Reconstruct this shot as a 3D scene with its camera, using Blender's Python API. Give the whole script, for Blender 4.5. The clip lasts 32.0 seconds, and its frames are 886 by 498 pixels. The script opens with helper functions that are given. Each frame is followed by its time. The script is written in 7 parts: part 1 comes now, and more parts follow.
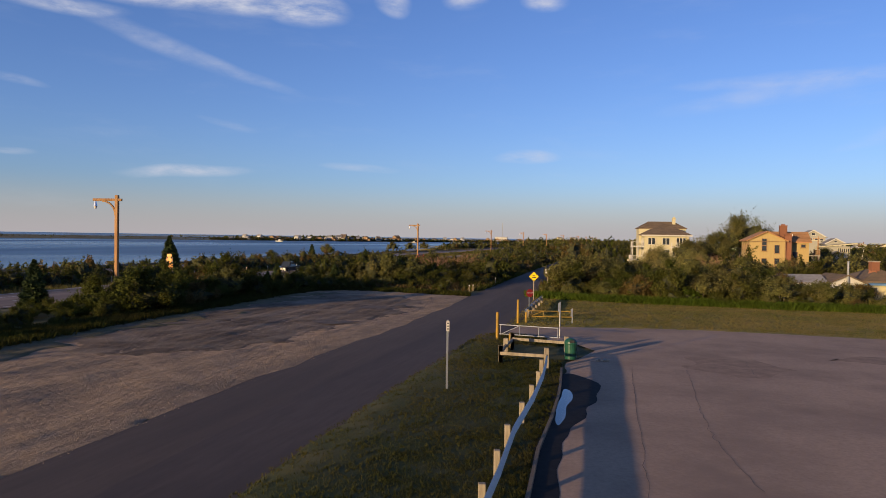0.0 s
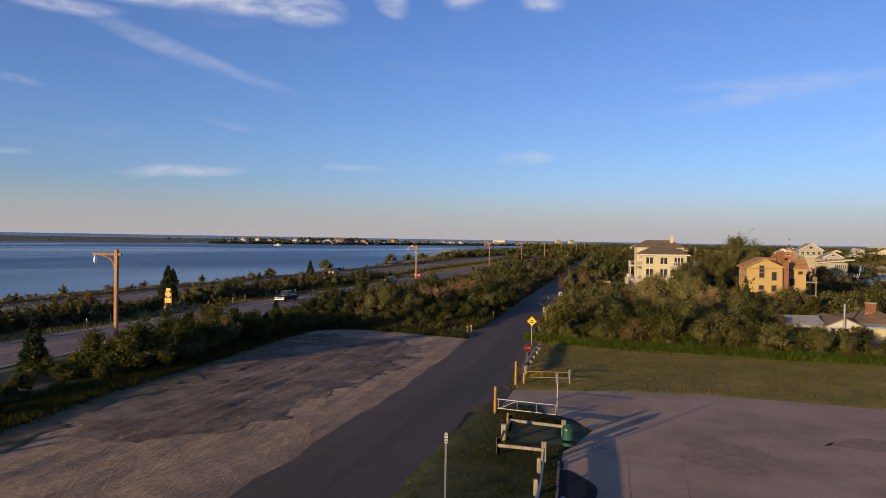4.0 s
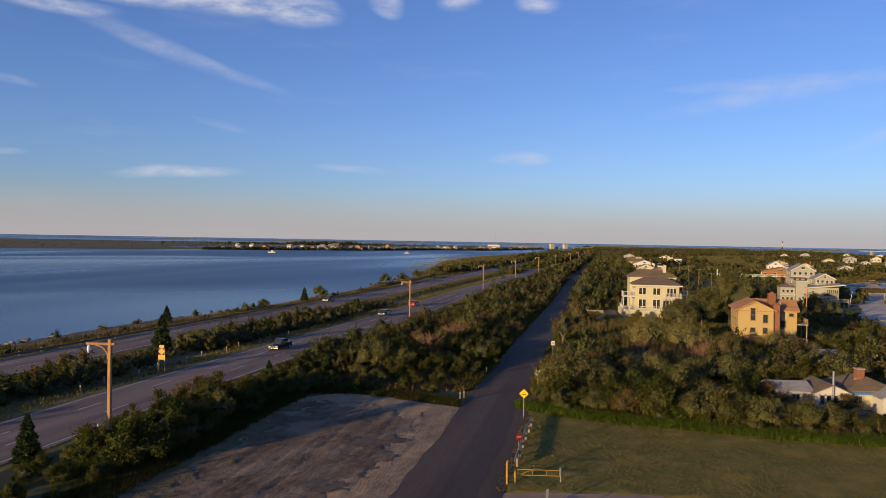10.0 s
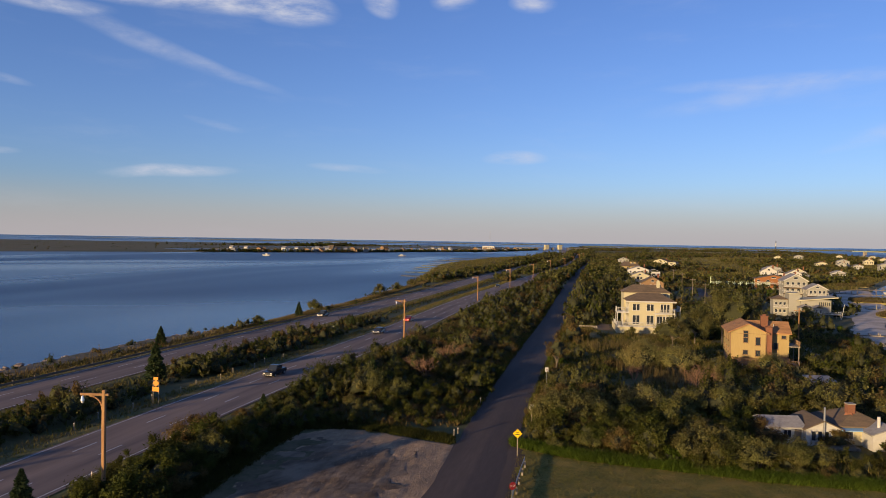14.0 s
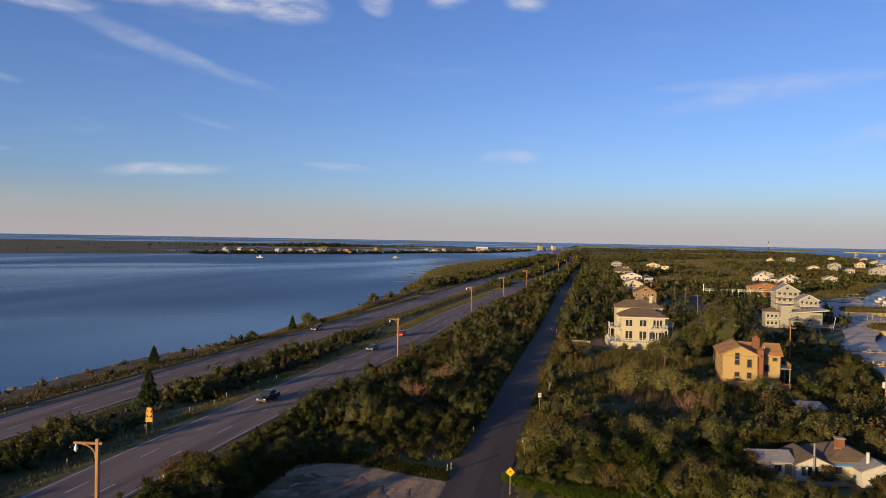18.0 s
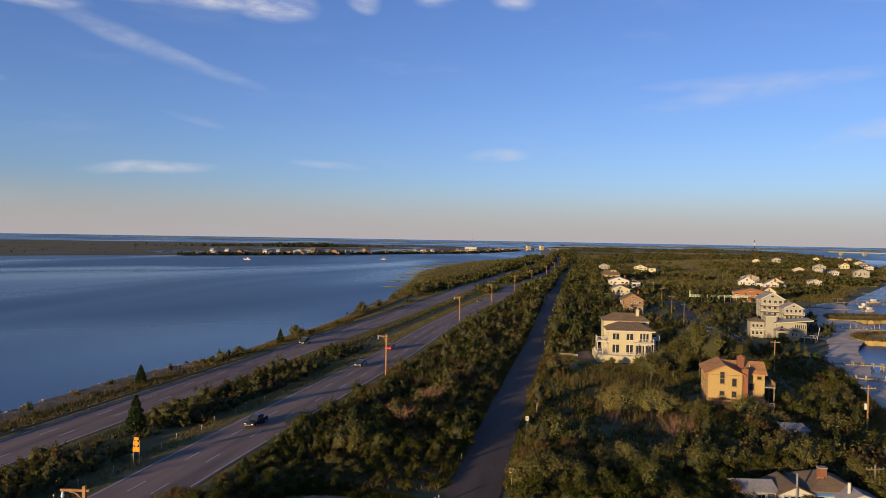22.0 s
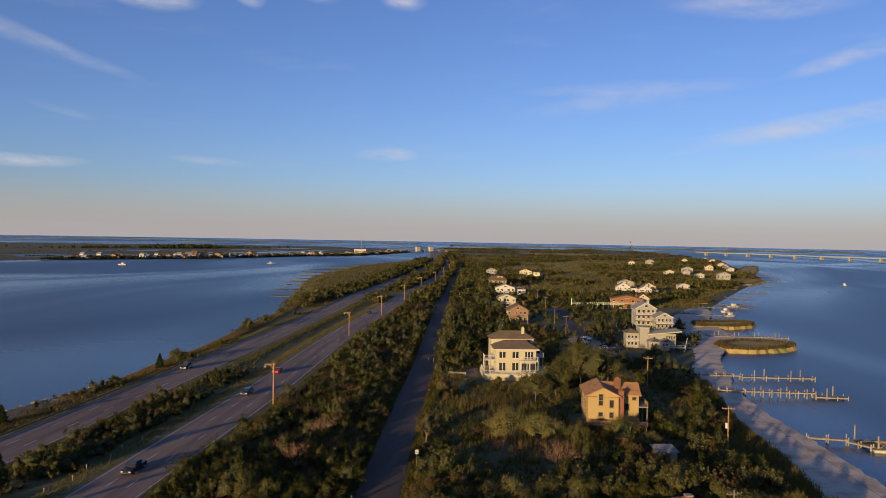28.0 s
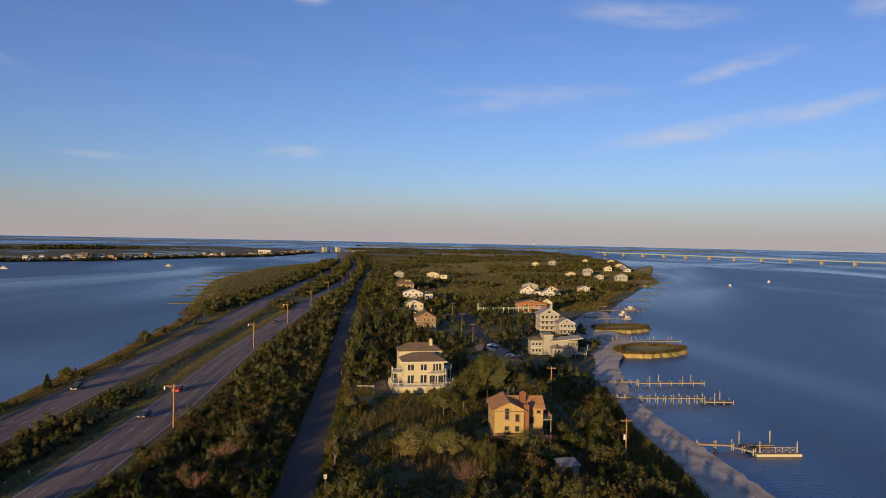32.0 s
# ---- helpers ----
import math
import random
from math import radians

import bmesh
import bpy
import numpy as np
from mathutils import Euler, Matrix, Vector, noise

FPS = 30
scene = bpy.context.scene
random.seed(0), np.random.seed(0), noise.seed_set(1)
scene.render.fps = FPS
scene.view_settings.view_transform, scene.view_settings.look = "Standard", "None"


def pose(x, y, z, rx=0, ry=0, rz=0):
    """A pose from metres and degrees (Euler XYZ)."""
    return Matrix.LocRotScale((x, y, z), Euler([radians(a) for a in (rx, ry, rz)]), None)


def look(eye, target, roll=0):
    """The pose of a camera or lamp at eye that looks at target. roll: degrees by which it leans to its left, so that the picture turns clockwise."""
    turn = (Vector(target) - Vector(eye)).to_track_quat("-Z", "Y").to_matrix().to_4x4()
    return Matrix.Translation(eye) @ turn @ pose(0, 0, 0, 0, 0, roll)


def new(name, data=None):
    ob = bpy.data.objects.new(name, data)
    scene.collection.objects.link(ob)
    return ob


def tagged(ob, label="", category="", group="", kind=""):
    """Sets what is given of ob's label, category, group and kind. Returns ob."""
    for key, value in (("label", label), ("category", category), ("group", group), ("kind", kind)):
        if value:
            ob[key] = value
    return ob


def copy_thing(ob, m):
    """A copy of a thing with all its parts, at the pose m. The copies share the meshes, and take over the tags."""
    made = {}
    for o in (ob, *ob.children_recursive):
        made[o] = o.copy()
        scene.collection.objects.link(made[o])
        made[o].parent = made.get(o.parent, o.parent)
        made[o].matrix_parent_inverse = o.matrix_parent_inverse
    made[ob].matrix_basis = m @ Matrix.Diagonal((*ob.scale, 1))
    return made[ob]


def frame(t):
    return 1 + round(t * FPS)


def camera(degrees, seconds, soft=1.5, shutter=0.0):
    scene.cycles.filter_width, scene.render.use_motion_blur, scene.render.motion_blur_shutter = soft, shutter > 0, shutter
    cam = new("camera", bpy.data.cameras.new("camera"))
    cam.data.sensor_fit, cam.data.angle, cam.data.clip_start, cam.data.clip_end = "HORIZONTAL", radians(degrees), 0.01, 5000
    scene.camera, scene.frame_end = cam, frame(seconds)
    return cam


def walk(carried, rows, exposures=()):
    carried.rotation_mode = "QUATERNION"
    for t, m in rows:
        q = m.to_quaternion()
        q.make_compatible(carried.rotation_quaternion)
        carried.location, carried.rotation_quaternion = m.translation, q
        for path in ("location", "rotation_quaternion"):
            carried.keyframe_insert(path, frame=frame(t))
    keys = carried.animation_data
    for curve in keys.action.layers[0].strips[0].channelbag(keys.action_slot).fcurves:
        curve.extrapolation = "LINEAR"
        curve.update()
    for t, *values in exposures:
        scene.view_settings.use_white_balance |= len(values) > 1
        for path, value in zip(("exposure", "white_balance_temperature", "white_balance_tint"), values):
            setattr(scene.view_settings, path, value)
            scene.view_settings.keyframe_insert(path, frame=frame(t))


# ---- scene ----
cam = camera(64.6, 32.0, soft=0.85)
PATH = [
    (0.0, 0.000, -0.000, 6.700, 89.116, -0.845, -0.000),
    (1.0, -0.035, -0.015, 7.862, 89.117, -0.868, -0.006),
    (2.0, -0.099, -0.058, 9.056, 89.122, -0.890, -0.022),
    (3.0, -0.114, -0.115, 10.288, 89.133, -0.921, -0.077),
    (5.5, -0.013, -0.326, 13.483, 89.228, -1.006, -0.210),
    (7.0, 0.021, -0.370, 15.517, 89.236, -0.989, -0.296),
    (9.0, -0.042, -0.522, 18.234, 89.232, -1.012, -0.504),
    (11.0, 0.016, -0.586, 20.746, 89.252, -0.963, -0.648),
    (13.0, 0.028, -0.687, 23.048, 89.226, -0.934, -0.890),
    (14.5, 0.003, -0.804, 24.641, 89.158, -0.967, -1.052),
    (16.5, 0.020, -0.914, 26.908, 89.101, -1.044, -1.272),
    (18.0, -0.021, -1.012, 28.643, 89.097, -1.037, -1.501),
    (19.0, -0.049, -1.054, 29.722, 89.065, -1.018, -1.631),
    (20.0, -0.075, -1.121, 30.809, 89.034, -1.007, -1.697),
    (21.0, -0.044, -1.226, 31.885, 88.998, -1.001, -1.777),
    (22.0, 0.018, -1.348, 32.958, 88.983, -0.982, -2.441),
    (23.0, 0.039, -1.461, 33.979, 88.986, -0.960, -3.260),
    (24.0, 0.031, -1.567, 34.999, 89.001, -0.922, -4.787),
    (25.0, 0.005, -1.657, 36.017, 89.021, -0.904, -6.500),
    (27.5, -0.126, -1.708, 38.592, 89.065, -1.011, -10.515),
    (28.0, -0.167, -1.717, 39.095, 89.064, -1.030, -11.454),
    (29.0, -0.259, -1.737, 40.105, 89.082, -1.066, -13.364),
    (30.0, -0.373, -1.763, 41.082, 89.084, -1.098, -14.839),
    (31.0, -0.488, -1.805, 42.057, 89.094, -1.118, -17.183),
    (32.0, -0.576, -1.853, 43.067, 89.123, -1.142, -19.017),
]
walk(cam, [(r[0], pose(*r[1:])) for r in PATH], exposures=((0.0, 0.62, 6500, 10), (20.0, 0.62, 6580, 10), (32.0, 0.47, 6800, 10)))

# ---- light ----
SUN_AZ, SUN_EL = 44.0, 6.3          # light travels towards 44 degrees east of the view's north
wd = bpy.data.worlds.new("sky")
scene.world = wd
wd.use_nodes = True


def build_sky():
    nt = wd.node_tree
    nt.nodes.clear()
    N, L = nt.nodes.new, nt.links.new
    out, bg = N("ShaderNodeOutputWorld"), N("ShaderNodeBackground")
    sky = N("ShaderNodeTexSky")
    sky.sky_type, sky.sun_disc = "NISHITA", False
    sky.sun_elevation, sky.sun_rotation = radians(SUN_EL + 4.5), radians(180 + SUN_AZ)
    sky.altitude, sky.air_density, sky.dust_density, sky.ozone_density = 0, 1.0, 0.6, 2.5
    bg.inputs["Strength"].default_value = 0.081
    tc = N("ShaderNodeTexCoord")
    sep = N("ShaderNodeSeparateXYZ")
    L(tc.outputs["Generated"], sep.inputs[0])

    def math_node(op, a, b=None, clamp=False):
        n = N("ShaderNodeMath")
        n.operation, n.use_clamp = op, clamp
        for i, v in enumerate((a, b)):
            if v is None:
                continue
            if isinstance(v, (int, float)):
                n.inputs[i].default_value = v
            else:
                L(v, n.inputs[i])
        return n.outputs[0]

    az = math_node("ARCTAN2", sep.outputs[0], sep.outputs[1])
    el = math_node("ARCSINE", sep.outputs[2])
    # cirrus: noise drawn out along the sky, thicker at higher elevation
    comb = N("ShaderNodeCombineXYZ")
    L(az, comb.inputs[0])
    L(el, comb.inputs[1])
    wob = N("ShaderNodeTexNoise")
    wob.inputs["Scale"].default_value, wob.inputs["Detail"].default_value = 3.0, 3.0
    L(comb.outputs[0], wob.inputs["Vector"])
    warp = N("ShaderNodeVectorMath")
    warp.operation = "MULTIPLY_ADD"
    L(wob.outputs["Color"], warp.inputs[0])
    warp.inputs[1].default_value = (0.10, 0.05, 0)
    L(comb.outputs[0], warp.inputs[2])

    def wisps(sx, sy, turn, lo, hi, detail=7.0):
        mp = N("ShaderNodeMapping")
        mp.inputs["Rotation"].default_value = (0, 0, radians(turn))
        mp.inputs["Scale"].default_value = (sx, sy, 1)
        L(warp.outputs[0], mp.inputs["Vector"])
        nz = N("ShaderNodeTexNoise")
        nz.inputs["Scale"].default_value, nz.inputs["Detail"].default_value = 1.0, detail
        nz.inputs["Roughness"].default_value = 0.62
        L(mp.outputs[0], nz.inputs["Vector"])
        mr = N("ShaderNodeMapRange")
        mr.interpolation_type = "SMOOTHSTEP"
        mr.inputs["From Min"].default_value, mr.inputs["From Max"].default_value = lo, hi
        L(nz.outputs["Fac"], mr.inputs["Value"])
        return mr.outputs[0]

    soft_noise = wisps(9, 26, 8, 0.30, 0.72)
    fine = wisps(22, 70, 10, 0.25, 0.75)

    def cloud(a, e, ra, re, lean, power):
        """One drifting cloud at azimuth a and elevation e (degrees), with its half sizes and lean."""
        a, e, ra, re = (radians(v) for v in (a, e, ra, re))
        ws = N("ShaderNodeSeparateXYZ")
        L(warp.outputs[0], ws.inputs[0])
        da = math_node("SUBTRACT", ws.outputs[0], a + 0.05)
        de = math_node("SUBTRACT", ws.outputs[1], e + 0.025)
        c, s = math.cos(radians(lean)), math.sin(radians(lean))
        u = math_node("ADD", math_node("MULTIPLY", da, c / ra), math_node("MULTIPLY", de, s / ra))
        v = math_node("ADD", math_node("MULTIPLY", da, -s / re), math_node("MULTIPLY", de, c / re))
        r2 = math_node("ADD", math_node("MULTIPLY", u, u), math_node("MULTIPLY", v, v))
        fall = math_node("SUBTRACT", 1.0, r2, True)
        return math_node("MULTIPLY", math_node("POWER", fall, 1.4), power)

    total = None
    for spec in CLOUDS:
        m = cloud(*spec)
        total = m if total is None else math_node("ADD", total, m)
    grain = math_node("ADD", math_node("MULTIPLY", soft_noise, 0.75), math_node("MULTIPLY", fine, 0.4))
    mask = math_node("MULTIPLY", total, grain, True)
    veil = math_node("MULTIPLY", wisps(5, 22, -6, 0.50, 0.85), 0.10)
    mask = math_node("ADD", mask, veil, True)
    mix = N("ShaderNodeMix")
    mix.data_type = "RGBA"
    tint = N("ShaderNodeMix")
    tint.data_type, tint.blend_type = "RGBA", "MULTIPLY"
    tint.inputs["Factor"].default_value = 1.0
    L(sky.outputs[0], tint.inputs["A"])
    tint.inputs["B"].default_value = SKY_TINT
    # low haze, pale and a little rosy
    hz_ = N("ShaderNodeMapRange")
    hz_.interpolation_type = "SMOOTHSTEP"
    hz_.inputs["From Min"].default_value, hz_.inputs["From Max"].default_value = 0.085, -0.012
    L(sep.outputs[2], hz_.inputs["Value"])
    hm = N("ShaderNodeMix")
    hm.data_type = "RGBA"
    L(math_node("MULTIPLY", hz_.outputs[0], 0.85), hm.inputs["Factor"])
    L(tint.outputs["Result"], hm.inputs["A"])
    hm.inputs["B"].default_value = HAZE
    L(mask, mix.inputs["Factor"])
    L(hm.outputs["Result"], mix.inputs["A"])
    mix.inputs["B"].default_value = CLOUD_COLOUR
    L(mix.outputs["Result"], bg.inputs["Color"])
    L(bg.outputs[0], out.inputs[0])


SKY_TINT = (0.77, 0.89, 1.37, 1)
HAZE = (3.95, 3.62, 3.78, 1)
CLOUD_COLOUR = (5.2, 5.3, 6.0, 1)
# azimuth, elevation, half width, half height, lean, strength
CLOUDS = [
    (-20.2, 17.4, 12.3, 1.15, -2, 1.3), (-11.1, 17.2, 3.6, 1.5, 0, 1.2), (-4.6, 18.2, 1.8, 1.11, -8, 0.9), (1.6, 18.5, 2.1, 0.92, -3, 0.75),
    (8.2, 18.3, 2.2, 0.82, 0, 0.85), (-28.2, 16.0, 4.9, 0.65, 0, 0.8), (-22.0, 14.3, 8.5, 0.8, -18, 0.36), (-15.0, 12.2, 5.0, 0.5, -20, 0.25),
    (-31.0, 10.6, 2.4, 0.4, -5, 0.35), (6.4, 6.6, 3.0, 0.7, 2, 0.85), (-19.7, 4.9, 5.8, 0.6, 3, 0.85), (-6.7, 5.6, 3.2, 0.37, -1, 0.4),
    (-31.5, 5.6, 1.6, 0.32, 0, 0.5), (26.2, 11.0, 10.5, 0.9, 5, 0.32), (-16.4, 8.8, 2.7, 0.35, -12, 0.25), (35.0, 17.3, 8.4, 1.15, -4, 0.55),
    (40.9, 13.2, 5.6, 0.7, 14, 0.55), (41.6, 9.2, 12.6, 0.95, 11, 0.65), (35.3, 7.5, 6.6, 0.62, 8, 0.3), (25.9, 11.7, 9.2, 0.55, -2, 0.3),
    (45.3, 6.8, 8.3, 0.83, 4, 0.25), (50.6, 16.3, 2.4, 0.78, 0, 0.5),
]
build_sky()

sun = new("sun", bpy.data.lights.new("sun", "SUN"))
sun.data.energy, sun.data.angle, sun.data.color = 5.0, radians(0.6), (1.0, 0.71, 0.37)
_e = radians(SUN_EL)
_d = Vector((math.sin(radians(SUN_AZ)) * math.cos(_e), math.cos(radians(SUN_AZ)) * math.cos(_e), -math.sin(_e)))
sun.matrix_world = look((0, 0, 60), Vector((0, 0, 60)) + _d)

# ---- materials ----


def M(name, c1, c2, scale=1.0, rough=0.85, bump=0.3, c3=None, big=0.08, metal=0.0, stretch=None, per=0.0, island=False, spec=0.3, local=False, dist=0.02):
    """Two tones by fine noise, a third by broad noise, with relief; per: how much each piece's brightness differs."""
    m = bpy.data.materials.new(name)
    m.use_nodes = True
    nt = m.node_tree
    N, L = nt.nodes.new, nt.links.new
    b = nt.nodes["Principled BSDF"]
    b.inputs["Roughness"].default_value, b.inputs["Metallic"].default_value = rough, metal
    b.inputs["Specular IOR Level"].default_value = spec
    if local:
        co = N("ShaderNodeTexCoord").outputs["Object"]
    else:
        co = N("ShaderNodeNewGeometry").outputs["Position"]
    if stretch:
        mp = N("ShaderNodeMapping")
        mp.vector_type = "TEXTURE"
        mp.inputs["Scale"].default_value, mp.inputs["Rotation"].default_value = [1 / v for v in stretch[:3]], (0, 0, radians(stretch[3]))
        L(co, mp.inputs["Vector"])
        co = mp.outputs[0]

    def nz(s, det=6.0, ro=0.6):
        n = N("ShaderNodeTexNoise")
        n.inputs["Scale"].default_value, n.inputs["Detail"].default_value, n.inputs["Roughness"].default_value = s, det, ro
        L(co, n.inputs["Vector"])
        return n.outputs["Fac"]

    def ramp(v, lo, hi):
        r = N("ShaderNodeMapRange")
        r.inputs["From Min"].default_value, r.inputs["From Max"].default_value = lo, hi
        L(v, r.inputs["Value"])
        return r.outputs[0]

    def mixc(f, a, bb, mode="MIX"):
        x = N("ShaderNodeMix")
        x.data_type, x.blend_type = "RGBA", mode
        for key, v in (("Factor", f), ("A", a), ("B", bb)):
            if isinstance(v, (float, tuple)):
                x.inputs[key].default_value = (*v, 1) if isinstance(v, tuple) else v
            else:
                L(v, x.inputs[key])
        return x.outputs["Result"]

    fine = nz(scale)
    col = mixc(ramp(fine, 0.3, 0.7), c1, c2)
    if c3:
        col = mixc(ramp(nz(scale * big, 4.0), 0.42, 0.66), col, c3)
    if per:
        if island:
            rnd = N("ShaderNodeNewGeometry").outputs["Random Per Island"]
        else:
            rnd = N("ShaderNodeObjectInfo").outputs["Random"]
        hs = N("ShaderNodeHueSaturation")
        r = N("ShaderNodeMapRange")
        r.inputs["To Min"].default_value, r.inputs["To Max"].default_value = 1 - per, 1 + per
        L(rnd, r.inputs["Value"])
        L(r.outputs[0], hs.inputs["Value"])
        L(col, hs.inputs["Color"])
        col = hs.outputs[0]
    L(col, b.inputs["Base Color"])
    if bump:
        bp = N("ShaderNodeBump")
        bp.inputs["Strength"].default_value, bp.inputs["Distance"].default_value = bump, dist
        L(nz(scale * 2.3, 8.0, 0.7), bp.inputs["Height"])
        L(bp.outputs[0], b.inputs["Normal"])
    return m


def leafy(name, c1, c2, patch, trans=0.36):
    m = M(name, c1, c2, 0.45, 0.75, 0, c3=patch, big=0.3, per=0.36, island=True, spec=0.1)
    nt = m.node_tree
    b = nt.nodes["Principled BSDF"]
    tr, ms = nt.nodes.new("ShaderNodeBsdfTranslucent"), nt.nodes.new("ShaderNodeMixShader")
    src = b.inputs["Base Color"].links[0].from_socket
    nt.links.new(src, tr.inputs["Color"])
    ms.inputs[0].default_value = trans
    nt.links.new(b.outputs[0], ms.inputs[1])
    nt.links.new(tr.outputs[0], ms.inputs[2])
    nt.links.new(ms.outputs[0], nt.nodes["Material Output"].inputs[0])
    return m


def water_mat():
    m = M("sea_water", (0.02, 0.05, 0.10), (0.025, 0.06, 0.115), 0.01, 0.12, 0, spec=0.5)
    nt = m.node_tree
    N, L = nt.nodes.new, nt.links.new
    b = nt.nodes["Principled BSDF"]
    b.inputs["IOR"].default_value = 1.33
    co = N("ShaderNodeNewGeometry").outputs["Position"]
    # broad calm slicks and rippled areas differ in roughness
    mp = N("ShaderNodeMapping")
    mp.vector_type = "TEXTURE"
    mp.inputs["Scale"].default_value, mp.inputs["Rotation"].default_value = (170, 560, 1), (0, 0, radians(-24))
    L(co, mp.inputs["Vector"])
    n = N("ShaderNodeTexNoise")
    n.inputs["Scale"].default_value, n.inputs["Detail"].default_value, n.inputs["Distortion"].default_value = 1.0, 2.0, 0.8
    L(mp.outputs[0], n.inputs["Vector"])
    r = N("ShaderNodeMapRange")
    r.interpolation_type = "SMOOTHSTEP"
    r.inputs["From Min"].default_value, r.inputs["From Max"].default_value = 0.34, 0.70
    r.inputs["To Min"].default_value, r.inputs["To Max"].default_value = 0.40, 0.19
    L(n.outputs["Fac"], r.inputs["Value"])
    L(r.outputs[0], b.inputs["Roughness"])
    w = N("ShaderNodeTexNoise")
    w.inputs["Scale"].default_value, w.inputs["Detail"].default_value = 0.9, 5.0
    L(co, w.inputs["Vector"])
    bp = N("ShaderNodeBump")
    bp.inputs["Strength"].default_value, bp.inputs["Distance"].default_value = 0.35, 0.12
    L(w.outputs["Fac"], bp.inputs["Height"])
    L(bp.outputs[0], b.inputs["Normal"])
    return m


WATER = water_mat()
SOIL = M("scrub_soil", (0.082, 0.074, 0.027), (0.14, 0.115, 0.045), 1.2, 0.95, 0.6, c3=(0.075, 0.078, 0.024), big=0.06)
LAWN = M("lawn_grass", (0.108, 0.102, 0.0136), (0.1955, 0.156, 0.0255), 3.0, 0.95, 0.8, c3=(0.2711, 0.185, 0.0367), big=0.10)
VERGE = M("verge_grass", (0.02984, 0.0377, 0.006038), (0.05562, 0.05772, 0.01233), 5.0, 0.95, 0.9, c3=(0.07965, 0.06877, 0.0205), big=0.08)
GRAVEL = M("sandy_gravel", (0.24, 0.156, 0.088), (0.43, 0.288, 0.165), 1.6, 0.95, 1.0, c3=(0.20, 0.138, 0.088), big=0.22, stretch=(1.15, 0.5, 1, -22), dist=0.14)
EARTH = M("trodden_earth", (0.0697, 0.0456, 0.02605), (0.1558, 0.1024, 0.06037), 0.9, 0.95, 1.0, c3=(0.2296, 0.1632, 0.1061), big=0.35, stretch=(1.2, 0.6, 1, -35), dist=0.12)
THIN = M("thin_grass", (0.06, 0.055, 0.02), (0.105, 0.085, 0.036), 1.8, 0.95, 0.9, c3=(0.14, 0.105, 0.055), big=0.3, dist=0.1)
MUD = M("wet_mud", (0.09, 0.065, 0.045), (0.17, 0.125, 0.085), 1.5, 0.75, 0.5, spec=0.15)
LOT = M("worn_asphalt", (0.31, 0.205, 0.134), (0.41, 0.272, 0.178), 7.0, 0.92, 0.5, c3=(0.245, 0.162, 0.108), big=0.025)
WET = M("wet_asphalt", (0.010, 0.009, 0.009), (0.022, 0.019, 0.018), 3.0, 0.75, 0.2, spec=0.08)
ROAD = M("lane_asphalt", (0.0723, 0.0507, 0.0399), (0.0954, 0.0682, 0.0525), 4.0, 0.9, 0.4, c3=(0.0581, 0.0416, 0.0341), big=0.06, stretch=(1, 0.12, 1, -15))
PARKWAY = M("parkway_asphalt", (0.185, 0.133, 0.104), (0.235, 0.170, 0.135), 2.0, 0.9, 0.3, c3=(0.113, 0.0836, 0.0731), big=0.25, stretch=(1, 0.06, 1, -14))
TAR = M("tar", (0.10, 0.075, 0.058), (0.15, 0.11, 0.085), 8, 0.8, 0.2)
LINE = M("road_paint", (0.42, 0.41, 0.39), (0.6, 0.58, 0.55), 6, 0.8, 0.1)
SAND = M("beach_sand", (0.4945, 0.4036, 0.312), (0.6095, 0.5031, 0.39), 1.6, 0.95, 0.5, c3=(0.3335, 0.2668, 0.2028), big=0.12)
WETSAND = M("wet_sand", (0.085, 0.068, 0.054), (0.13, 0.105, 0.083), 1.0, 0.5, 0.3)
DRYGRASS = M("dry_marsh_grass", (0.253, 0.184, 0.0605), (0.38, 0.273, 0.099), 0.8, 0.95, 0.6, c3=(0.152, 0.152, 0.044), big=0.12)
MARSH = M("marsh", (0.0896, 0.0972, 0.0252), (0.147, 0.133, 0.0403), 0.05, 0.95, 0.3, c3=(0.178, 0.133, 0.0504), big=0.2)
ROCK = M("shore_rock", (0.13, 0.10, 0.08), (0.26, 0.2, 0.16), 2, 0.9, 0.8, per=0.3)
WOOD = M("weathered_wood", (0.225, 0.188, 0.135), (0.315, 0.262, 0.195), 3, 0.85, 0.5, stretch=(6, 6, 1, 0), c3=(0.165, 0.135, 0.0975), big=0.2, per=0.15)
POLE = M("lamp_pole_wood", (0.245, 0.132, 0.055), (0.335, 0.188, 0.08), 4, 0.8, 0.4, stretch=(8, 8, 0.6, 0), c3=(0.188, 0.09, 0.0375), big=0.2, per=0.1)
YPAINT = M("yellow_paint", (0.269, 0.15, 0.0122), (0.312, 0.184, 0.0204), 5, 0.6, 0.2, c3=(0.173, 0.109, 0.0245), big=0.3)
SIGNY = M("sign_yellow", (0.637, 0.42, 0), (0.675, 0.45, 0.0075), 2, 0.4, 0)
SIGNO = M("sign_orange", (0.55, 0.19, 0), (0.60, 0.215, 0), 2, 0.4, 0)
SIGNR = M("sign_red", (0.21, 0.012, 0.012), (0.252, 0.018, 0.018), 3, 0.5, 0)
SIGNW = M("sign_white", (0.45, 0.418, 0.381), (0.492, 0.464, 0.426), 3, 0.5, 0)
BLACK = M("black_paint", (0.015, 0.015, 0.015), (0.03, 0.03, 0.03), 3, 0.6, 0)
STEEL = M("galvanised_steel", (0.252, 0.258, 0.27), (0.33, 0.336, 0.348), 6, 0.45, 0.1, metal=0.7)
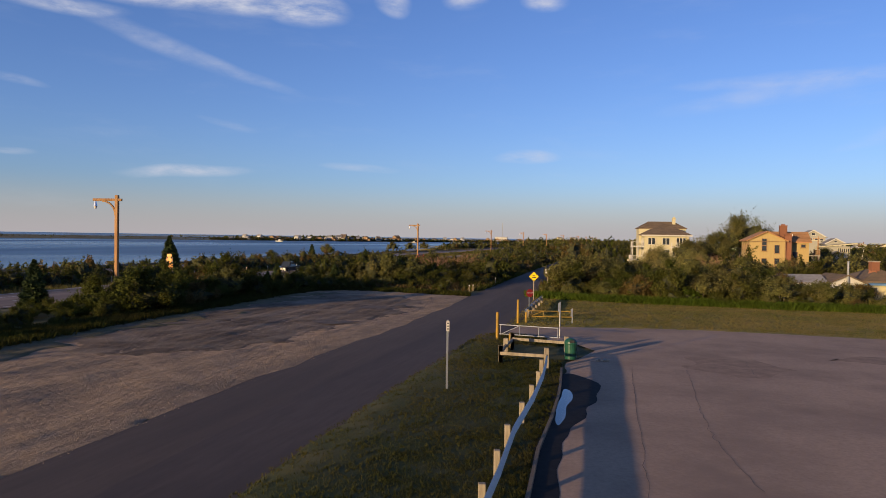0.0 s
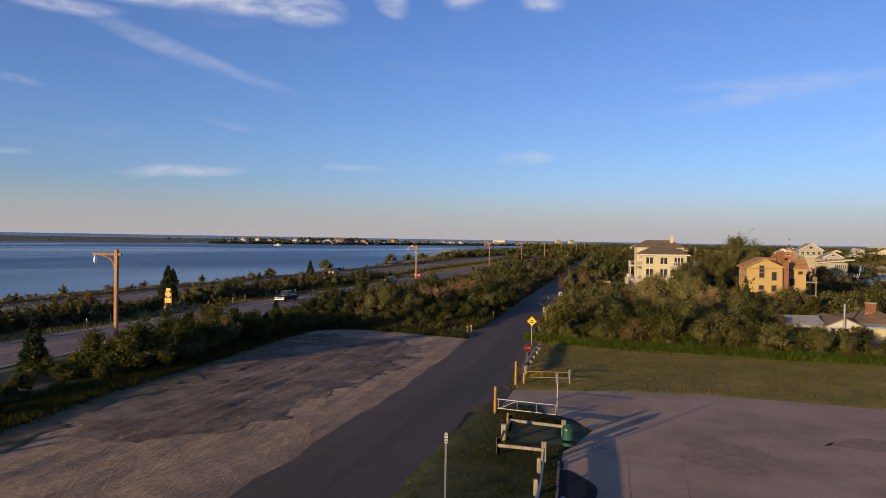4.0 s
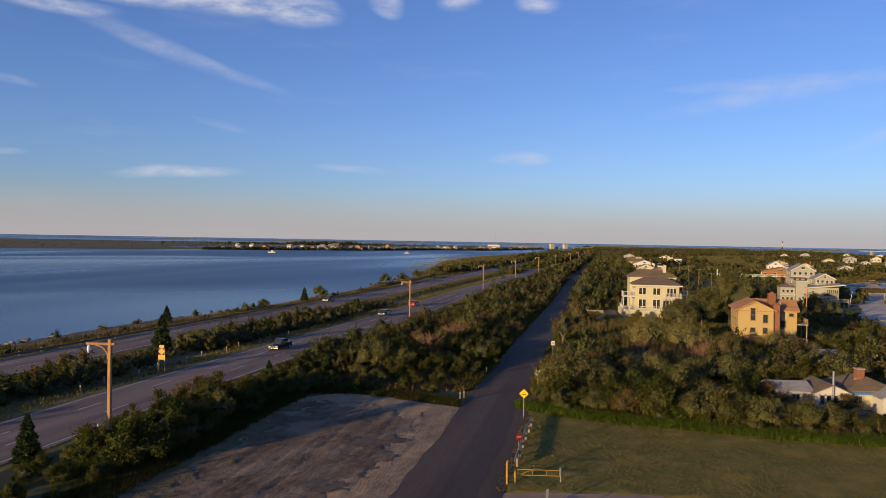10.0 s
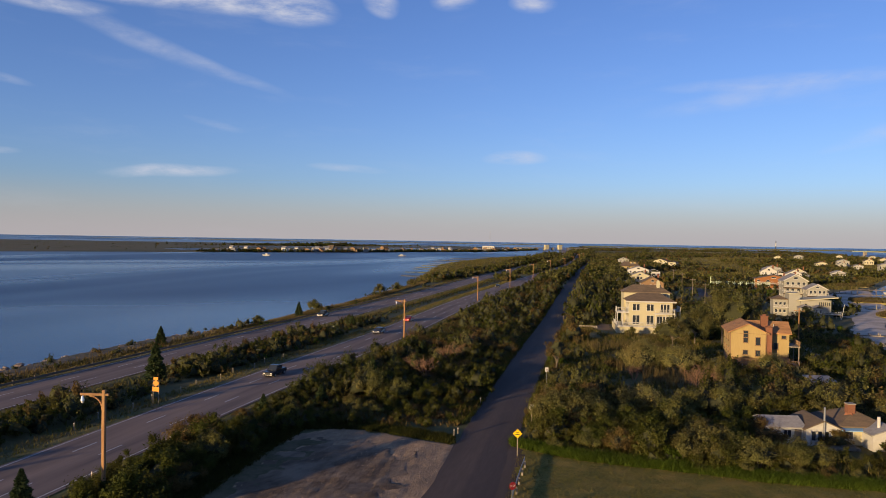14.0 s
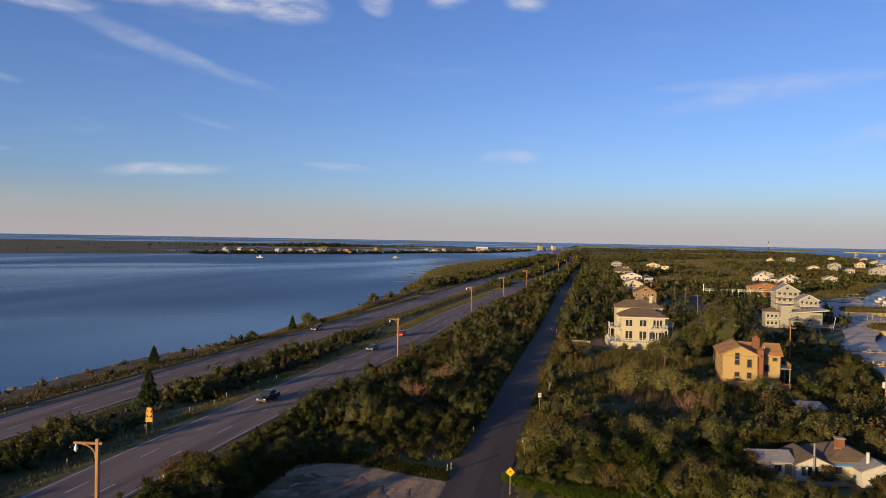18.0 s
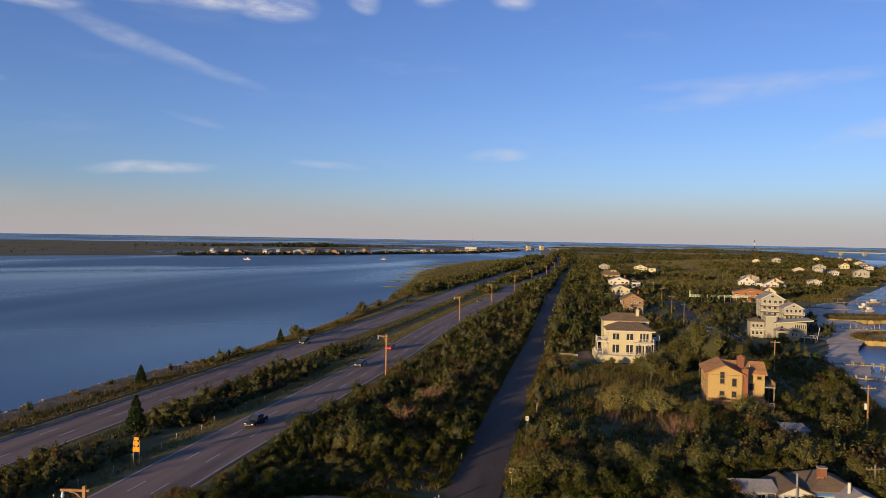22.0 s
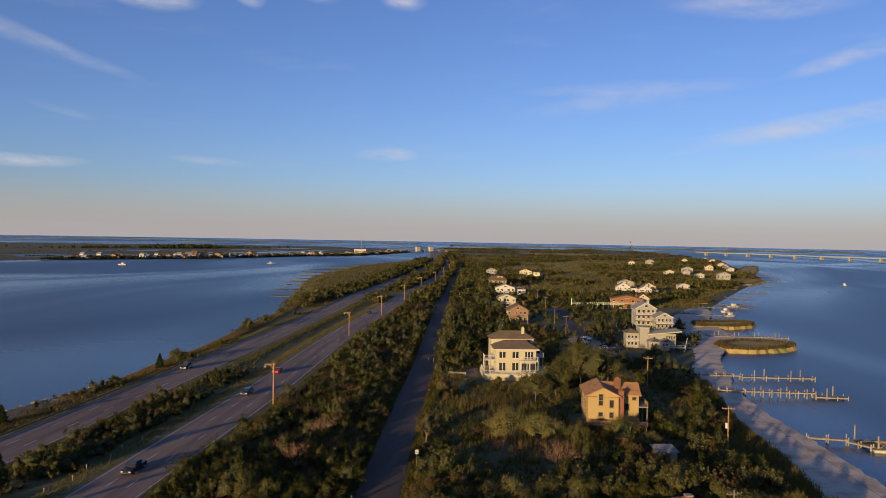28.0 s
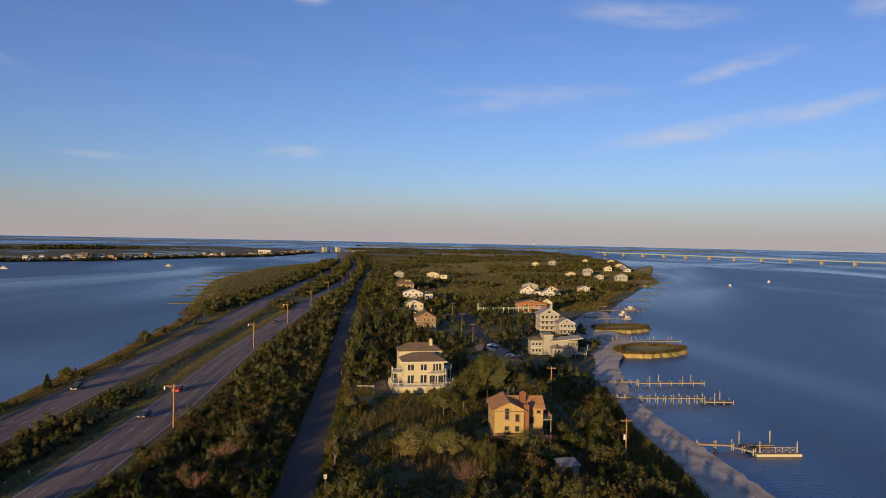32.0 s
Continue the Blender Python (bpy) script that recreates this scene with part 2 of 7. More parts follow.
GREEN = M("green_enamel", (0.0075, 0.045, 0.03), (0.015, 0.0675, 0.045), 4, 0.4, 0.1)
GLASS = M("window_glass", (0.02, 0.025, 0.03), (0.03, 0.035, 0.045), 1, 0.08, 0, spec=0.6)
WHITE = M("white_trim", (0.386, 0.367, 0.328), (0.438, 0.419, 0.374), 3, 0.6, 0.1)
CREAM = M("cream_siding", (0.362, 0.322, 0.202), (0.404, 0.361, 0.234), 1.5, 0.75, 0.2, stretch=(0.4, 0.4, 8, 0))
TAN = M("tan_siding", (0.286, 0.205, 0.0798), (0.323, 0.234, 0.096), 1.5, 0.75, 0.2, stretch=(8, 8, 0.4, 0))
GREYW = M("grey_siding", (0.225, 0.215, 0.178), (0.275, 0.26, 0.215), 2, 0.8, 0.2, stretch=(0.4, 0.4, 8, 0))
BROWNW = M("brown_shingle_wall", (0.168, 0.098, 0.049), (0.238, 0.147, 0.077), 3, 0.85, 0.4)
ORANGEW = M("cedar_siding", (0.193, 0.0714, 0.021), (0.231, 0.0924, 0.0294), 2, 0.8, 0.3, stretch=(0.4, 0.4, 8, 0))
ROOF = M("brown_shingles", (0.111, 0.0782, 0.051), (0.162, 0.115, 0.0723), 5, 0.9, 0.5, c3=(0.0935, 0.069, 0.0467), big=0.1, stretch=(1, 1, 4, 0))
ROOFR = M("rust_shingles", (0.297, 0.1495, 0.06), (0.405, 0.208, 0.0875), 5, 0.9, 0.5, c3=(0.243, 0.1235, 0.0525), big=0.1, stretch=(1, 1, 4, 0))
ROOFG = M("grey_shingles", (0.20, 0.19, 0.185), (0.29, 0.275, 0.265), 4, 0.9, 0.4, c3=(0.17, 0.16, 0.155), big=0.12)
BRICK = M("red_brick", (0.135, 0.0542, 0.0299), (0.18, 0.0765, 0.0427), 6, 0.9, 0.5, per=0.2)
CONC = M("concrete", (0.22, 0.192, 0.154), (0.275, 0.239, 0.192), 3, 0.9, 0.3)
CHROME = M("lamp_metal", (0.6, 0.6, 0.6), (0.7, 0.7, 0.7), 3, 0.3, 0, metal=0.9)
RUBBER = M("tyre_rubber", (0.015, 0.015, 0.015), (0.025, 0.025, 0.025), 5, 0.8, 0.1)
BRIDGE = M("bridge_steel", (0.21, 0.231, 0.16), (0.266, 0.272, 0.2), 0.2, 0.8, 0.1)
LEAF = leafy("shrub_leaves", (0.03978, 0.05062, 0.008292), (0.07644, 0.08265, 0.01483), (0.06877, 0.06202, 0.01322))
# LEAF darkened by about a third: the roadside's shade put into the leaf colour
LEAFR = leafy("shaded_shrub_leaves", (0.02846, 0.03412, 0.005578), (0.05469, 0.05559, 0.009985), (0.04925, 0.04176, 0.008901))
LEAF2 = leafy("olive_leaves", (0.09636, 0.09979, 0.02692), (0.1533, 0.1455, 0.04352), (0.1201, 0.09979, 0.03349))
OLIVE = leafy("silver_olive_leaves", (0.1677, 0.1664, 0.0475), (0.2665, 0.244, 0.0767), (0.2106, 0.1664, 0.05911))
LEAFG = leafy("bright_leaves", (0.04814, 0.07623, 0.006743), (0.07941, 0.1122, 0.01166), (0.05664, 0.08118, 0.009174))
LEAFD = leafy("cedar_needles", (0.028, 0.045, 0.016), (0.05, 0.068, 0.025), (0.035, 0.05, 0.018), 0.1)
REED = leafy("reed_blades", (0.105, 0.077, 0.0309), (0.155, 0.11, 0.0476), (0.0842, 0.0742, 0.0252))
MARSHB = leafy("marsh_blades", (0.096, 0.0819, 0.0238), (0.141, 0.112, 0.0374), (0.0768, 0.0759, 0.0204))
ISLAND = M("island_scrub", (0.05, 0.052, 0.02), (0.085, 0.08, 0.032), 0.05, 0.95, 0.3, c3=(0.11, 0.085, 0.04), big=0.2)
MEDIAN = M("median_grass", (0.085, 0.085, 0.024), (0.13, 0.118, 0.036), 1.2, 0.95, 0.8, c3=(0.16, 0.125, 0.05), big=0.1)
GRASSB = leafy("grass_blades", (0.0302, 0.0384, 0.00552), (0.0605, 0.0576, 0.0126), (0.0686, 0.0557, 0.0138))
GRASSY = leafy("dry_grass_blades", (0.085, 0.083, 0.018), (0.15, 0.125, 0.032), (0.17, 0.125, 0.04))
LEAFB = leafy("tawny_leaves", (0.0944, 0.0682, 0.0209), (0.1475, 0.1034, 0.033), (0.1239, 0.0792, 0.0308))
# near-black fill of the crowns: shade in the leaf gaps, put in as colour
CORE = M("inner_shade", (0.024, 0.026, 0.010), (0.042, 0.042, 0.016), 3, 0.95, 0.6)
BARK = M("grey_bark", (0.10, 0.08, 0.06), (0.17, 0.135, 0.10), 4, 0.9, 0.6, stretch=(5, 5, 1, 0))
TWIG = M("bare_twigs", (0.17, 0.093, 0.054), (0.231, 0.13, 0.078), 3, 0.9, 0.2)

# ---- building helpers ----


def mesh_of(name, verts, faces, mat=None, smooth=False):
    me = bpy.data.meshes.new(name)
    me.from_pydata([tuple(v) for v in verts], [], [tuple(f) for f in faces])
    if mat:
        me.materials.append(mat)
    if smooth:
        for p in me.polygons:
            p.use_smooth = True
    return me


def quads_mesh(name, co, idx, mats, mat_idx=None):
    """A mesh from arrays: co (n,3), idx (m,k) with k 3 or 4."""
    me = bpy.data.meshes.new(name)
    k = idx.shape[1]
    me.vertices.add(len(co))
    me.vertices.foreach_set("co", np.ascontiguousarray(co, dtype=np.float32).ravel())
    me.loops.add(idx.size)
    me.loops.foreach_set("vertex_index", np.ascontiguousarray(idx, dtype=np.int32).ravel())
    me.polygons.add(len(idx))
    me.polygons.foreach_set("loop_start", np.arange(0, idx.size, k, dtype=np.int32))
    for m in mats:
        me.materials.append(m)
    if mat_idx is not None:
        me.polygons.foreach_set("material_index", np.ascontiguousarray(mat_idx, dtype=np.int32))
    me.update(calc_edges=True)
    return me


def part(name, bm, mat, parent, label="", at=None):
    me = bpy.data.meshes.new(name)
    bm.normal_update()
    bm.to_mesh(me)
    bm.free()
    me.materials.append(mat)
    ob = new(name, me)
    if at is not None:
        ob.location = at
    if parent is not None:
        ob.parent = parent
    if label:
        ob["label"] = label
    return ob


def empty(name, at=(0, 0, 0), rz=0.0):
    ob = new(name)
    ob.empty_display_size = 0.2
    ob.location, ob.rotation_euler = at, (0, 0, radians(rz))
    return ob


def box(bm, c, s, rot=None, bevel=0.0):
    m = Matrix.Translation(c) @ (rot or Matrix()) @ Matrix.Diagonal((*s, 1))
    r = bmesh.ops.create_cube(bm, size=1.0, matrix=m)
    if bevel:
        es = list({e for v in r["verts"] for e in v.link_edges})
        bmesh.ops.bevel(bm, geom=es, offset=bevel, segments=1, affect="EDGES")
    return bm


def tube(bm, p0, p1, r0, r1=None, n=8):
    p0, p1 = Vector(p0), Vector(p1)
    r1 = r0 if r1 is None else r1
    d = p1 - p0
    m = Matrix.Translation((p0 + p1) / 2) @ d.to_track_quat("Z", "Y").to_matrix().to_4x4()
    bmesh.ops.create_cone(bm, cap_ends=True, segments=n, radius1=r0, radius2=r1, depth=d.length, matrix=m)
    return bm


def B(*args, **kw):
    return box(bmesh.new(), *args, **kw)


def T(*args, **kw):
    return tube(bmesh.new(), *args, **kw)


def curve_xy(pts):
    """x as a smooth function of y through (y, x) points."""
    ys, xs = np.array([p[0] for p in pts], float), np.array([p[1] for p in pts], float)
    fine = np.linspace(ys[0], ys[-1], 1600)
    v = np.interp(fine, ys, xs)
    step = fine[1] - fine[0]
    n = max(3, int(30 / step) | 1)
    pad = np.concatenate([v[0] + (v[1] - v[0]) * np.arange(-n, 0), v, v[-1] + (v[-1] - v[-2]) * np.arange(1, n + 1)])
    sm = np.convolve(pad, np.ones(n) / n, "same")[n:-n]
    return lambda y: float(np.interp(y, fine, sm))


def ribbon(name, fx, ys, offs, mat, jitter=0.0):
    """A strip along x = fx(y); offs are (sideways, z) points of its cross-section."""
    vs, fs, k = [], [], len(offs)
    for y in ys:
        sl = (fx(y + 1) - fx(y - 1)) / 2
        ln = math.hypot(1, sl)
        nx, ny = 1 / ln, -sl / ln
        for j, (o, z) in enumerate(offs):
            e = jitter * noise.noise((y * 0.35, j * 7.1, 3.3)) if jitter and j in (0, k - 1) else 0
            vs.append((fx(y) + nx * (o + e), y + ny * (o + e), z))
    for i in range(len(ys) - 1):
        for j in range(k - 1):
            a = i * k + j
            fs.append((a, a + 1, a + k + 1, a + k))
    return new(name, mesh_of(name, vs, fs, mat))


def sheet(name, outline, z, mat, jitter=0.25, seg=1.2, drop=0.0, round_=0):
    """A flat patch with an uneven edge."""
    for _ in range(round_):
        outline = [q for a, b in zip(outline, outline[1:] + outline[:1]) for q in ((a[0] * 0.75 + b[0] * 0.25, a[1] * 0.75 + b[1] * 0.25), (a[0] * 0.25 + b[0] * 0.75, a[1] * 0.25 + b[1] * 0.75))]
    pts = []
    n = len(outline)
    for i in range(n):
        a, b = Vector(outline[i]).to_2d(), Vector(outline[(i + 1) % n]).to_2d()
        m = max(1, int((b - a).length / seg))
        for k in range(m):
            p = a.lerp(b, k / m)
            if jitter:
                p += Vector((noise.noise((p.x * 0.5, p.y * 0.5, z * 3)), noise.noise((p.y * 0.5, p.x * 0.5, 9 + z * 3)))) * jitter
            pts.append(p)
    bm = bmesh.new()
    f = bm.faces.new([bm.verts.new((p.x, p.y, z)) for p in pts])
    if f.calc_area() and f.normal.z < 0:
        f.normal_flip()
    bm.normal_update()
    if bm.faces[:][0].normal.z < 0:
        bmesh.ops.reverse_faces(bm, faces=bm.faces[:])
    bmesh.ops.triangulate(bm, faces=bm.faces[:])
    if drop:
        es = [e for e in bm.edges if e.is_boundary]
        r = bmesh.ops.extrude_edge_only(bm, edges=es)
        for v in r["geom"]:
            if isinstance(v, bmesh.types.BMVert):
                v.co.z -= drop
    return part(name, bm, mat, None)


def rough_sheet(name, outline, z, mat, step, height, jitter=0.4):
    """A patch of uneven ground on a grid; its rim dips into the soil."""
    xs, ys = [p[0] for p in outline], [p[1] for p in outline]
    nx, ny = int((max(xs) - min(xs)) / step) + 1, int((max(ys) - min(ys)) / step) + 1
    ids, vs, fs = {}, [], []

    def has(i, j):
        x, y = min(xs) + i * step, min(ys) + j * step
        x, y = x + jitter * noise.noise((x * 0.5, y * 0.5, 1)), y + jitter * noise.noise((y * 0.5, x * 0.5, 8))
        return inside((x, y), outline)
    keep = {(i, j): has(i, j) for i in range(-1, nx + 2) for j in range(-1, ny + 2)}

    def vert(i, j):
        if (i, j) not in ids:
            x, y = min(xs) + i * step, min(ys) + j * step
            rim = not all(keep.get((i + a, j + b)) for a in (-1, 0, 1) for b in (-1, 0, 1))
            ids[(i, j)] = len(vs)
            vs.append((x + 0.3 * step * noise.noise((x, y, 3)), y + 0.3 * step * noise.noise((x, y, 7)), z - 0.06 if rim else z + height(x, y)))
        return ids[(i, j)]
    for (i, j), k in keep.items():
        if k and keep.get((i + 1, j)) and keep.get((i, j + 1)) and keep.get((i + 1, j + 1)):
            fs.append((vert(i, j), vert(i + 1, j), vert(i + 1, j + 1), vert(i, j + 1)))
    return new(name, mesh_of(name, vs, fs, mat, True))


def inside(p, poly):
    x, y = p
    r = False
    for i in range(len(poly)):
        (x1, y1), (x2, y2) = poly[i][:2], poly[i - 1][:2]
        if (y1 > y) != (y2 > y) and x < (x2 - x1) * (y - y1) / (y2 - y1) + x1:
            r = not r
    return r


# ---- plan ----
pk_r = curve_xy([(-400, -152), (0, -54.5), (88, -33.0), (115, -25.8), (177, -8.0), (255, 10.9), (329, 32), (450, 67), (576, 106), (700, 140), (900, 190), (1200, 250), (1600, 320), (1900, 372)])
pk_l = curve_xy([(-400, -187), (0, -87), (88, -63), (115, -55.5), (177, -37.5), (255, -15.5), (329, 5), (450, 36), (576, 73), (700, 108), (900, 162), (1200, 232), (1600, 306), (1900, 360)])
lane = curve_xy([(-400, -104), (-40, -22), (0, -12.6), (18, -8.6), (27, -6.6), (39, -3.4), (52, 0.4), (70, 4.5), (85, 7.6), (108, 12.9), (150, 22.8), (219, 39.8), (276, 52.6), (413, 85), (600, 131), (900, 210), (1200, 285)])
shore_l = curve_xy([(-400, -235), (0, -107), (60, -93), (124, -77), (145, -71), (172, -62), (194, -51), (229, -44), (248, -37), (306, -26), (371, -13), (404, -8), (488, 0), (554, 4), (625, 8), (700, 18), (768, 32), (960, 86), (1105, 160), (1206, 224), (1500, 300), (1850, 380), (2600, 500)])
shore_r = curve_xy([(-400, 20), (0, 74), (40, 82), (70, 89), (94, 94), (109, 99), (123, 102.6), (139, 105.6), (157, 112), (177, 120), (205, 136), (228, 150), (250, 160), (290, 176), (330, 210), (402, 262), (460, 310), (611, 437), (704, 515), (912, 631), (1289, 850), (1907, 1090), (2600, 1250)])
lane_r = curve_xy([(80, 62), (108, 67), (135, 79), (159, 88), (187, 93), (224, 102), (278, 115), (362, 138), (465, 164), (572, 191)])

TRACK = M("track_sand", (0.10, 0.085, 0.06), (0.16, 0.135, 0.10), 1.5, 0.95, 0.5, c3=(0.06, 0.06, 0.03), big=0.25)
MEADOWS = [[(306, 806), (365, 1066), (485, 1213), (556, 1183), (480, 1000), (390, 836)], [(228, 780), (259, 897), (339, 1026), (341, 963), (290, 850), (249, 782)], [(164, 470), (213, 632), (240, 593), (222, 530), (203, 483)],
           [(320, 760), (350, 760), (440, 930), (520, 1130), (470, 1130), (380, 900)], [(150, 455), (195, 460), (215, 520), (180, 530)], [(560, 1600), (820, 1580), (860, 1900), (600, 1900)]]

# ---- ground, water, roads ----


def build_setting():
    n = 96
    vs = [(0, 0, -1.0)]
    radii = (60, 200, 500, 1200, 2500, 3400, 4000, 4400, 4700, 4960)
    for r in radii:
        up = -1.0 + 9.0 * max(0.0, (r - 4000) / 960) ** 1.5     # the far swell stands up to the true horizon
        vs += [(r * math.cos(2 * math.pi * i / n), r * math.sin(2 * math.pi * i / n), up) for i in range(n)]
    fs = [(0, 1 + i, 1 + (i + 1) % n) for i in range(n)]
    for k in range(len(radii) - 1):
        o = 1 + k * n
        fs += [(o + i, o + n + i, o + n + (i + 1) % n, o + (i + 1) % n) for i in range(n)]
    tagged(new("water", mesh_of("water", vs, fs, WATER)), "calm blue bay water reaching the horizon", "water", kind="structure")

    ys = list(np.arange(-400, 0, 20)) + list(np.arange(0, 320, 4)) + list(np.arange(320, 900, 12)) + list(np.arange(900, 2601, 40))
    vs, fs, cols = [], [], 41
    for y in ys:
        a, b = shore_l(y), shore_r(y)
        rag = 3.0 if y > 380 else 0.8
        a += rag * noise.noise((y * 0.06, 0, 0)) * 2
        b += rag * noise.noise((y * 0.05, 5, 0))
        for j in range(cols):
            u = j / (cols - 1)
            u = 0.5 - 0.5 * math.cos(math.pi * u) if 0 < j < cols - 1 else u
            x = a + (b - a) * u
            d = min(x - a, b - x)
            z = -1.5 + min(1.5, d * 0.22) - 0.06 + 0.05 * noise.noise((x * 0.11, y * 0.11, 0))
            vs.append((x, y, z))
    for i in range(len(ys) - 1):
        for j in range(cols - 1):
            k = i * cols + j
            fs.append((k, k + 1, k + cols + 1, k + cols))
    tagged(new("ground", mesh_of("ground", vs, fs, SOIL, True)), "scrubby sandy soil of the low peninsula", "ground", kind="structure")

    ry = list(np.arange(-400, 400, 8)) + list(np.arange(400, 1901, 25))
    for fx in (pk_r, pk_l):
        tagged(ribbon("embankment", fx, ry, [(-11, -0.3), (-6.6, 0.5), (6.6, 0.5), (11, -0.3)], MEDIAN), "low grassed embankment under the parkway", "embankment", kind="structure")
        tagged(ribbon("road", fx, ry, [(-5.4, 0.56), (0, 0.64), (5.4, 0.56)], PARKWAY, 0.15), "worn asphalt parkway with faded lane lines", "road", kind="structure")
        for o in (-4.9, 4.9):
            tagged(ribbon("edge_line", fx, ry, [(o - 0.07, 0.60), (o + 0.07, 0.60)], LINE), "faded white edge line on the parkway", "road line", kind="structure")
        dashes_v, dashes_f = [], []
        for o in (-1.7, 1.6):
            for y in np.arange(-60, 900, 12.2):
                c = []
                for yy in (y, y + 3.6):
                    sl = fx(yy + 1) - fx(yy - 1)
                    nx, ny = 1 / math.hypot(1, sl / 2), -sl / 2
                    for e in (-0.08, 0.08):
                        c.append((fx(yy) + nx * (o + e), yy + ny * (o + e), 0.64))
                i = len(dashes_v)
                dashes_v += c
                dashes_f.append((i, i + 1, i + 3, i + 2))
        tagged(new("lane_dashes", mesh_of("lane_dashes", dashes_v, dashes_f, LINE)), "worn white dashed lane lines", "road line", kind="stuff")
    ly = list(np.arange(-400, 300, 3)) + list(np.arange(300, 1201, 15))
    tagged(ribbon("road", lane, ly, [(-3.5, 0.03), (0, 0.10), (3.4, 0.03)], ROAD, 0.5), "dark patched asphalt side road", "road", kind="structure")
    tagged(ribbon("road_shoulder", lane, list(np.arange(47, 86, 1.2)), [(3.0, 0.05), (4.0, 0.095), (4.9, 0.07), (5.1, 0.0)], ROAD, 0.3), "cracked asphalt shoulder beside the side road", "shoulder", kind="structure")
    tagged(ribbon("dirt_track", lane_r, list(np.arange(80, 190, 3)), [(-1.1, 0.0), (0, 0.03), (1.1, 0.0)], TRACK, 0.6), "narrow sandy track behind the houses", "track", kind="structure")
    tagged(ribbon("road", lane_r, list(np.arange(186, 573, 6)), [(-3.5, 0.03), (0, 0.07), (3.5, 0.03)], ROAD, 0.6), "grey residential road between houses", "road", kind="structure")

    # gravel turning place, verge, car park, lawn
    lot = [(-34, -20), (-29.5, 20), (-26.7, 42.5), (-26.0, 50), (-23.2, 60.4), (-19.9, 75.5), (-18.4, 83), (-11.3, 88.5), (3.4, 81.5), (1.8, 70), (-2.4, 52), (-6.6, 38), (-10, 25), (-15.8, 0), (-21, -20)]
    def ruts(x, y):
        u = x - lane(y)
        k = min(1.0, max(0.0, (-u - 3.2) / 2.2))
        return -0.03 * (1 - k) + k * (0.032 * noise.noise((x * 0.42, y * 0.42, 1)) + 0.07 * noise.noise((u * 1.6 + y * 0.08, y * 0.07, 5)) + 0.035 * noise.noise((u * 3.6 - y * 0.1, y * 0.09, 11)) + 0.016 * noise.noise((x * 1.3, y * 1.3, 2)) + 0.014 * noise.noise((x * 2.9, y * 2.9, 3)) + 0.02)
    tagged(rough_sheet("gravel_lot", lot, 0.02, GRAVEL, 0.32, ruts, 0.9), "rutted sandy gravel parking area beside the road", "gravel", kind="structure")
    earth = [(-23.5, 50), (-21, 62), (-17.6, 76), (-12, 84), (-4, 80.5), (-0.5, 76), (-3.4, 62), (-7, 50), (-11, 41), (-18, 37), (-25, 43)]
    tagged(rough_sheet("trodden_earth", earth, 0.035, EARTH, 0.34, lambda x, y: 1.25 * ruts(x, y), 3.2), "patchy trodden brown earth in the gravel", "earth", kind="structure")
    edge = [(20, -30), (42.5, -27.4), (50, -26.6), (60.4, -24.0), (75.5, -20.8), (83, -19.0)]
    fringe = [(x - 1.0, y) for y, x in edge] + [(x + 6.6 + 1.2 * math.sin(y), y) for y, x in edge[::-1]]
    tagged(rough_sheet("grass_fringe", fringe, 0.045, THIN, 0.36, lambda x, y: 1.0 * ruts(x, y) + 0.03, 4.6), "thin brown-green grass creeping over the gravel", "grass", kind="structure")
    vv, vf, cols = [], [], 11
    rows = list(np.arange(-20, 47.3, 0.8))
    for y in rows:
        a = lane(y) + 3.2 + 0.25 * noise.noise((y * 0.7, 2, 2))
        a = max(a, float(np.interp(y, [41.9, 42, 44.6, 46.2, 47.2], [-99, 0.9, 1.8, 2.8, 4.4])))
        b = float(np.interp(y, [-20, 0, 18, 22, 26.6, 34, 38, 40, 41.8, 44.2, 46.4, 47.3], [-6, -1.6, 2.2, 3.0, 4.3, 5.8, 6.6, 8.0, 8.9, 8.4, 6.6, 4.6]))
        for j in range(cols):
            u = j / (cols - 1)
            hump = math.sin(math.pi * u ** 0.62)
            z = 0.06 + 0.20 * max(0, hump) * float(np.interp(y, [0, 34, 41], [1, 1, 0.35])) + 0.05 * noise.noise((a + u * 9, y * 0.8, 0)) * (0 < j < cols - 1)
            vv.append((a + (b - a) * u, y, z if 0 < j < cols - 1 else -0.03))
    for i in range(len(rows) - 1):
        for j in range(cols - 1):
            k = i * cols + j
            vf.append((k, k + 1, k + cols + 1, k + cols))
    tagged(new("verge", mesh_of("verge", vv, vf, VERGE, True)), "rough humped grass verge between road and car park", "grass verge", kind="structure")
    park = [(-8, -40), (-1.6, 0), (2.4, 18), (3.2, 22), (4.5, 26.6), (6.0, 34), (6.8, 38), (8.2, 40), (9.2, 42), (8.6, 44.6), (6.4, 47), (4.2, 47.6), (2.4, 46.6), (3.8, 52.6), (5.2, 53.2), (9, 53.3), (14.2, 53.4), (20.3, 52.6), (25.8, 50.9), (33, 48.2), (60, 40), (62, -40)]
    tagged(sheet("car_park", park, 0.05, LOT, 0.3), "worn pinkish asphalt car park with cracks", "car park", kind="structure")
    lawn = [(5.4, 53), (14.2, 53.2), (20.3, 52.2), (25.8, 50.5), (33, 47.8), (60, 39.6), (70, 58), (60, 66), (43.4, 69), (35, 71), (28, 74), (17, 77.5), (11.2, 82), (10.5, 80), (8.6, 70.5), (6.6, 61)]
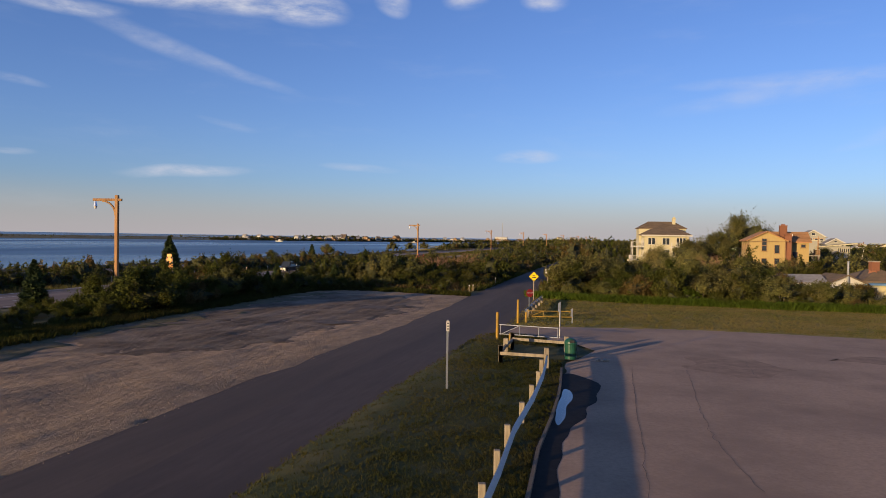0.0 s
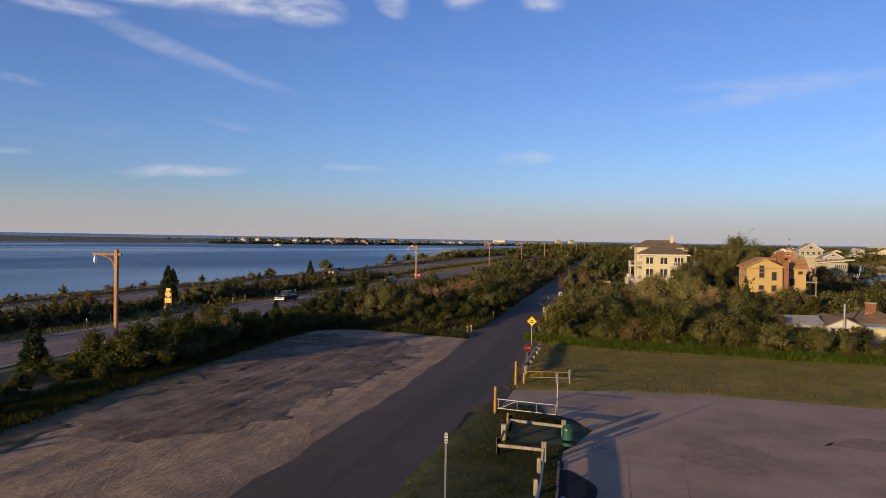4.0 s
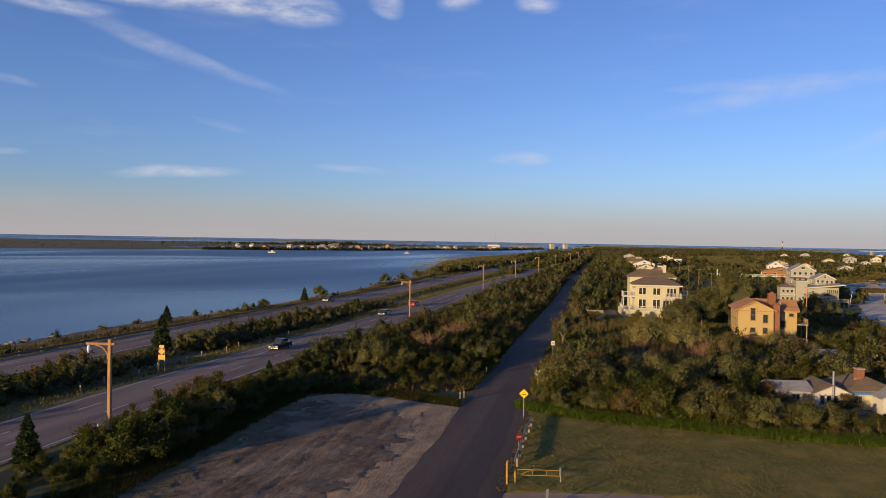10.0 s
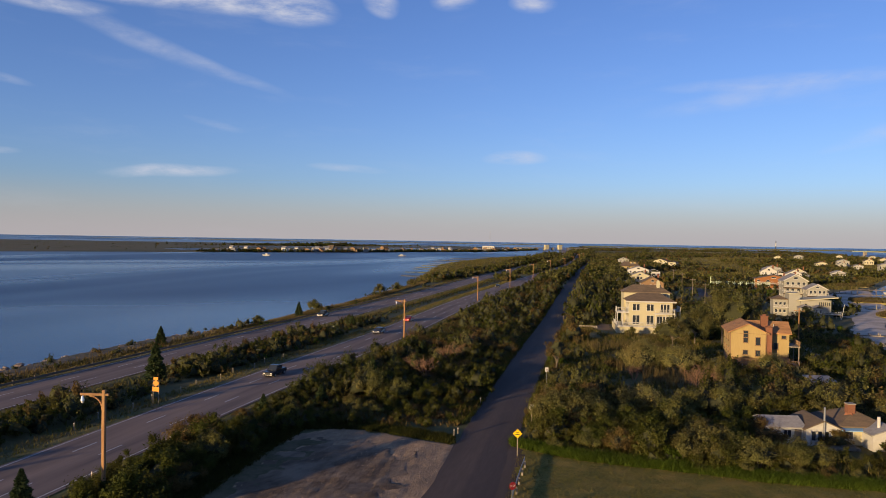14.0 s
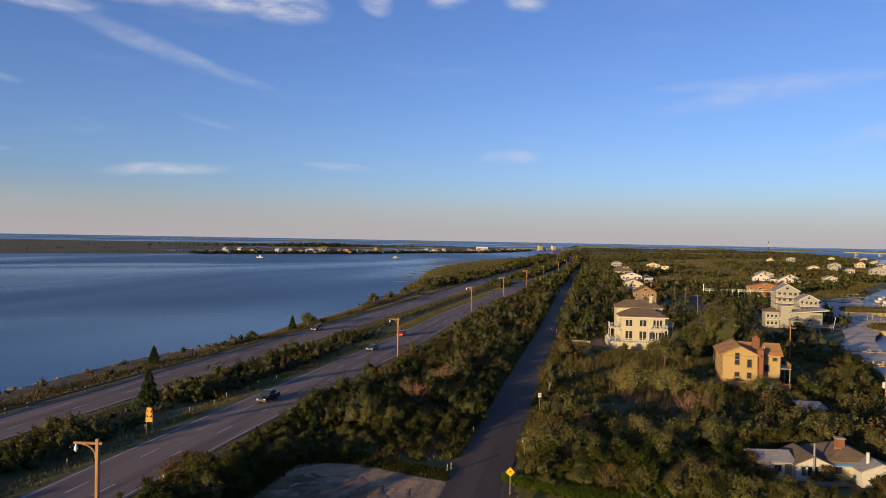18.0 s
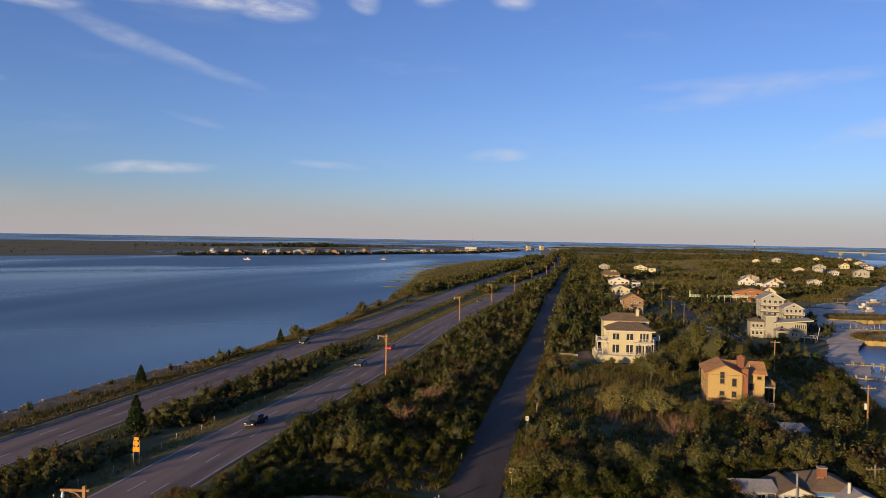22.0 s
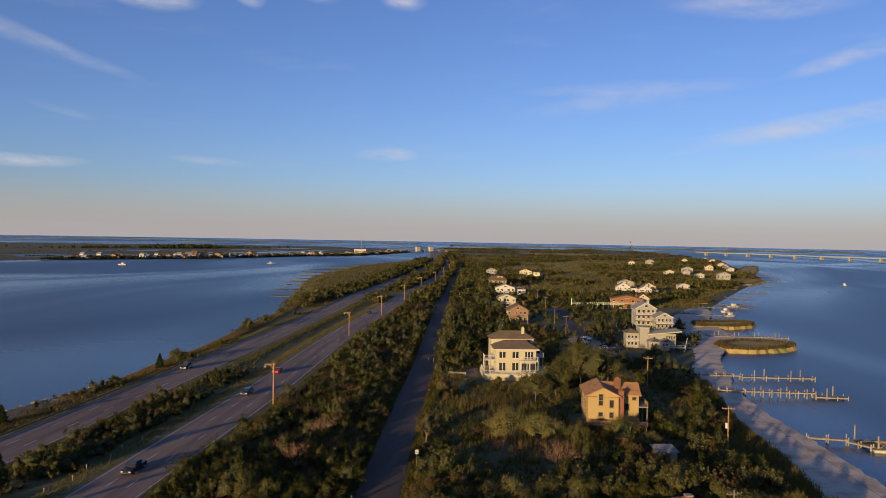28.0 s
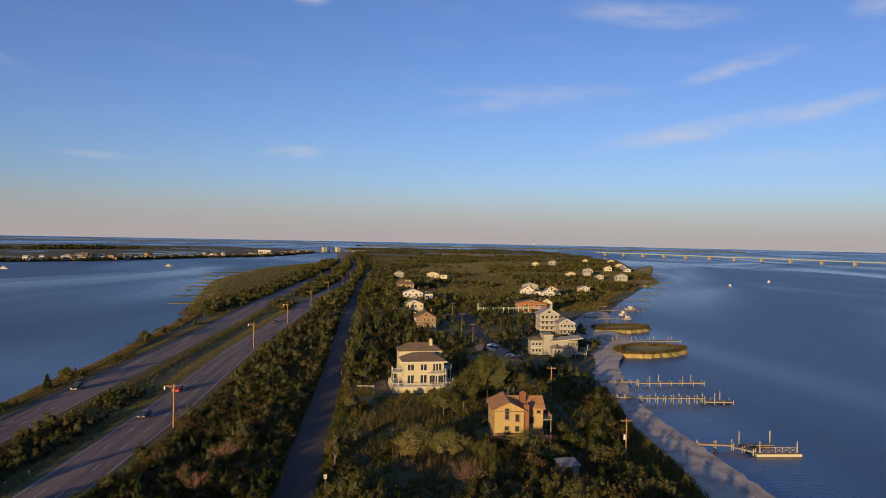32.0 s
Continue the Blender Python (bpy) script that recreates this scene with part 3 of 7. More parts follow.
    def sods(x, y):
        return 0.05 * noise.noise((x * 0.3, y * 0.3, 4)) + 0.035 * noise.noise((x * 1.2, y * 1.2, 6)) + 0.02 * noise.noise((x * 3, y * 3, 2)) - 0.02
    tagged(rough_sheet("lawn", lawn, 0.09, LAWN, 0.36, sods, 0.5), "dry mown grass strip in front of the hedge", "lawn", kind="structure")
    # wet patches and puddles
    wet = [(5.9, 34.9), (6.9, 34.5), (7.4, 31.4), (6.7, 29.6), (6.0, 28.2), (5.4, 25.9), (4.4, 24.0), (3.8, 22.0), (2.9, 17.0), (2.1, 16.6), (2.6, 20.0), (3.45, 24.2), (4.45, 28.8), (5.3, 33.0)]
    tagged(sheet("wet_patch", wet, 0.056, WET, 0.3, 0.4, round_=2), "dark wet stain round a puddle on the asphalt", "wet patch", kind="structure")
    PUD = M("puddle_water", (0.05, 0.05, 0.055), (0.06, 0.06, 0.065), 2, 0.06, 0, spec=0.32)
    tagged(sheet("puddle", [(5.2, 30.2), (5.6, 31.4), (5.8, 30.4), (5.1, 27.9), (4.6, 25.7), (4.25, 24.8), (4.3, 26.2)], 0.061, PUD, 0.12, 0.3, round_=2), "long shallow puddle mirroring the sky", "puddle", kind="structure")
    for i, (px, py, r) in enumerate([(-8.1, 54.4, 1.3), (-5.6, 66.0, 1.7), (-8.3, 54.0, 0.9)]):
        ring = [(px + r * 1.3 * math.cos(a), py + r * 0.9 * math.sin(a)) for a in np.linspace(0, 6.0, 12)]
        tagged(sheet("wet_mud", ring, 0.085 + 0.004 * i, MUD, 1.3, 0.5), "dark wet mud in the gravel", "mud", kind="structure")
        if i == 2:
            ring = [(px + r * 0.62 * math.cos(a), py + r * 0.38 * math.sin(a)) for a in np.linspace(0, 6.0, 10)]
            tagged(sheet("puddle", ring, 0.092, PUD, 0.3, 0.4), "small puddle in the gravel", "puddle", kind="structure")
    for (px, py, rx, ry_) in [(15.9, 37.6, 2.6, 3.0), (24, 40, 2.4, 0.9)]:
        ring = [(px + rx * math.cos(a), py + ry_ * math.sin(a)) for a in np.linspace(0, 6.0, 14)]
        tagged(sheet("oil_stain", ring, 0.057 if px > 5 else 0.112, M("oil_stain", (0.22, 0.15, 0.105), (0.33, 0.222, 0.15), 1.5, 0.9, 0.3, spec=0.1), 1.8, 0.3), "dark stain on the asphalt", "stain", kind="structure")
    # cracks: thin raised tar seams
    for pts in ([(13.0, 37.0), (12.0, 33.7), (10.6, 28.6), (9.6, 25.1), (9.1, 22.6), (8.6, 18)], [(10.0, 36.7), (8.1, 28.9), (6.2, 21.2), (5.2, 17)], [(17.0, 39), (16.2, 36.6), (15.4, 34.0)]):
        v, f = [], []
        p2 = []
        for a, b in zip(pts[:-1], pts[1:]):
            for k in range(8):
                x, y = a[0] + (b[0] - a[0]) * k / 8, a[1] + (b[1] - a[1]) * k / 8
                p2.append((x + 0.18 * noise.noise((x * 2, y * 2, 4)), y))
        for x, y in p2:
            w = 0.009 + 0.008 * noise.noise((x, y, 1))
            v += [(x - w, y, 0.058), (x + w, y, 0.058)]
        f = [(2 * i, 2 * i + 1, 2 * i + 3, 2 * i + 2) for i in range(len(p2) - 1)]
        tagged(new("crack", mesh_of("crack", v, f, TAR)), "dark crack sealed with tar across the asphalt", "crack", kind="structure")
    # beach
    beach_o = [(70, 60), (79, 92), (86, 109), (90.5, 124), (94, 136), (102.5, 155), (108.5, 169), (116, 187), (125, 201), (134, 213), (141, 226), (150, 236), (156, 232)]
    by = [228, 205, 177, 157, 139, 123, 109, 94, 70, 55]
    out = beach_o + [(shore_r(y) - 1.2, y) for y in by]
    tagged(sheet("beach", out, -0.02, SAND, 0.7, 2.0), "pale sandy beach curving round a small bay", "beach", kind="structure")
    tagged(sheet("beach", [(138, 226), (152, 238), (166, 250), (180, 264), (186, 284), (194, 302), (204, 320), (222, 346), (236, 372), (222, 372), (200, 344), (178, 318), (166, 296), (152, 268), (143, 246)], 0.03, SAND, 1.6, 2.0, round_=1), "narrow pale sand strip behind the spits", "beach", kind="structure")
    tagged(sheet("beach", [(158, 258), (172, 266), (176, 252), (158, 236), (150, 224), (139, 211.5), (127, 189), (117, 170), (111, 171), (117, 192), (129, 209), (136, 222), (146, 240)], 0.045, SAND, 1.2, 2.0, round_=1), "broad pale sand with drift lines behind the small bay", "beach", kind="structure")
    vs, fs = [], []
    for y in np.arange(50, 236, 2.0):
        a = shore_r(y)
        w = 2.6 + 0.8 * noise.noise((y * 0.1, 0, 0))
        vs += [(a - w - 2.2, y, 0.02), (a - 2.0, y, -0.6), (a + 0.9, y, -1.15)]
    for i in range(len(vs) // 3 - 1):
        k = 3 * i
        fs += [(k, k + 1, k + 4, k + 3), (k + 1, k + 2, k + 5, k + 4)]
    tagged(new("wet_sand", mesh_of("wet_sand", vs, fs, WETSAND, True)), "dark wet sand along the water line", "beach", kind="structure")
    cut = [(-74, 118), (-68, 122), (-62, 140), (-58, 156), (-55, 170), (-58, 172), (-64, 160), (-70, 140)]
    tagged(sheet("sand_bank", cut, 0.02, TRACK, 0.9, 2.0), "bare eroded sand above the rocky shore", "sand", kind="structure")
    bank_y = list(np.arange(84, 186, 2.5))
    tagged(ribbon("earth_bank", shore_l, bank_y, [(1.5, -0.95), (4.0, -0.25), (8.0, 0.03)], M("bank_earth", (0.12, 0.075, 0.045), (0.2, 0.13, 0.08), 0.7, 0.95, 0.8, c3=(0.26, 0.19, 0.12), big=0.3), 1.2), "eroded brown earth bank above the rocks", "bank", kind="structure")
    for o in MEADOWS:
        tagged(sheet("marsh_meadow", o, 0.06, DRYGRASS, 8, 8), "open straw-coloured marsh meadow", "meadow", kind="structure")
    # far shores
    def far_land(name, label, xs, front, back, z, mat):
        v, f, k = [], [], 6
        for x in xs:
            a, b = front(x) + 14 * noise.noise((x * 0.02, 1, 0)), back(x)
            for j in range(k):
                v.append((x, a + (b - a) * (j / (k - 1)) ** 2, z if 0 < j < k - 1 else -1.2))
        for i in range(len(xs) - 1):
            for j in range(k - 1):
                q = i * k + j
                f.append((q, q + k, q + k + 1, q + 1))
        tagged(new(name, mesh_of(name, v, f, mat)), label, "shore", kind="structure")
    far_land("ground", "flat green island across the bay", list(np.arange(-3200, 281, 20)), lambda x: np.interp(x, [-3200, -600, -300, -130, 0, 120, 200, 280], [520, 860, 1060, 1170, 1330, 1440, 1600, 1800]),
             lambda x: np.interp(x, [-3200, -1000, 0, 280], [2300, 2500, 2700, 2300]), 0.2, ISLAND)
    far_land("ground", "thin dark barrier island on the horizon", list(np.arange(700, 2700, 40)), lambda x: 3300 - 0.15 * x, lambda x: 3420 - 0.15 * x, 3.0, SOIL)
    far_land("ground", "thin dark shore on the horizon", list(np.arange(-3000, 700, 60)), lambda x: 3900, lambda x: 3990, 2.0, SOIL)
    sy = list(np.arange(174, 900, 6))
    tagged(ribbon("shore_bank", shore_l, sy, [(2.4, -0.95), (5, -0.35), (9.5, 0.06)], DRYGRASS, 1.5), "sunlit straw-coloured grass bank along the bay", "bank", kind="structure")
    sy = list(np.arange(420, 900, 8))
    tagged(ribbon("shore_bank", shore_l, sy, [(-4, -0.98), (4, -0.5), (16, 0.09)], DRYGRASS, 6), "wide tawny marsh edge along the bay", "bank", kind="structure")
    # marsh fingers along the left shore
    for tx, ty, ln, w in ((-9, 467, 20, 8), (-6, 521, 26, 10), (-1, 610, 32, 13), (-3, 575, 20, 8), (7, 698, 40, 18), (14, 828, 72, 26), (34, 901, 84, 28), (79, 975, 84, 30), (4, 655, 26, 10), (10, 760, 40, 14)):
        tx, ln = tx - 14, ln + 14
        o = [(tx, ty), (tx + ln * 0.25, ty - w * 0.5), (tx + ln * 0.6, ty - w * 0.35), (tx + ln, ty - w), (tx + ln * 1.3, ty), (tx + ln, ty + w), (tx + ln * 0.5, ty + w * 0.5), (tx + ln * 0.2, ty + w * 0.2)]
        tagged(sheet("marsh_islet", o, -0.72, MARSH, 4.0, 3, drop=0.6, round_=1), "low green marsh tongue in the shallows", "marsh", kind="structure")


build_setting()

# ---- vegetation ----


def leaf_cloud(rng, n, rad, size, squash=0.75, lumps=7, droop=0.15, stray=0.12, per_shoot=16):
    """Leaf quads scattered over a lumpy crown. Returns (4n,3) points centred on the crown's base."""
    cs = []
    lumps = lumps + 9
    for i in range(lumps):
        a, r = rng.uniform(0, 2 * np.pi), rad * rng.uniform(0.05, 0.95)
        cs.append((r * np.cos(a), r * np.sin(a), rad * squash * rng.uniform(0.25, 1.25) * (1.2 - 0.72 * r / rad), rad * rng.uniform(0.20, 0.44)))
    cs = np.array(cs)
    # shoots spring from the lumps and carry the leaves
    m = max(12, n // per_shoot)
    ks = rng.integers(0, lumps, m)
    d = rng.normal(size=(m, 3))
    d /= np.linalg.norm(d, axis=1)[:, None]
    d[:, 2] = np.abs(d[:, 2]) * 0.9 - 0.12
    base = cs[ks, :3] + d * (cs[ks, 3] * 0.45)[:, None]
    way = d * 0.8 + np.array([0, 0, 0.75]) + 0.22 * rng.normal(size=(m, 3))
    way /= np.linalg.norm(way, axis=1)[:, None]
    ln = cs[ks, 3] * rng.uniform(0.45, 1.05, m)
    long = rng.random(m) < stray
    ln[long] *= rng.uniform(1.3, 1.9, long.sum())
    k = rng.integers(0, m, n)
    t_ = rng.uniform(-0.45, 1.0, n)
    d = way[k]
    p = base[k] + d * (ln[k] * t_)[:, None] + rng.normal(size=(n, 3)) * (0.17 * cs[ks[k], 3] * (1.2 - np.abs(t_)))[:, None]
    p[:, 2] = np.maximum(p[:, 2], size * 0.3)
    out = p - np.array([0, 0, rad * squash * 0.35])
    out /= np.linalg.norm(out, axis=1)[:, None] + 1e-9
    nrm = d * 0.45 + out * 0.55 + 0.5 * rng.normal(size=(n, 3))
    nrm /= np.linalg.norm(nrm, axis=1)[:, None]
    t = np.cross(nrm, rng.normal(size=(n, 3)))
    t /= np.linalg.norm(t, axis=1)[:, None] + 1e-9
    b = np.cross(nrm, t)
    s = size * rng.uniform(0.55, 1.35, n)[:, None]
    q = np.stack([p - t * s * 0.5, p + b * s * 0.32 - nrm * s * droop, p + t * s * 0.62, p - b * s * 0.32 - nrm * s * droop], 1)
    return q.reshape(-1, 3), cs


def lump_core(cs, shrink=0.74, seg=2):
    """One closed inner mass that fills the crown's lumps; drawn dark for the shade between leaves."""
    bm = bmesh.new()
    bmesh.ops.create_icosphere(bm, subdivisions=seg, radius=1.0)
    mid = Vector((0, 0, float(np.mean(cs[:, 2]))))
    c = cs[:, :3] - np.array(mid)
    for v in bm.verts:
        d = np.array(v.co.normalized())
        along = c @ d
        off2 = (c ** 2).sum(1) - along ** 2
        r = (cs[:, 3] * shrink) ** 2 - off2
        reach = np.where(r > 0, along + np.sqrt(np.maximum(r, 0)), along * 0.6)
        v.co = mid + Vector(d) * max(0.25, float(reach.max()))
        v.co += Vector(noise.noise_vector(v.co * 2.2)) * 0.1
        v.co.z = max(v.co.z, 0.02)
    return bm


RNG = np.random.default_rng(11)


def make_shrub(name, label, category, rad, n, size, leaf, squash=0.75, lumps=8):
    q, cs = leaf_cloud(RNG, n, rad, size, squash, lumps)
    top = empty(name)
    tagged(top, label, category)
    me = quads_mesh("foliage", q, np.arange(len(q)).reshape(-1, 4), [leaf])
    new("foliage", me).parent = top
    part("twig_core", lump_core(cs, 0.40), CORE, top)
    for x, y, z, r in cs[:2]:
        part("stem", T((x * 0.1, y * 0.1, -0.1), (x * 0.8, y * 0.8, z), 0.05, 0.02, 6), BARK, top)
    return top


def make_cedar(h, n, leaf):
    top = empty("cedar_tree")
    tagged(top, "dark pointed evergreen cedar tree", "tree")
    t = RNG.uniform(0.0, 1.0, n) ** 0.8
    lay = np.sin(t * 26) * 0.16 + 0.95
    r = (1 - t) ** 0.8 * h * 0.27 * lay * RNG.uniform(0.35, 1.08, n) + 0.06
    a = RNG.uniform(0, 2 * np.pi, n)
    p = np.stack([r * np.cos(a), r * np.sin(a), 0.35 + t * (h - 0.35)], 1)
    d = np.stack([np.cos(a), np.sin(a), np.full(n, 0.25)], 1) + 0.5 * RNG.normal(size=(n, 3))
    d /= np.linalg.norm(d, axis=1)[:, None]
    b = np.cross(d, RNG.normal(size=(n, 3)))
    b /= np.linalg.norm(b, axis=1)[:, None]
    s = (0.16 + 0.22 * (1 - t))[:, None]
    q = np.stack([p - d * s, p + b * s * 0.4, p + d * s * 1.3, p - b * s * 0.4], 1).reshape(-1, 3)
    new("foliage", quads_mesh("foliage", q, np.arange(len(q)).reshape(-1, 4), [leaf])).parent = top
    part("trunk", T((0, 0, -0.1), (0, 0, h * 0.96), 0.11, 0.015, 7), BARK, top)
    # added solid cone whose dark colour stands for shade among the needles
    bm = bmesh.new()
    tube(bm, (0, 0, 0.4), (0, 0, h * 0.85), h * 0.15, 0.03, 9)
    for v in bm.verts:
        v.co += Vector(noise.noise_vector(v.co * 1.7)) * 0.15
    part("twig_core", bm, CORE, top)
    return top


def make_tree(h, rad, n, size, leaf, seed):
    rr = random.Random(seed)
    top = empty("tree")
    bm = bmesh.new()
    tube(bm, (0, 0, -0.15), (0.1, 0.1, h * 0.4), 0.2, 0.13, 9)
    q, cs = leaf_cloud(RNG, n, rad, size, h / rad * 0.42, 22, 0.15, 0.04)
    lift = h - q[:, 2].max()
    q[:, 2] += lift
    cs[:, 2] += lift
    for x, y, z, r in cs:
        mid = Vector((x * 0.45, y * 0.45, h * 0.4 + (z - h * 0.4) * 0.5 + rr.uniform(-0.2, 0.3)))
        tube(bm, (0.1, 0.1, h * rr.uniform(0.22, 0.4)), mid, 0.09, 0.06, 6)
        tube(bm, mid, (x, y, z), 0.06, 0.02, 5)
    part("trunk", bm, BARK, top)
    new("foliage", quads_mesh("foliage", q, np.arange(len(q)).reshape(-1, 4), [leaf])).parent = top
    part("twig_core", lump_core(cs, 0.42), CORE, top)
    return top


def make_bare(h, seed, label):
    rr = random.Random(seed)
    top = empty("bare_shrub")
    tagged(top, label, "shrub")
    bm = bmesh.new()

    def grow(p, d, ln, r, lvl):
        e = p + d * ln
        tube(bm, p, e, r, r * 0.6, 3)
        if lvl < 4:
            for _ in range(3):
                nd = (d + Vector((rr.gauss(0, 0.5), rr.gauss(0, 0.5), rr.gauss(0.1, 0.25)))).normalized()
                grow(p.lerp(e, rr.uniform(0.5, 1)), nd, ln * rr.uniform(0.55, 0.8), r * 0.6, lvl + 1)
    for _ in range(7):
        a = rr.uniform(0, 6.28)
        grow(Vector((0.2 * math.cos(a), 0.2 * math.sin(a), 0)), Vector((0.6 * math.cos(a), 0.6 * math.sin(a), 1)).normalized(), h * 0.38, 0.045, 0)
    part("crown", bm, TWIG, top)
    return top


SHRUBS = [
    make_shrub("shrub", "dense rounded green bayberry shrub", "shrub", 2.4, 9500, 0.14, LEAF),
    make_shrub("shrub", "dense rounded green bayberry shrub", "shrub", 2.1, 8200, 0.135, LEAF, 0.95),
    make_shrub("shrub", "pale olive-grey autumn olive shrub", "shrub", 2.5, 10000, 0.135, LEAF2, 0.9),
    make_shrub("shrub", "tawny olive-brown shrub with loose crown", "shrub", 2.2, 8200, 0.135, LEAFB, 0.8, 10),
    make_shrub("shrub", "low bright green leafy shrub", "shrub", 2.0, 4600, 0.16, LEAFG, 0.55, 7),
    make_shrub("shrub", "pale olive-grey autumn olive shrub", "shrub", 2.1, 8600, 0.13, LEAF2, 1.05, 9),
]
PLACED = []


def put(proto, x, y, s, rz=None, z=-0.05, group="", label=""):
    """Set a copy of a plant at a spot."""
    o = copy_thing(proto, pose(x, y, z, 0, 0, rz if rz is not None else (x * 37 + y * 53) % 360))
    o.scale = (s, s, s * (0.9 + 0.25 * noise.noise((x, y, 0))))
    if group:
        o["group"] = group
    if label:
        o["label"] = label
    PLACED.append((x, y, s))
    return o


HOUSE_CLEAR = [(13.0, 87.0, 2.6), (19.4, 112.8, 2.2), (9.8, 75, 1.5), (65, 138, 9.0), (60, 190, 15), (45, 85, 4.5), (46.5, 79.3, 2.8), (52, 79.8, 3.0), (57.5, 78.5, 3.0), (50, 87, 5), (56, 87, 5.5), (125, 231, 9.5), (131, 254, 9), (100, 311, 8), (112, 378, 8), (122, 402, 8), (137, 448, 9), (158, 545, 9), (190, 386, 12), (218, 420, 12), (43, 178, 6), (98, 232, 9), (105, 250, 9), (152, 287, 9), (151.5, 273, 7), (136, 452, 10), (157, 548, 11), (190, 686, 8), (233, 700, 10), (229, 470, 8), (241, 460, 8), (39.5, 78.5, 2.2), (43, 78.8, 3.0), (48.5, 78.3, 2.6), (43, 90, 3.5)]


TREE_CLEAR = [(39.6, 130, 4.6), (46.9, 128, 4.6), (42, 121, 6), (43, 109.5, 4.0), (50, 115, 4), (36, 118, 3.5), (31, 112, 2.5), (72.5, 169, 4)]


VOIDS = [[(29.6, 114.9), (40.6, 119.3), (42.5, 103), (36, 95.5), (29, 91.5), (25.6, 98)], [(23.5, 131.9), (37, 144), (33.4, 133), (27.4, 127.3)], [(44, 181), (58, 178), (55, 166), (43, 165)],
         [(62, 158), (55, 147), (50, 147), (52, 156)], [(66, 128), (74, 122), (66, 104), (58, 108)]]


def free(x, y, pad=1.0):
    if any(inside((x, y), o) for o in VOIDS):
        return False
    if any(math.hypot(x - a, y - b) < r for a, b, r in TREE_CLEAR):
        return False
    if abs(x - lane(y)) < 4.6 + pad or abs(x - pk_r(y)) < 7.2 + pad or abs(x - pk_l(y)) < 7.0 + pad:
        return False
    if 78 < y < 573 and abs(x - lane_r(y)) < (0.9 if y < 186 else 3.0) + pad:
        return False
    if any(math.hypot(x - a, y - b) < r for a, b, r in HOUSE_CLEAR):
        return False
    return shore_l(y) + 6 < x < shore_r(y) - 7


def zone_of(x, y):
    """Which thicket a spot belongs to, or None for open ground."""
    if y < 90 and x < lane(y):
        hedge = float(np.interp(y, [-60, 20, 42.5, 50, 60.4, 75.5, 83, 90], [-44, -30.5, -28, -27.2, -24.6, -21.4, -19.6, -19]))
        if x > pk_r(y):
            return "roadside" if x < hedge or (y > 89 and x < lane(y) - 4.5) else None
        return "median"
    if x < pk_l(y):
        return "shore"
    if x < pk_r(y):
        return "median"
    if x < lane(y):
        return "roadside"
    front = float(np.interp(x, [8, 10.7, 16.9, 27.8, 35, 43.4, 60, 80], [84, 81.5, 77, 73.3, 70.4, 68.6, 65, 60]))
    if y < front:
        return None
    bx = float(np.interp(y, [60, 92, 109, 124, 136, 155, 169, 190, 205, 226, 2600], [70, 77, 84, 88.5, 92, 100, 106, 114, 121, 130, 9999]))
    if x > bx:
        return None
    return "scrub"


rs = random.Random(21)
cell = {}


def crowd(x, y, d):
    i, j = int(x // 3), int(y // 3)
    return any((x - a) ** 2 + (y - b) ** 2 < d * d for u in (i - 1, i, i + 1) for w in (j - 1, j, j + 1) for a, b in cell.get((u, w), ()))


def claim(x, y):
    cell.setdefault((int(x // 3), int(y // 3)), []).append((x, y))


STUFF = {"roadside": [], "scrub": [], "median": [], "shore": [], "woods": []}


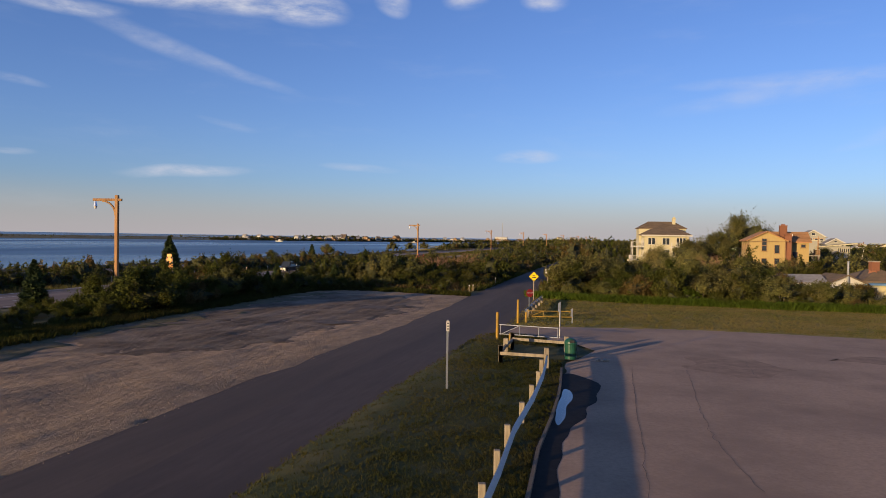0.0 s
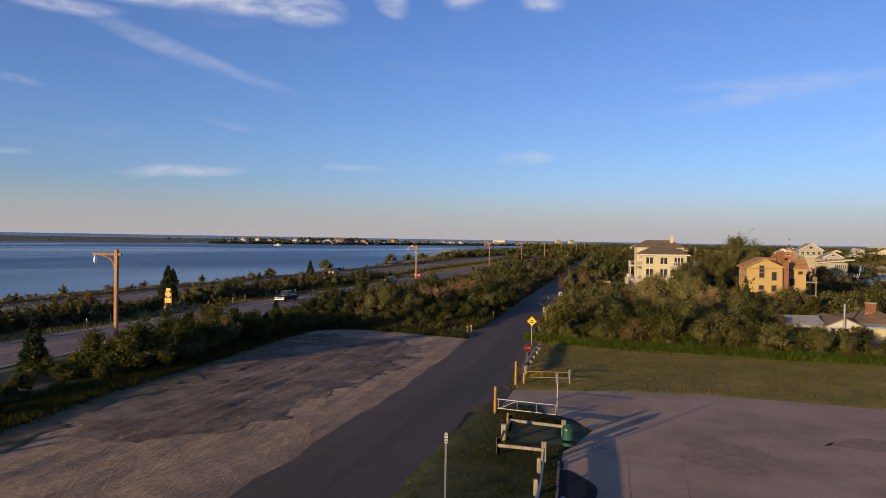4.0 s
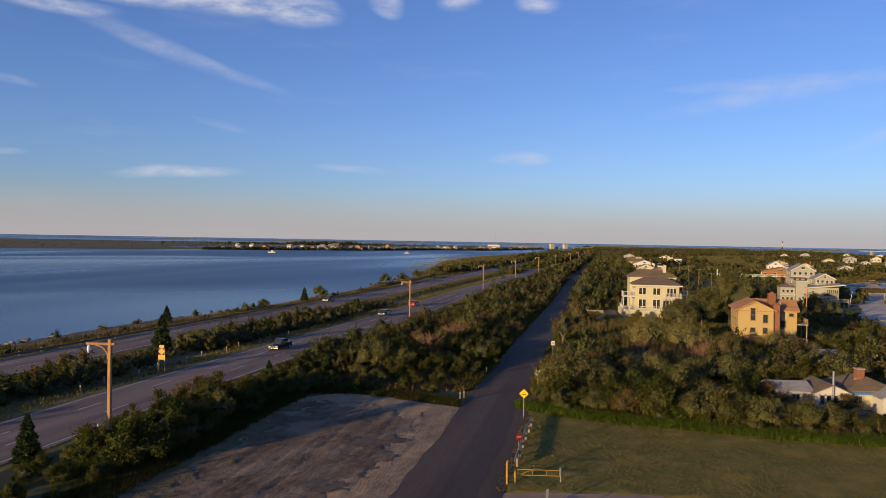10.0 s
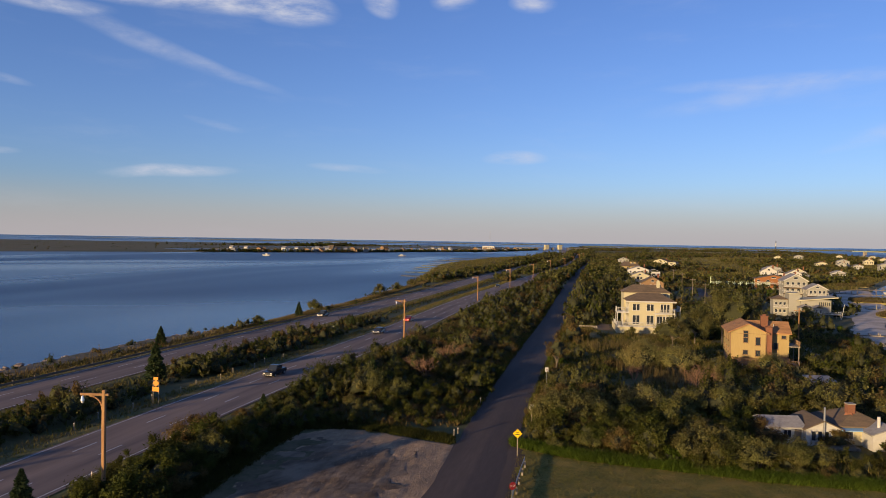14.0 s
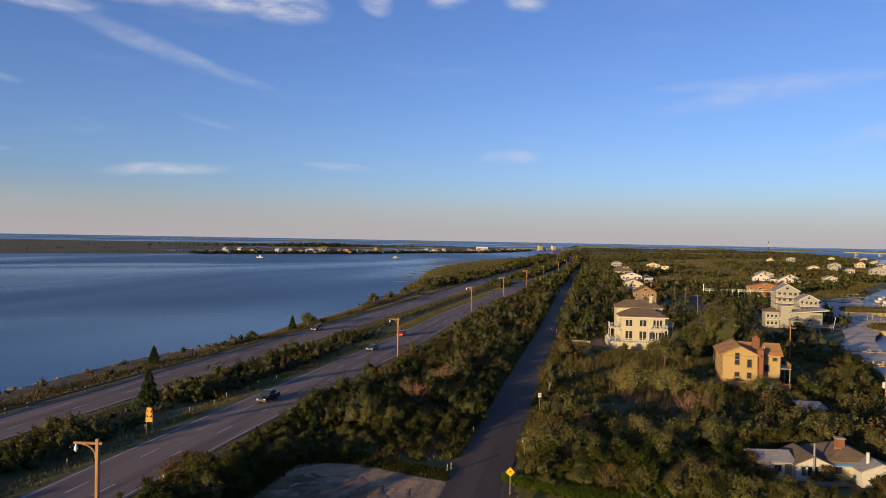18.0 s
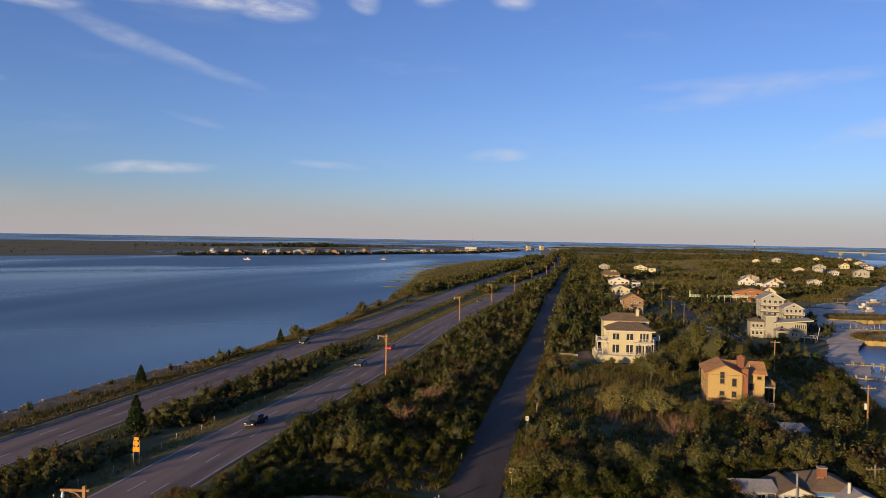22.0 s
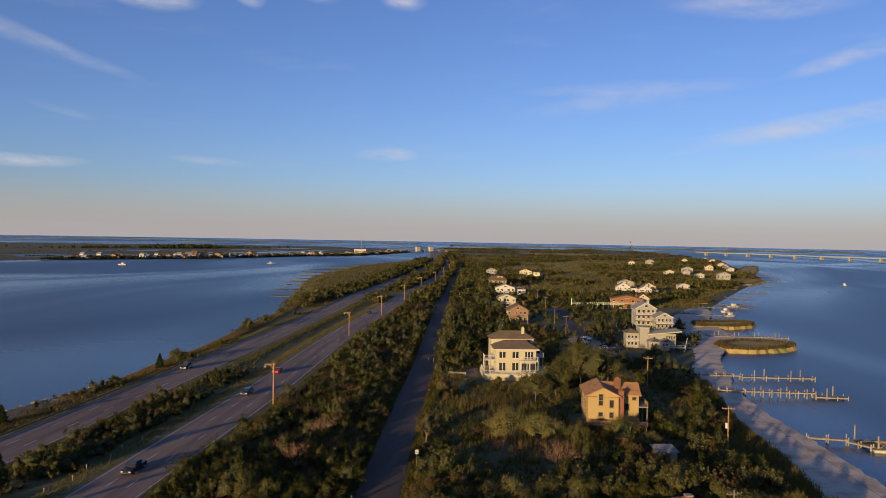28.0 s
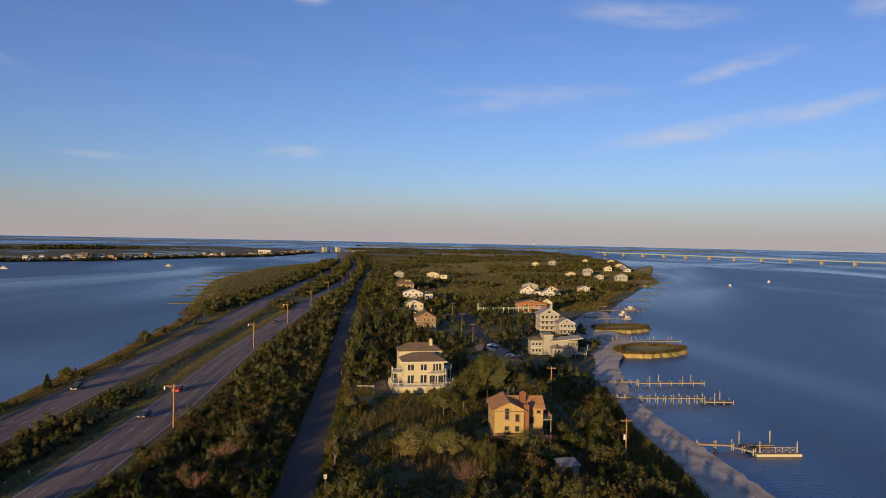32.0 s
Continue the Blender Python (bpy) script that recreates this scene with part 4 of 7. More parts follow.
def lay_out():
    n = 0
    # front rows of the hedges, thing by thing
    spots = []
    for _ in range(26000):
        y = rs.uniform(28, 125)
        x = rs.uniform(-45, 75)
        z = zone_of(x, y)
        if z not in ("roadside", "scrub") or not free(x, y, 0.3):
            continue
        if crowd(x, y, 2.15):
            continue
        claim(x, y)
        spots.append((x, y, z))
    spots.sort(key=lambda p: p[1] + 0.25 * abs(p[0]))
    for x, y, z in spots:
        edge = noise.noise((x * 0.09, y * 0.09, 2))
        if z == "scrub" and y > 86 and noise.noise((x * 0.045, y * 0.045, 6)) < -0.08:
            continue
        s = 0.66 + 0.45 * rs.random() + 0.35 * edge
        if z == "scrub":
            s *= 1.34
            front = zone_of(x, y - 3.2) is None
            kind = rs.choices(range(6), (4, 4, 2.6, 2.6, 2 if front else 0.4, 2.6))[0]
            if x - lane(y) < 7.6:
                s *= 0.5
            if x > 36 and y < 83:
                s *= 0.8
            if front:
                s *= 0.42 if zone_of(x, y - 1.8) is None else 0.72
        else:
            kind = rs.choices(range(6), (5, 5, 1.2, 1.2, 0.6, 1.2))[0]
            if y > 84:
                s *= 0.62 if y < 103 else 1.0
            if x < -15 and y < 84:
                s *= (1.3 if y > 58 else 0.55) if noise.noise((x * 0.15, y * 0.15, 7)) > -0.1 else 0.5
        if n < 285 and (y < 112):
            put(SHRUBS[kind], x, y, s, group="hedge shrubs")
            n += 1
        else:
            STUFF[z].append((x, y, s, kind))
    # beyond: one joined thicket per stretch
    for zone, (x0, x1, y0, y1, tries, gap) in {"roadside": (-10, 130, 125, 420, 16000, 2.6), "scrub": (10, 190, 125, 420, 34000, 2.9)}.items():
        for _ in range(tries):
            y = rs.uniform(y0, y1)
            x = rs.uniform(max(x0, pk_r(y)), min(x1, shore_r(y))) if zone == "scrub" else rs.uniform(pk_r(y) + 5, lane(y))
            if zone_of(x, y) != zone or not free(x, y, 0.6):
                continue
            dens = noise.noise((x * 0.035, y * 0.035, 6))
            if zone == "scrub" and dens < (0.06 if y < 230 else -0.1):
                continue
            g = gap if y < 230 else gap * 1.35
            if crowd(x, y, g):
                continue
            claim(x, y)
            s = (0.6 + 0.55 * rs.random() ** 2 + 0.45 * noise.noise((x * 0.07, y * 0.07, 3))) * (1 if y < 230 else 1.15)
            if zone == "scrub":
                s *= 0.8 + 0.7 * rs.random() ** 3
            STUFF[zone].append((x, y, s, rs.choices(range(6), (4, 3, 4, 5, 0.5, 4))[0]))
    for _ in range(14000):
        y = rs.uniform(20, 420)
        x = rs.uniform(pk_l(y), pk_r(y))
        mid = abs(x + 2.2 - (pk_l(y) + pk_r(y)) / 2)
        lo = noise.noise((y * 0.02, 4, 4))
        if mid > 5.2 + 1.5 * lo or not free(x, y, 0.8) or crowd(x, y, 1.35):
            continue
        left = x < (pk_l(y) + pk_r(y)) / 2
        if rs.random() > ((0.95 if left else 0.45) if y < 102 else 0.25 * left if y < 119 else 1.0 if y < 172 else 0.3 if y < 186 else 0.75 if y < 205 else 0.45 * left):
            continue
        claim(x, y)
        STUFF["median"].append((x, y, (0.26 + 0.36 * rs.random()) * (0.6 if y > 205 else 1.75 if 119 < y < 172 else 1.25 if y > 186 else 1.7 if y < 102 else 0.8), rs.choices(range(6), (4, 4, 1, 4, 2, 2))[0]))
    for _ in range(6000):
        y = rs.uniform(20, 700)
        x = rs.uniform(shore_l(y) + 3, pk_l(y) - 7)
        if crowd(x, y, 1.8) or (100 < y < 176 and rs.random() < 0.97) or (y > 176 and noise.noise((x * 0.05, y * 0.045, 8)) < 0.12 - (0.10 if y > 420 else 0)) or (y < 100 and rs.random() < 0.8):
            continue
        if x > pk_l(y) - 8.5 or (y > 400 and x < pk_l(y) - 34 - 12 * noise.noise((y * 0.03, 2, 2))):
            continue
        claim(x, y)
        STUFF["shore"].append((x, y, 0.25 + 0.4 * rs.random() + (0.35 if y > 430 else 0), rs.choices(range(6), (4, 4, 1, 4, 2, 3))[0]))
    # wooded sides and median of the far parkway
    for _ in range(8200):
        y = rs.uniform(400, 1850)
        x = rs.uniform(pk_l(y) - 28, pk_r(y) + 12)
        if min(abs(x - pk_l(y)), abs(x - pk_r(y))) < (7.6 if y < 700 else 6.2) or crowd(x, y, 2.6) or x < shore_l(y) + 8:
            continue
        if noise.noise((x * 0.02, y * 0.02, 9)) < ((-0.2 if x < pk_l(y) - 6 else 0.0) if y < 560 else -0.35):
            continue
        claim(x, y)
        STUFF["woods"].append((x, y, (0.5 if x > pk_l(y) and y < 520 else 0.75) + 0.5 * rs.random() + (0.4 if y > 640 else 0), rs.choices(range(6), (5, 5, 3, 5, 0, 3))[0]))
    # taller growth along the far side road
    for _ in range(2600):
        y = rs.uniform(205, 760)
        x = lane(y) + (5.4 + 26 * rs.random() ** 1.5) * (1 if rs.random() < 0.75 else -1)
        if crowd(x, y, 2.3) or any(math.hypot(x - a, y - b) < r for a, b, r in HOUSE_CLEAR) or x < pk_r(y) + 9:
            continue
        if noise.noise((x * 0.05, y * 0.03, 21)) < -0.1:
            continue
        claim(x, y)
        STUFF["scrub" if y < 420 else "woods"].append((x, y, (1.0 + 0.8 * rs.random()) * (1.0 if y < 420 else 0.8), rs.choices(range(6), (5, 5, 3, 3, 0, 3))[0]))
    # far woods
    for _ in range(15000):
        y = 420 + 2150 * rs.random() ** 1.5
        x = rs.uniform(pk_r(min(y, 1890)) + 6 if y < 1700 else shore_l(y) + 10, shore_r(y) - 12)
        if y < 900 and abs(x - lane(y)) < 5 or (y < 573 and abs(x - lane_r(y)) < 5) or crowd(x, y, 2.4):
            continue
        if any(math.hypot(x - a, y - b) < r for a, b, r in HOUSE_CLEAR) or any(math.hypot(x - a, y - b) < 11 for a, b in FAR_HOUSES):
            continue
        d = noise.noise((x * 0.008, y * 0.008, 12))
        if any(inside((x, y), o) for o in MEADOWS) and rs.random() < 0.93:
            continue
        if d < 0.06 + 0.25 * noise.noise((x * 0.03, y * 0.02, 2)) and x > lane(min(y, 1190)) + 22:
            continue
        claim(x, y)
        STUFF["woods"].append((x, y, 0.75 + 0.5 * rs.random() + 0.5 * d, rs.choices(range(6), (4, 4, 3, 7, 0, 3))[0]))


FAR_HOUSES = [(305, 518), (254, 516), (258, 486), (412, 731), (451, 760), (426, 691), (576, 1086), (519, 1037), (573, 907), (629, 951), (573, 855), (432, 656), (707, 1199), (781, 1225), (236, 702), (600, 905), (470, 790), (557, 880), (660, 1010), (845, 1352)]
lay_out()


def joined(name, label, spots, n, size, mats_of, rad=2.35):
    """One mesh of many shrubs; three crowns per leaf kind, turned and scaled."""
    rng = np.random.default_rng(len(spots) + 3)
    forms = []
    for kind in range(6):
        q, cs = leaf_cloud(rng, n, rad, size, (0.75, 0.95, 0.9, 0.7, 0.55, 1.05)[kind], 6)
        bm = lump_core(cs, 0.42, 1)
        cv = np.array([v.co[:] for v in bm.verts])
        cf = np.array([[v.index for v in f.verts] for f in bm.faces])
        bm.free()
        q2, cs2 = leaf_cloud(rng, max(60, n // 3), rad, size * 1.55, (0.75, 0.95, 0.9, 0.7, 0.55, 1.05)[kind], 6)
        forms.append((q, cv, cf, q2))
    leaves = {m.name: [m, []] for m in mats_of}
    cores_v, cores_f, off = [], [], 0
    for x, y, s, kind in spots:
        q, cv, cf, q2 = forms[kind]
        q = q2 if y > 185 else q
        a = rng.uniform(0, 6.283)
        c, si = math.cos(a), math.sin(a)
        R = np.array([[c, -si, 0], [si, c, 0], [0, 0, rng.uniform(0.85, 1.2)]]).T * s
        o = np.array([x, y, -0.05])
        leaves[mats_of[kind].name][1].append(q @ R + o)
        cores_v.append(cv @ R + o)
        cores_f.append(cf + off)
        off += len(cv)
    top = None
    if spots:
        # dark solid cores of all crowns, painted shade behind the leaves
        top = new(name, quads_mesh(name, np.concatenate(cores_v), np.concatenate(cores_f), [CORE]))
        tagged(top, label, "thicket", kind="stuff")
        for m, lst in leaves.values():
            if lst:
                p = np.concatenate(lst)
                o = new("foliage", quads_mesh("foliage", p, np.arange(len(p)).reshape(-1, 4), [m]))
                tagged(o, kind="stuff")
                o.parent = top
    return top


MIX = [LEAF, LEAF, LEAF2, LEAFB, LEAFG, LEAF2]
# LEAFR gives part of the roadside crowns a painted-in shade
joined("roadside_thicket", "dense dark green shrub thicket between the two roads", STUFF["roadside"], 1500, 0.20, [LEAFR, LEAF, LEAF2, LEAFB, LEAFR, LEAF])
joined("coastal_scrub", "mixed green coastal scrub round the houses", STUFF["scrub"], 1200, 0.22, MIX)
joined("median_shrubs", "strip of low shrubs in the parkway median", STUFF["median"], 620, 0.27, MIX)
joined("shore_shrubs", "scattered shrubs above the bay shore", STUFF["shore"], 360, 0.34, MIX)
joined("far_woods", "low dark woods covering the far peninsula", STUFF["woods"], 64, 0.9, MIX, 3.2)


# ---- houses ----


def window(parent, x, y, z, w, h, face="f", mat_frame=None, bars=1):
    """A window on the front (f, facing -y), left (l, facing -x) or right (r): frame, sill and panes of glass."""
    fr = mat_frame or WHITE
    depth = 0.10

    def P(u, v, du, d, dv):
        """A box from across, depth and height measures on that face."""
        if face == "f":
            return ((x + u, y - d[0], z + v), (du, d[1], dv))
        sgn = -1 if face == "l" else 1
        return ((x + sgn * d[0], y + u, z + v), (d[1], du, dv))
    bm = bmesh.new()
    t = 0.09
    for u, v, du, dv in ((-w / 2, 0, t, h + t), (w / 2, 0, t, h + t), (0, h / 2, w + t, t), (0, -h / 2, w + t, t)):
        box(bm, *P(u, v, du, (0.03, depth), dv))
    for i in range(bars):
        u = -w / 2 + w * (i + 1) / (bars + 1)
        box(bm, *P(u, 0, 0.05, (0.02, 0.06), h))
    fr_ob = part("window", bm, fr, parent)
    part("pane", B(*P(0, 0, w, (-0.004, 0.03), h)), GLASS, fr_ob, "dark reflecting glass")
    part("sill", B(*P(0, -h / 2 - 0.08, w + 0.22, (0.07, 0.16), 0.06)), fr, fr_ob)
    return fr_ob


def gable_roof(parent, x0, x1, y0, y1, z, rise, mat, axis="x", over=0.45, thick=0.2, soffit=None):
    """Two pitched slabs; axis: direction of the ridge."""
    for side in (-1, 1):
        bm = bmesh.new()
        if axis == "x":
            ym, half = (y0 + y1) / 2, (y1 - y0) / 2
            k = (half + over) / half
            pts = [(x0 - over, ym, z + rise), (x1 + over, ym, z + rise), (x1 + over, ym + side * half * k, z + rise - rise * k), (x0 - over, ym + side * half * k, z + rise - rise * k)]
        else:
            xm, half = (x0 + x1) / 2, (x1 - x0) / 2
            k = (half + over) / half
            pts = [(xm, y0 - over, z + rise), (xm, y1 + over, z + rise), (xm + side * half * k, y1 + over, z + rise - rise * k), (xm + side * half * k, y0 - over, z + rise - rise * k)]
        lo = [bm.verts.new(p) for p in pts]
        hi = [bm.verts.new((p[0], p[1], p[2] + thick)) for p in pts]
        bm.faces.new(lo), bm.faces.new(hi)
        for i in range(4):
            bm.faces.new((lo[i], lo[(i + 1) % 4], hi[(i + 1) % 4], hi[i]))
        bmesh.ops.recalc_face_normals(bm, faces=bm.faces[:])
        part("roof", bm, mat, parent)


def gable_wall(parent, x0, x1, y0, y1, z, rise, mat, axis="x"):
    bm = bmesh.new()
    if axis == "x":
        ym = (y0 + y1) / 2
        a = [(x0, y0, z), (x0, y1, z), (x0, ym, z + rise)]
        b = [(x1, p[1], p[2]) for p in a]
    else:
        xm = (x0 + x1) / 2
        a = [(x0, y0, z), (x1, y0, z), (xm, y0, z + rise)]
        b = [(p[0], y1, p[2]) for p in a]
    va, vb = [bm.verts.new(p) for p in a], [bm.verts.new(p) for p in b]
    bm.faces.new(va), bm.faces.new(vb)
    for i in range(3):
        bm.faces.new((va[i], va[(i + 1) % 3], vb[(i + 1) % 3], vb[i]))
    bmesh.ops.recalc_face_normals(bm, faces=bm.faces[:])
    part("gable", bm, mat, parent)


def hip_roof(parent, x0, x1, y0, y1, z, rise, mat, over=0.5, inset=None):
    w, d = x1 - x0 + 2 * over, y1 - y0 + 2 * over
    inset = min(w, d) / 2 if inset is None else inset
    x0, x1, y0, y1 = x0 - over, x1 + over, y0 - over, y1 + over
    bm = bmesh.new()
    base = [bm.verts.new(p) for p in ((x0, y0, z), (x1, y0, z), (x1, y1, z), (x0, y1, z))]
    up = [bm.verts.new((v.co.x, v.co.y, z + 0.18)) for v in base]
    if w >= d:
        ym = (y0 + y1) / 2
        r = [bm.verts.new((x0 + inset, ym, z + rise)), bm.verts.new((x1 - inset, ym, z + rise))]
        bm.faces.new((up[0], up[1], r[1], r[0])), bm.faces.new((up[1], up[2], r[1])), bm.faces.new((up[2], up[3], r[0], r[1])), bm.faces.new((up[3], up[0], r[0]))
    else:
        xm = (x0 + x1) / 2
        r = [bm.verts.new((xm, y0 + inset, z + rise)), bm.verts.new((xm, y1 - inset, z + rise))]
        bm.faces.new((up[0], up[1], r[0])), bm.faces.new((up[1], up[2], r[1], r[0])), bm.faces.new((up[2], up[3], r[1])), bm.faces.new((up[3], up[0], r[0], r[1]))
    for i in range(4):
        bm.faces.new((base[i], base[(i + 1) % 4], up[(i + 1) % 4], up[i]))
    bm.faces.new(base)
    bmesh.ops.recalc_face_normals(bm, faces=bm.faces[:])
    return part("roof", bm, mat, parent)


BAL = {}


def part_mesh(bm, mat):
    me = bpy.data.meshes.new("baluster")
    bm.to_mesh(me)
    bm.free()
    me.materials.append(mat)
    return me


def railing(parent, p0, p1, z, h=1.0, gap=0.35, mat=None):
    """Posts, rails and balusters along one edge of a deck."""
    mat = mat or WHITE
    p0, p1 = Vector((*p0, z)), Vector((*p1, z))
    ln = (p1 - p0).length
    rot = Matrix.Rotation(math.atan2(p1.y - p0.y, p1.x - p0.x), 4, "Z")
    bm = bmesh.new()
    for zz in (0.12, h):
        box(bm, (p0 + p1) / 2 + Vector((0, 0, zz)), (ln, 0.09, 0.08), rot)
    rail = part("railing", bm, mat, parent)
    n = max(2, int(ln / gap))
    small, large = BAL.get((h, mat.name)) or BAL.setdefault((h, mat.name), [part_mesh(B((0, 0, h / 2), (w, w, hh)), mat) for w, hh in ((0.05, h), (0.12, h + 0.1))])
    for i in range(n + 1):
        o = new("baluster", large if i % 5 == 0 or i == n else small)
        o.parent = rail
        o.matrix_basis = Matrix.Translation(p0.lerp(p1, i / n)) @ rot


def chimney(parent, x, y, z0, z1, w, d, mat, cap=True):
    ch = part("chimney", B((x, y, (z0 + z1) / 2), (w, d, z1 - z0)), mat, parent, "brick chimney")
    if cap:
        bm = bmesh.new()
        box(bm, (x, y, z1 + 0.06), (w + 0.14, d + 0.14, 0.14))
        box(bm, (x, y, z1 + 0.25), (w * 0.5, d * 0.5, 0.26))
        part("cap", bm, mat, ch)
    return ch


def yellow_house():
    h = empty("house", (58.1, 133.2, 0), -16)
    tagged(h, "tan wooden two-storey house with rust shingle roof and brick chimney", "house")
    W, D, Z0, Z1, RISE = 6.4, 9.8, 2.4, 7.2, 1.55
    part("foundation", B((W / 2 + 2.2, D / 2 + 0.3, 1.2), (W + 4.2, D - 0.6, 2.4)), BROWNW, h, "dark boarded base")
    part("wall", B((W / 2, D / 2, (Z0 + Z1) / 2), (W, D, Z1 - Z0)), TAN, h)
    gable_wall(h, 0, W, 0, D, Z1, RISE, TAN, "y")
    gable_roof(h, 0, W, 0, D, Z1, RISE, ROOFR, "y", 0.5, 0.2)
    # cross wing behind, to the east
    part("wall", B((8.3, 6.2, (Z0 + 7.0) / 2), (5.4, 6.6, 7.0 - Z0)), TAN, h, "tan siding of the side wing")
    gable_roof(h, 3.2, 11.0, 2.7, 9.6, 7.0, 1.75, ROOFR, "x", 0.4, 0.2)
    gable_wall(h, 10.7, 11.0, 2.9, 9.5, 6.95, 1.65, TAN, "x")
    chimney(h, 6.95, 0.75, 0, 8.2, 1.1, 0.9, BRICK)
    chimney(h, 6.7, 4.4, 7.6, 10.0, 1.3, 1.0, BRICK)
    for x, z, w, hh in ((2.75, 6.35, 0.85, 2.3), (4.95, 5.55, 0.85, 1.55), (2.75, 3.35, 0.9, 0.85), (4.95, 3.25, 0.85, 1.15)):
        fr = window(h, x, -0.02, z, w, hh, "f", BROWNW, 0)
        if hh > 2:
            part("transom", B((x, -0.07, z - 0.15), (w, 0.1, 0.1)), BROWNW, fr)
    window(h, 10.0, 2.85, 6.2, 0.8, 0.6, "f", BROWNW, 0)
    window(h, 8.6, 2.85, 4.4, 0.9, 1.3, "f", BROWNW, 0)
    for y in (1.6, 4.4, 7.4):
        window(h, -0.02, y, 5.9, 0.65, 1.2, "l", BROWNW, 0)
        window(h, -0.02, y, 3.6, 0.65, 1.0, "l", BROWNW, 0)
    for x in (0.03, W - 0.03):
        part("corner_board", B((x, -0.01, (Z0 + Z1) / 2), (0.16, 0.12, Z1 - Z0)), BROWNW, h)
    part("fascia", B((W / 2, -0.5, Z1 - 0.2), (W + 0.9, 0.06, 0.06)), BROWNW, h)
    # low deck with rails in front, deck posts below
    part("deck", B((3.0, -1.1, 1.55), (7.0, 2.0, 0.16)), BROWNW, h)
    railing(h, (-0.4, -2.05), (6.4, -2.05), 1.62, 0.8, 0.3, BROWNW)
    for x in (-0.3, 2.0, 4.2, 6.3):
        part("deck_post", B((x, -2.0, 0.75), (0.15, 0.15, 1.6)), WOOD, h)
    part("deck", B((12.0, 5.5, 4.4), (2.0, 5.0, 0.2)), WOOD, h)
    railing(h, (12.9, 3.1), (12.9, 7.9), 4.5, 0.95, 0.4, BROWNW)
    for y in (3.2, 7.8):
        part("deck_post", B((12.8, y, 2.2), (0.16, 0.16, 4.5)), WOOD, h)
    part("deck", B((10.2, 0.6, 1.3), (3.6, 3.6, 0.16)), WOOD, h)
    railing(h, (8.4, -1.1), (12.0, -1.1), 1.38, 0.85, 0.3, BROWNW)
    for x in (8.5, 11.9):
        part("deck_post", B((x, -1.0, 0.6), (0.15, 0.15, 1.4)), WOOD, h)
    for x, y, z in ((1.6, 6.0, 8.1), (8.4, 4.4, 8.3)):
        part("vent_pipe", T((x, y, z - 0.7), (x, y, z + 0.2), 0.05), STEEL, h)


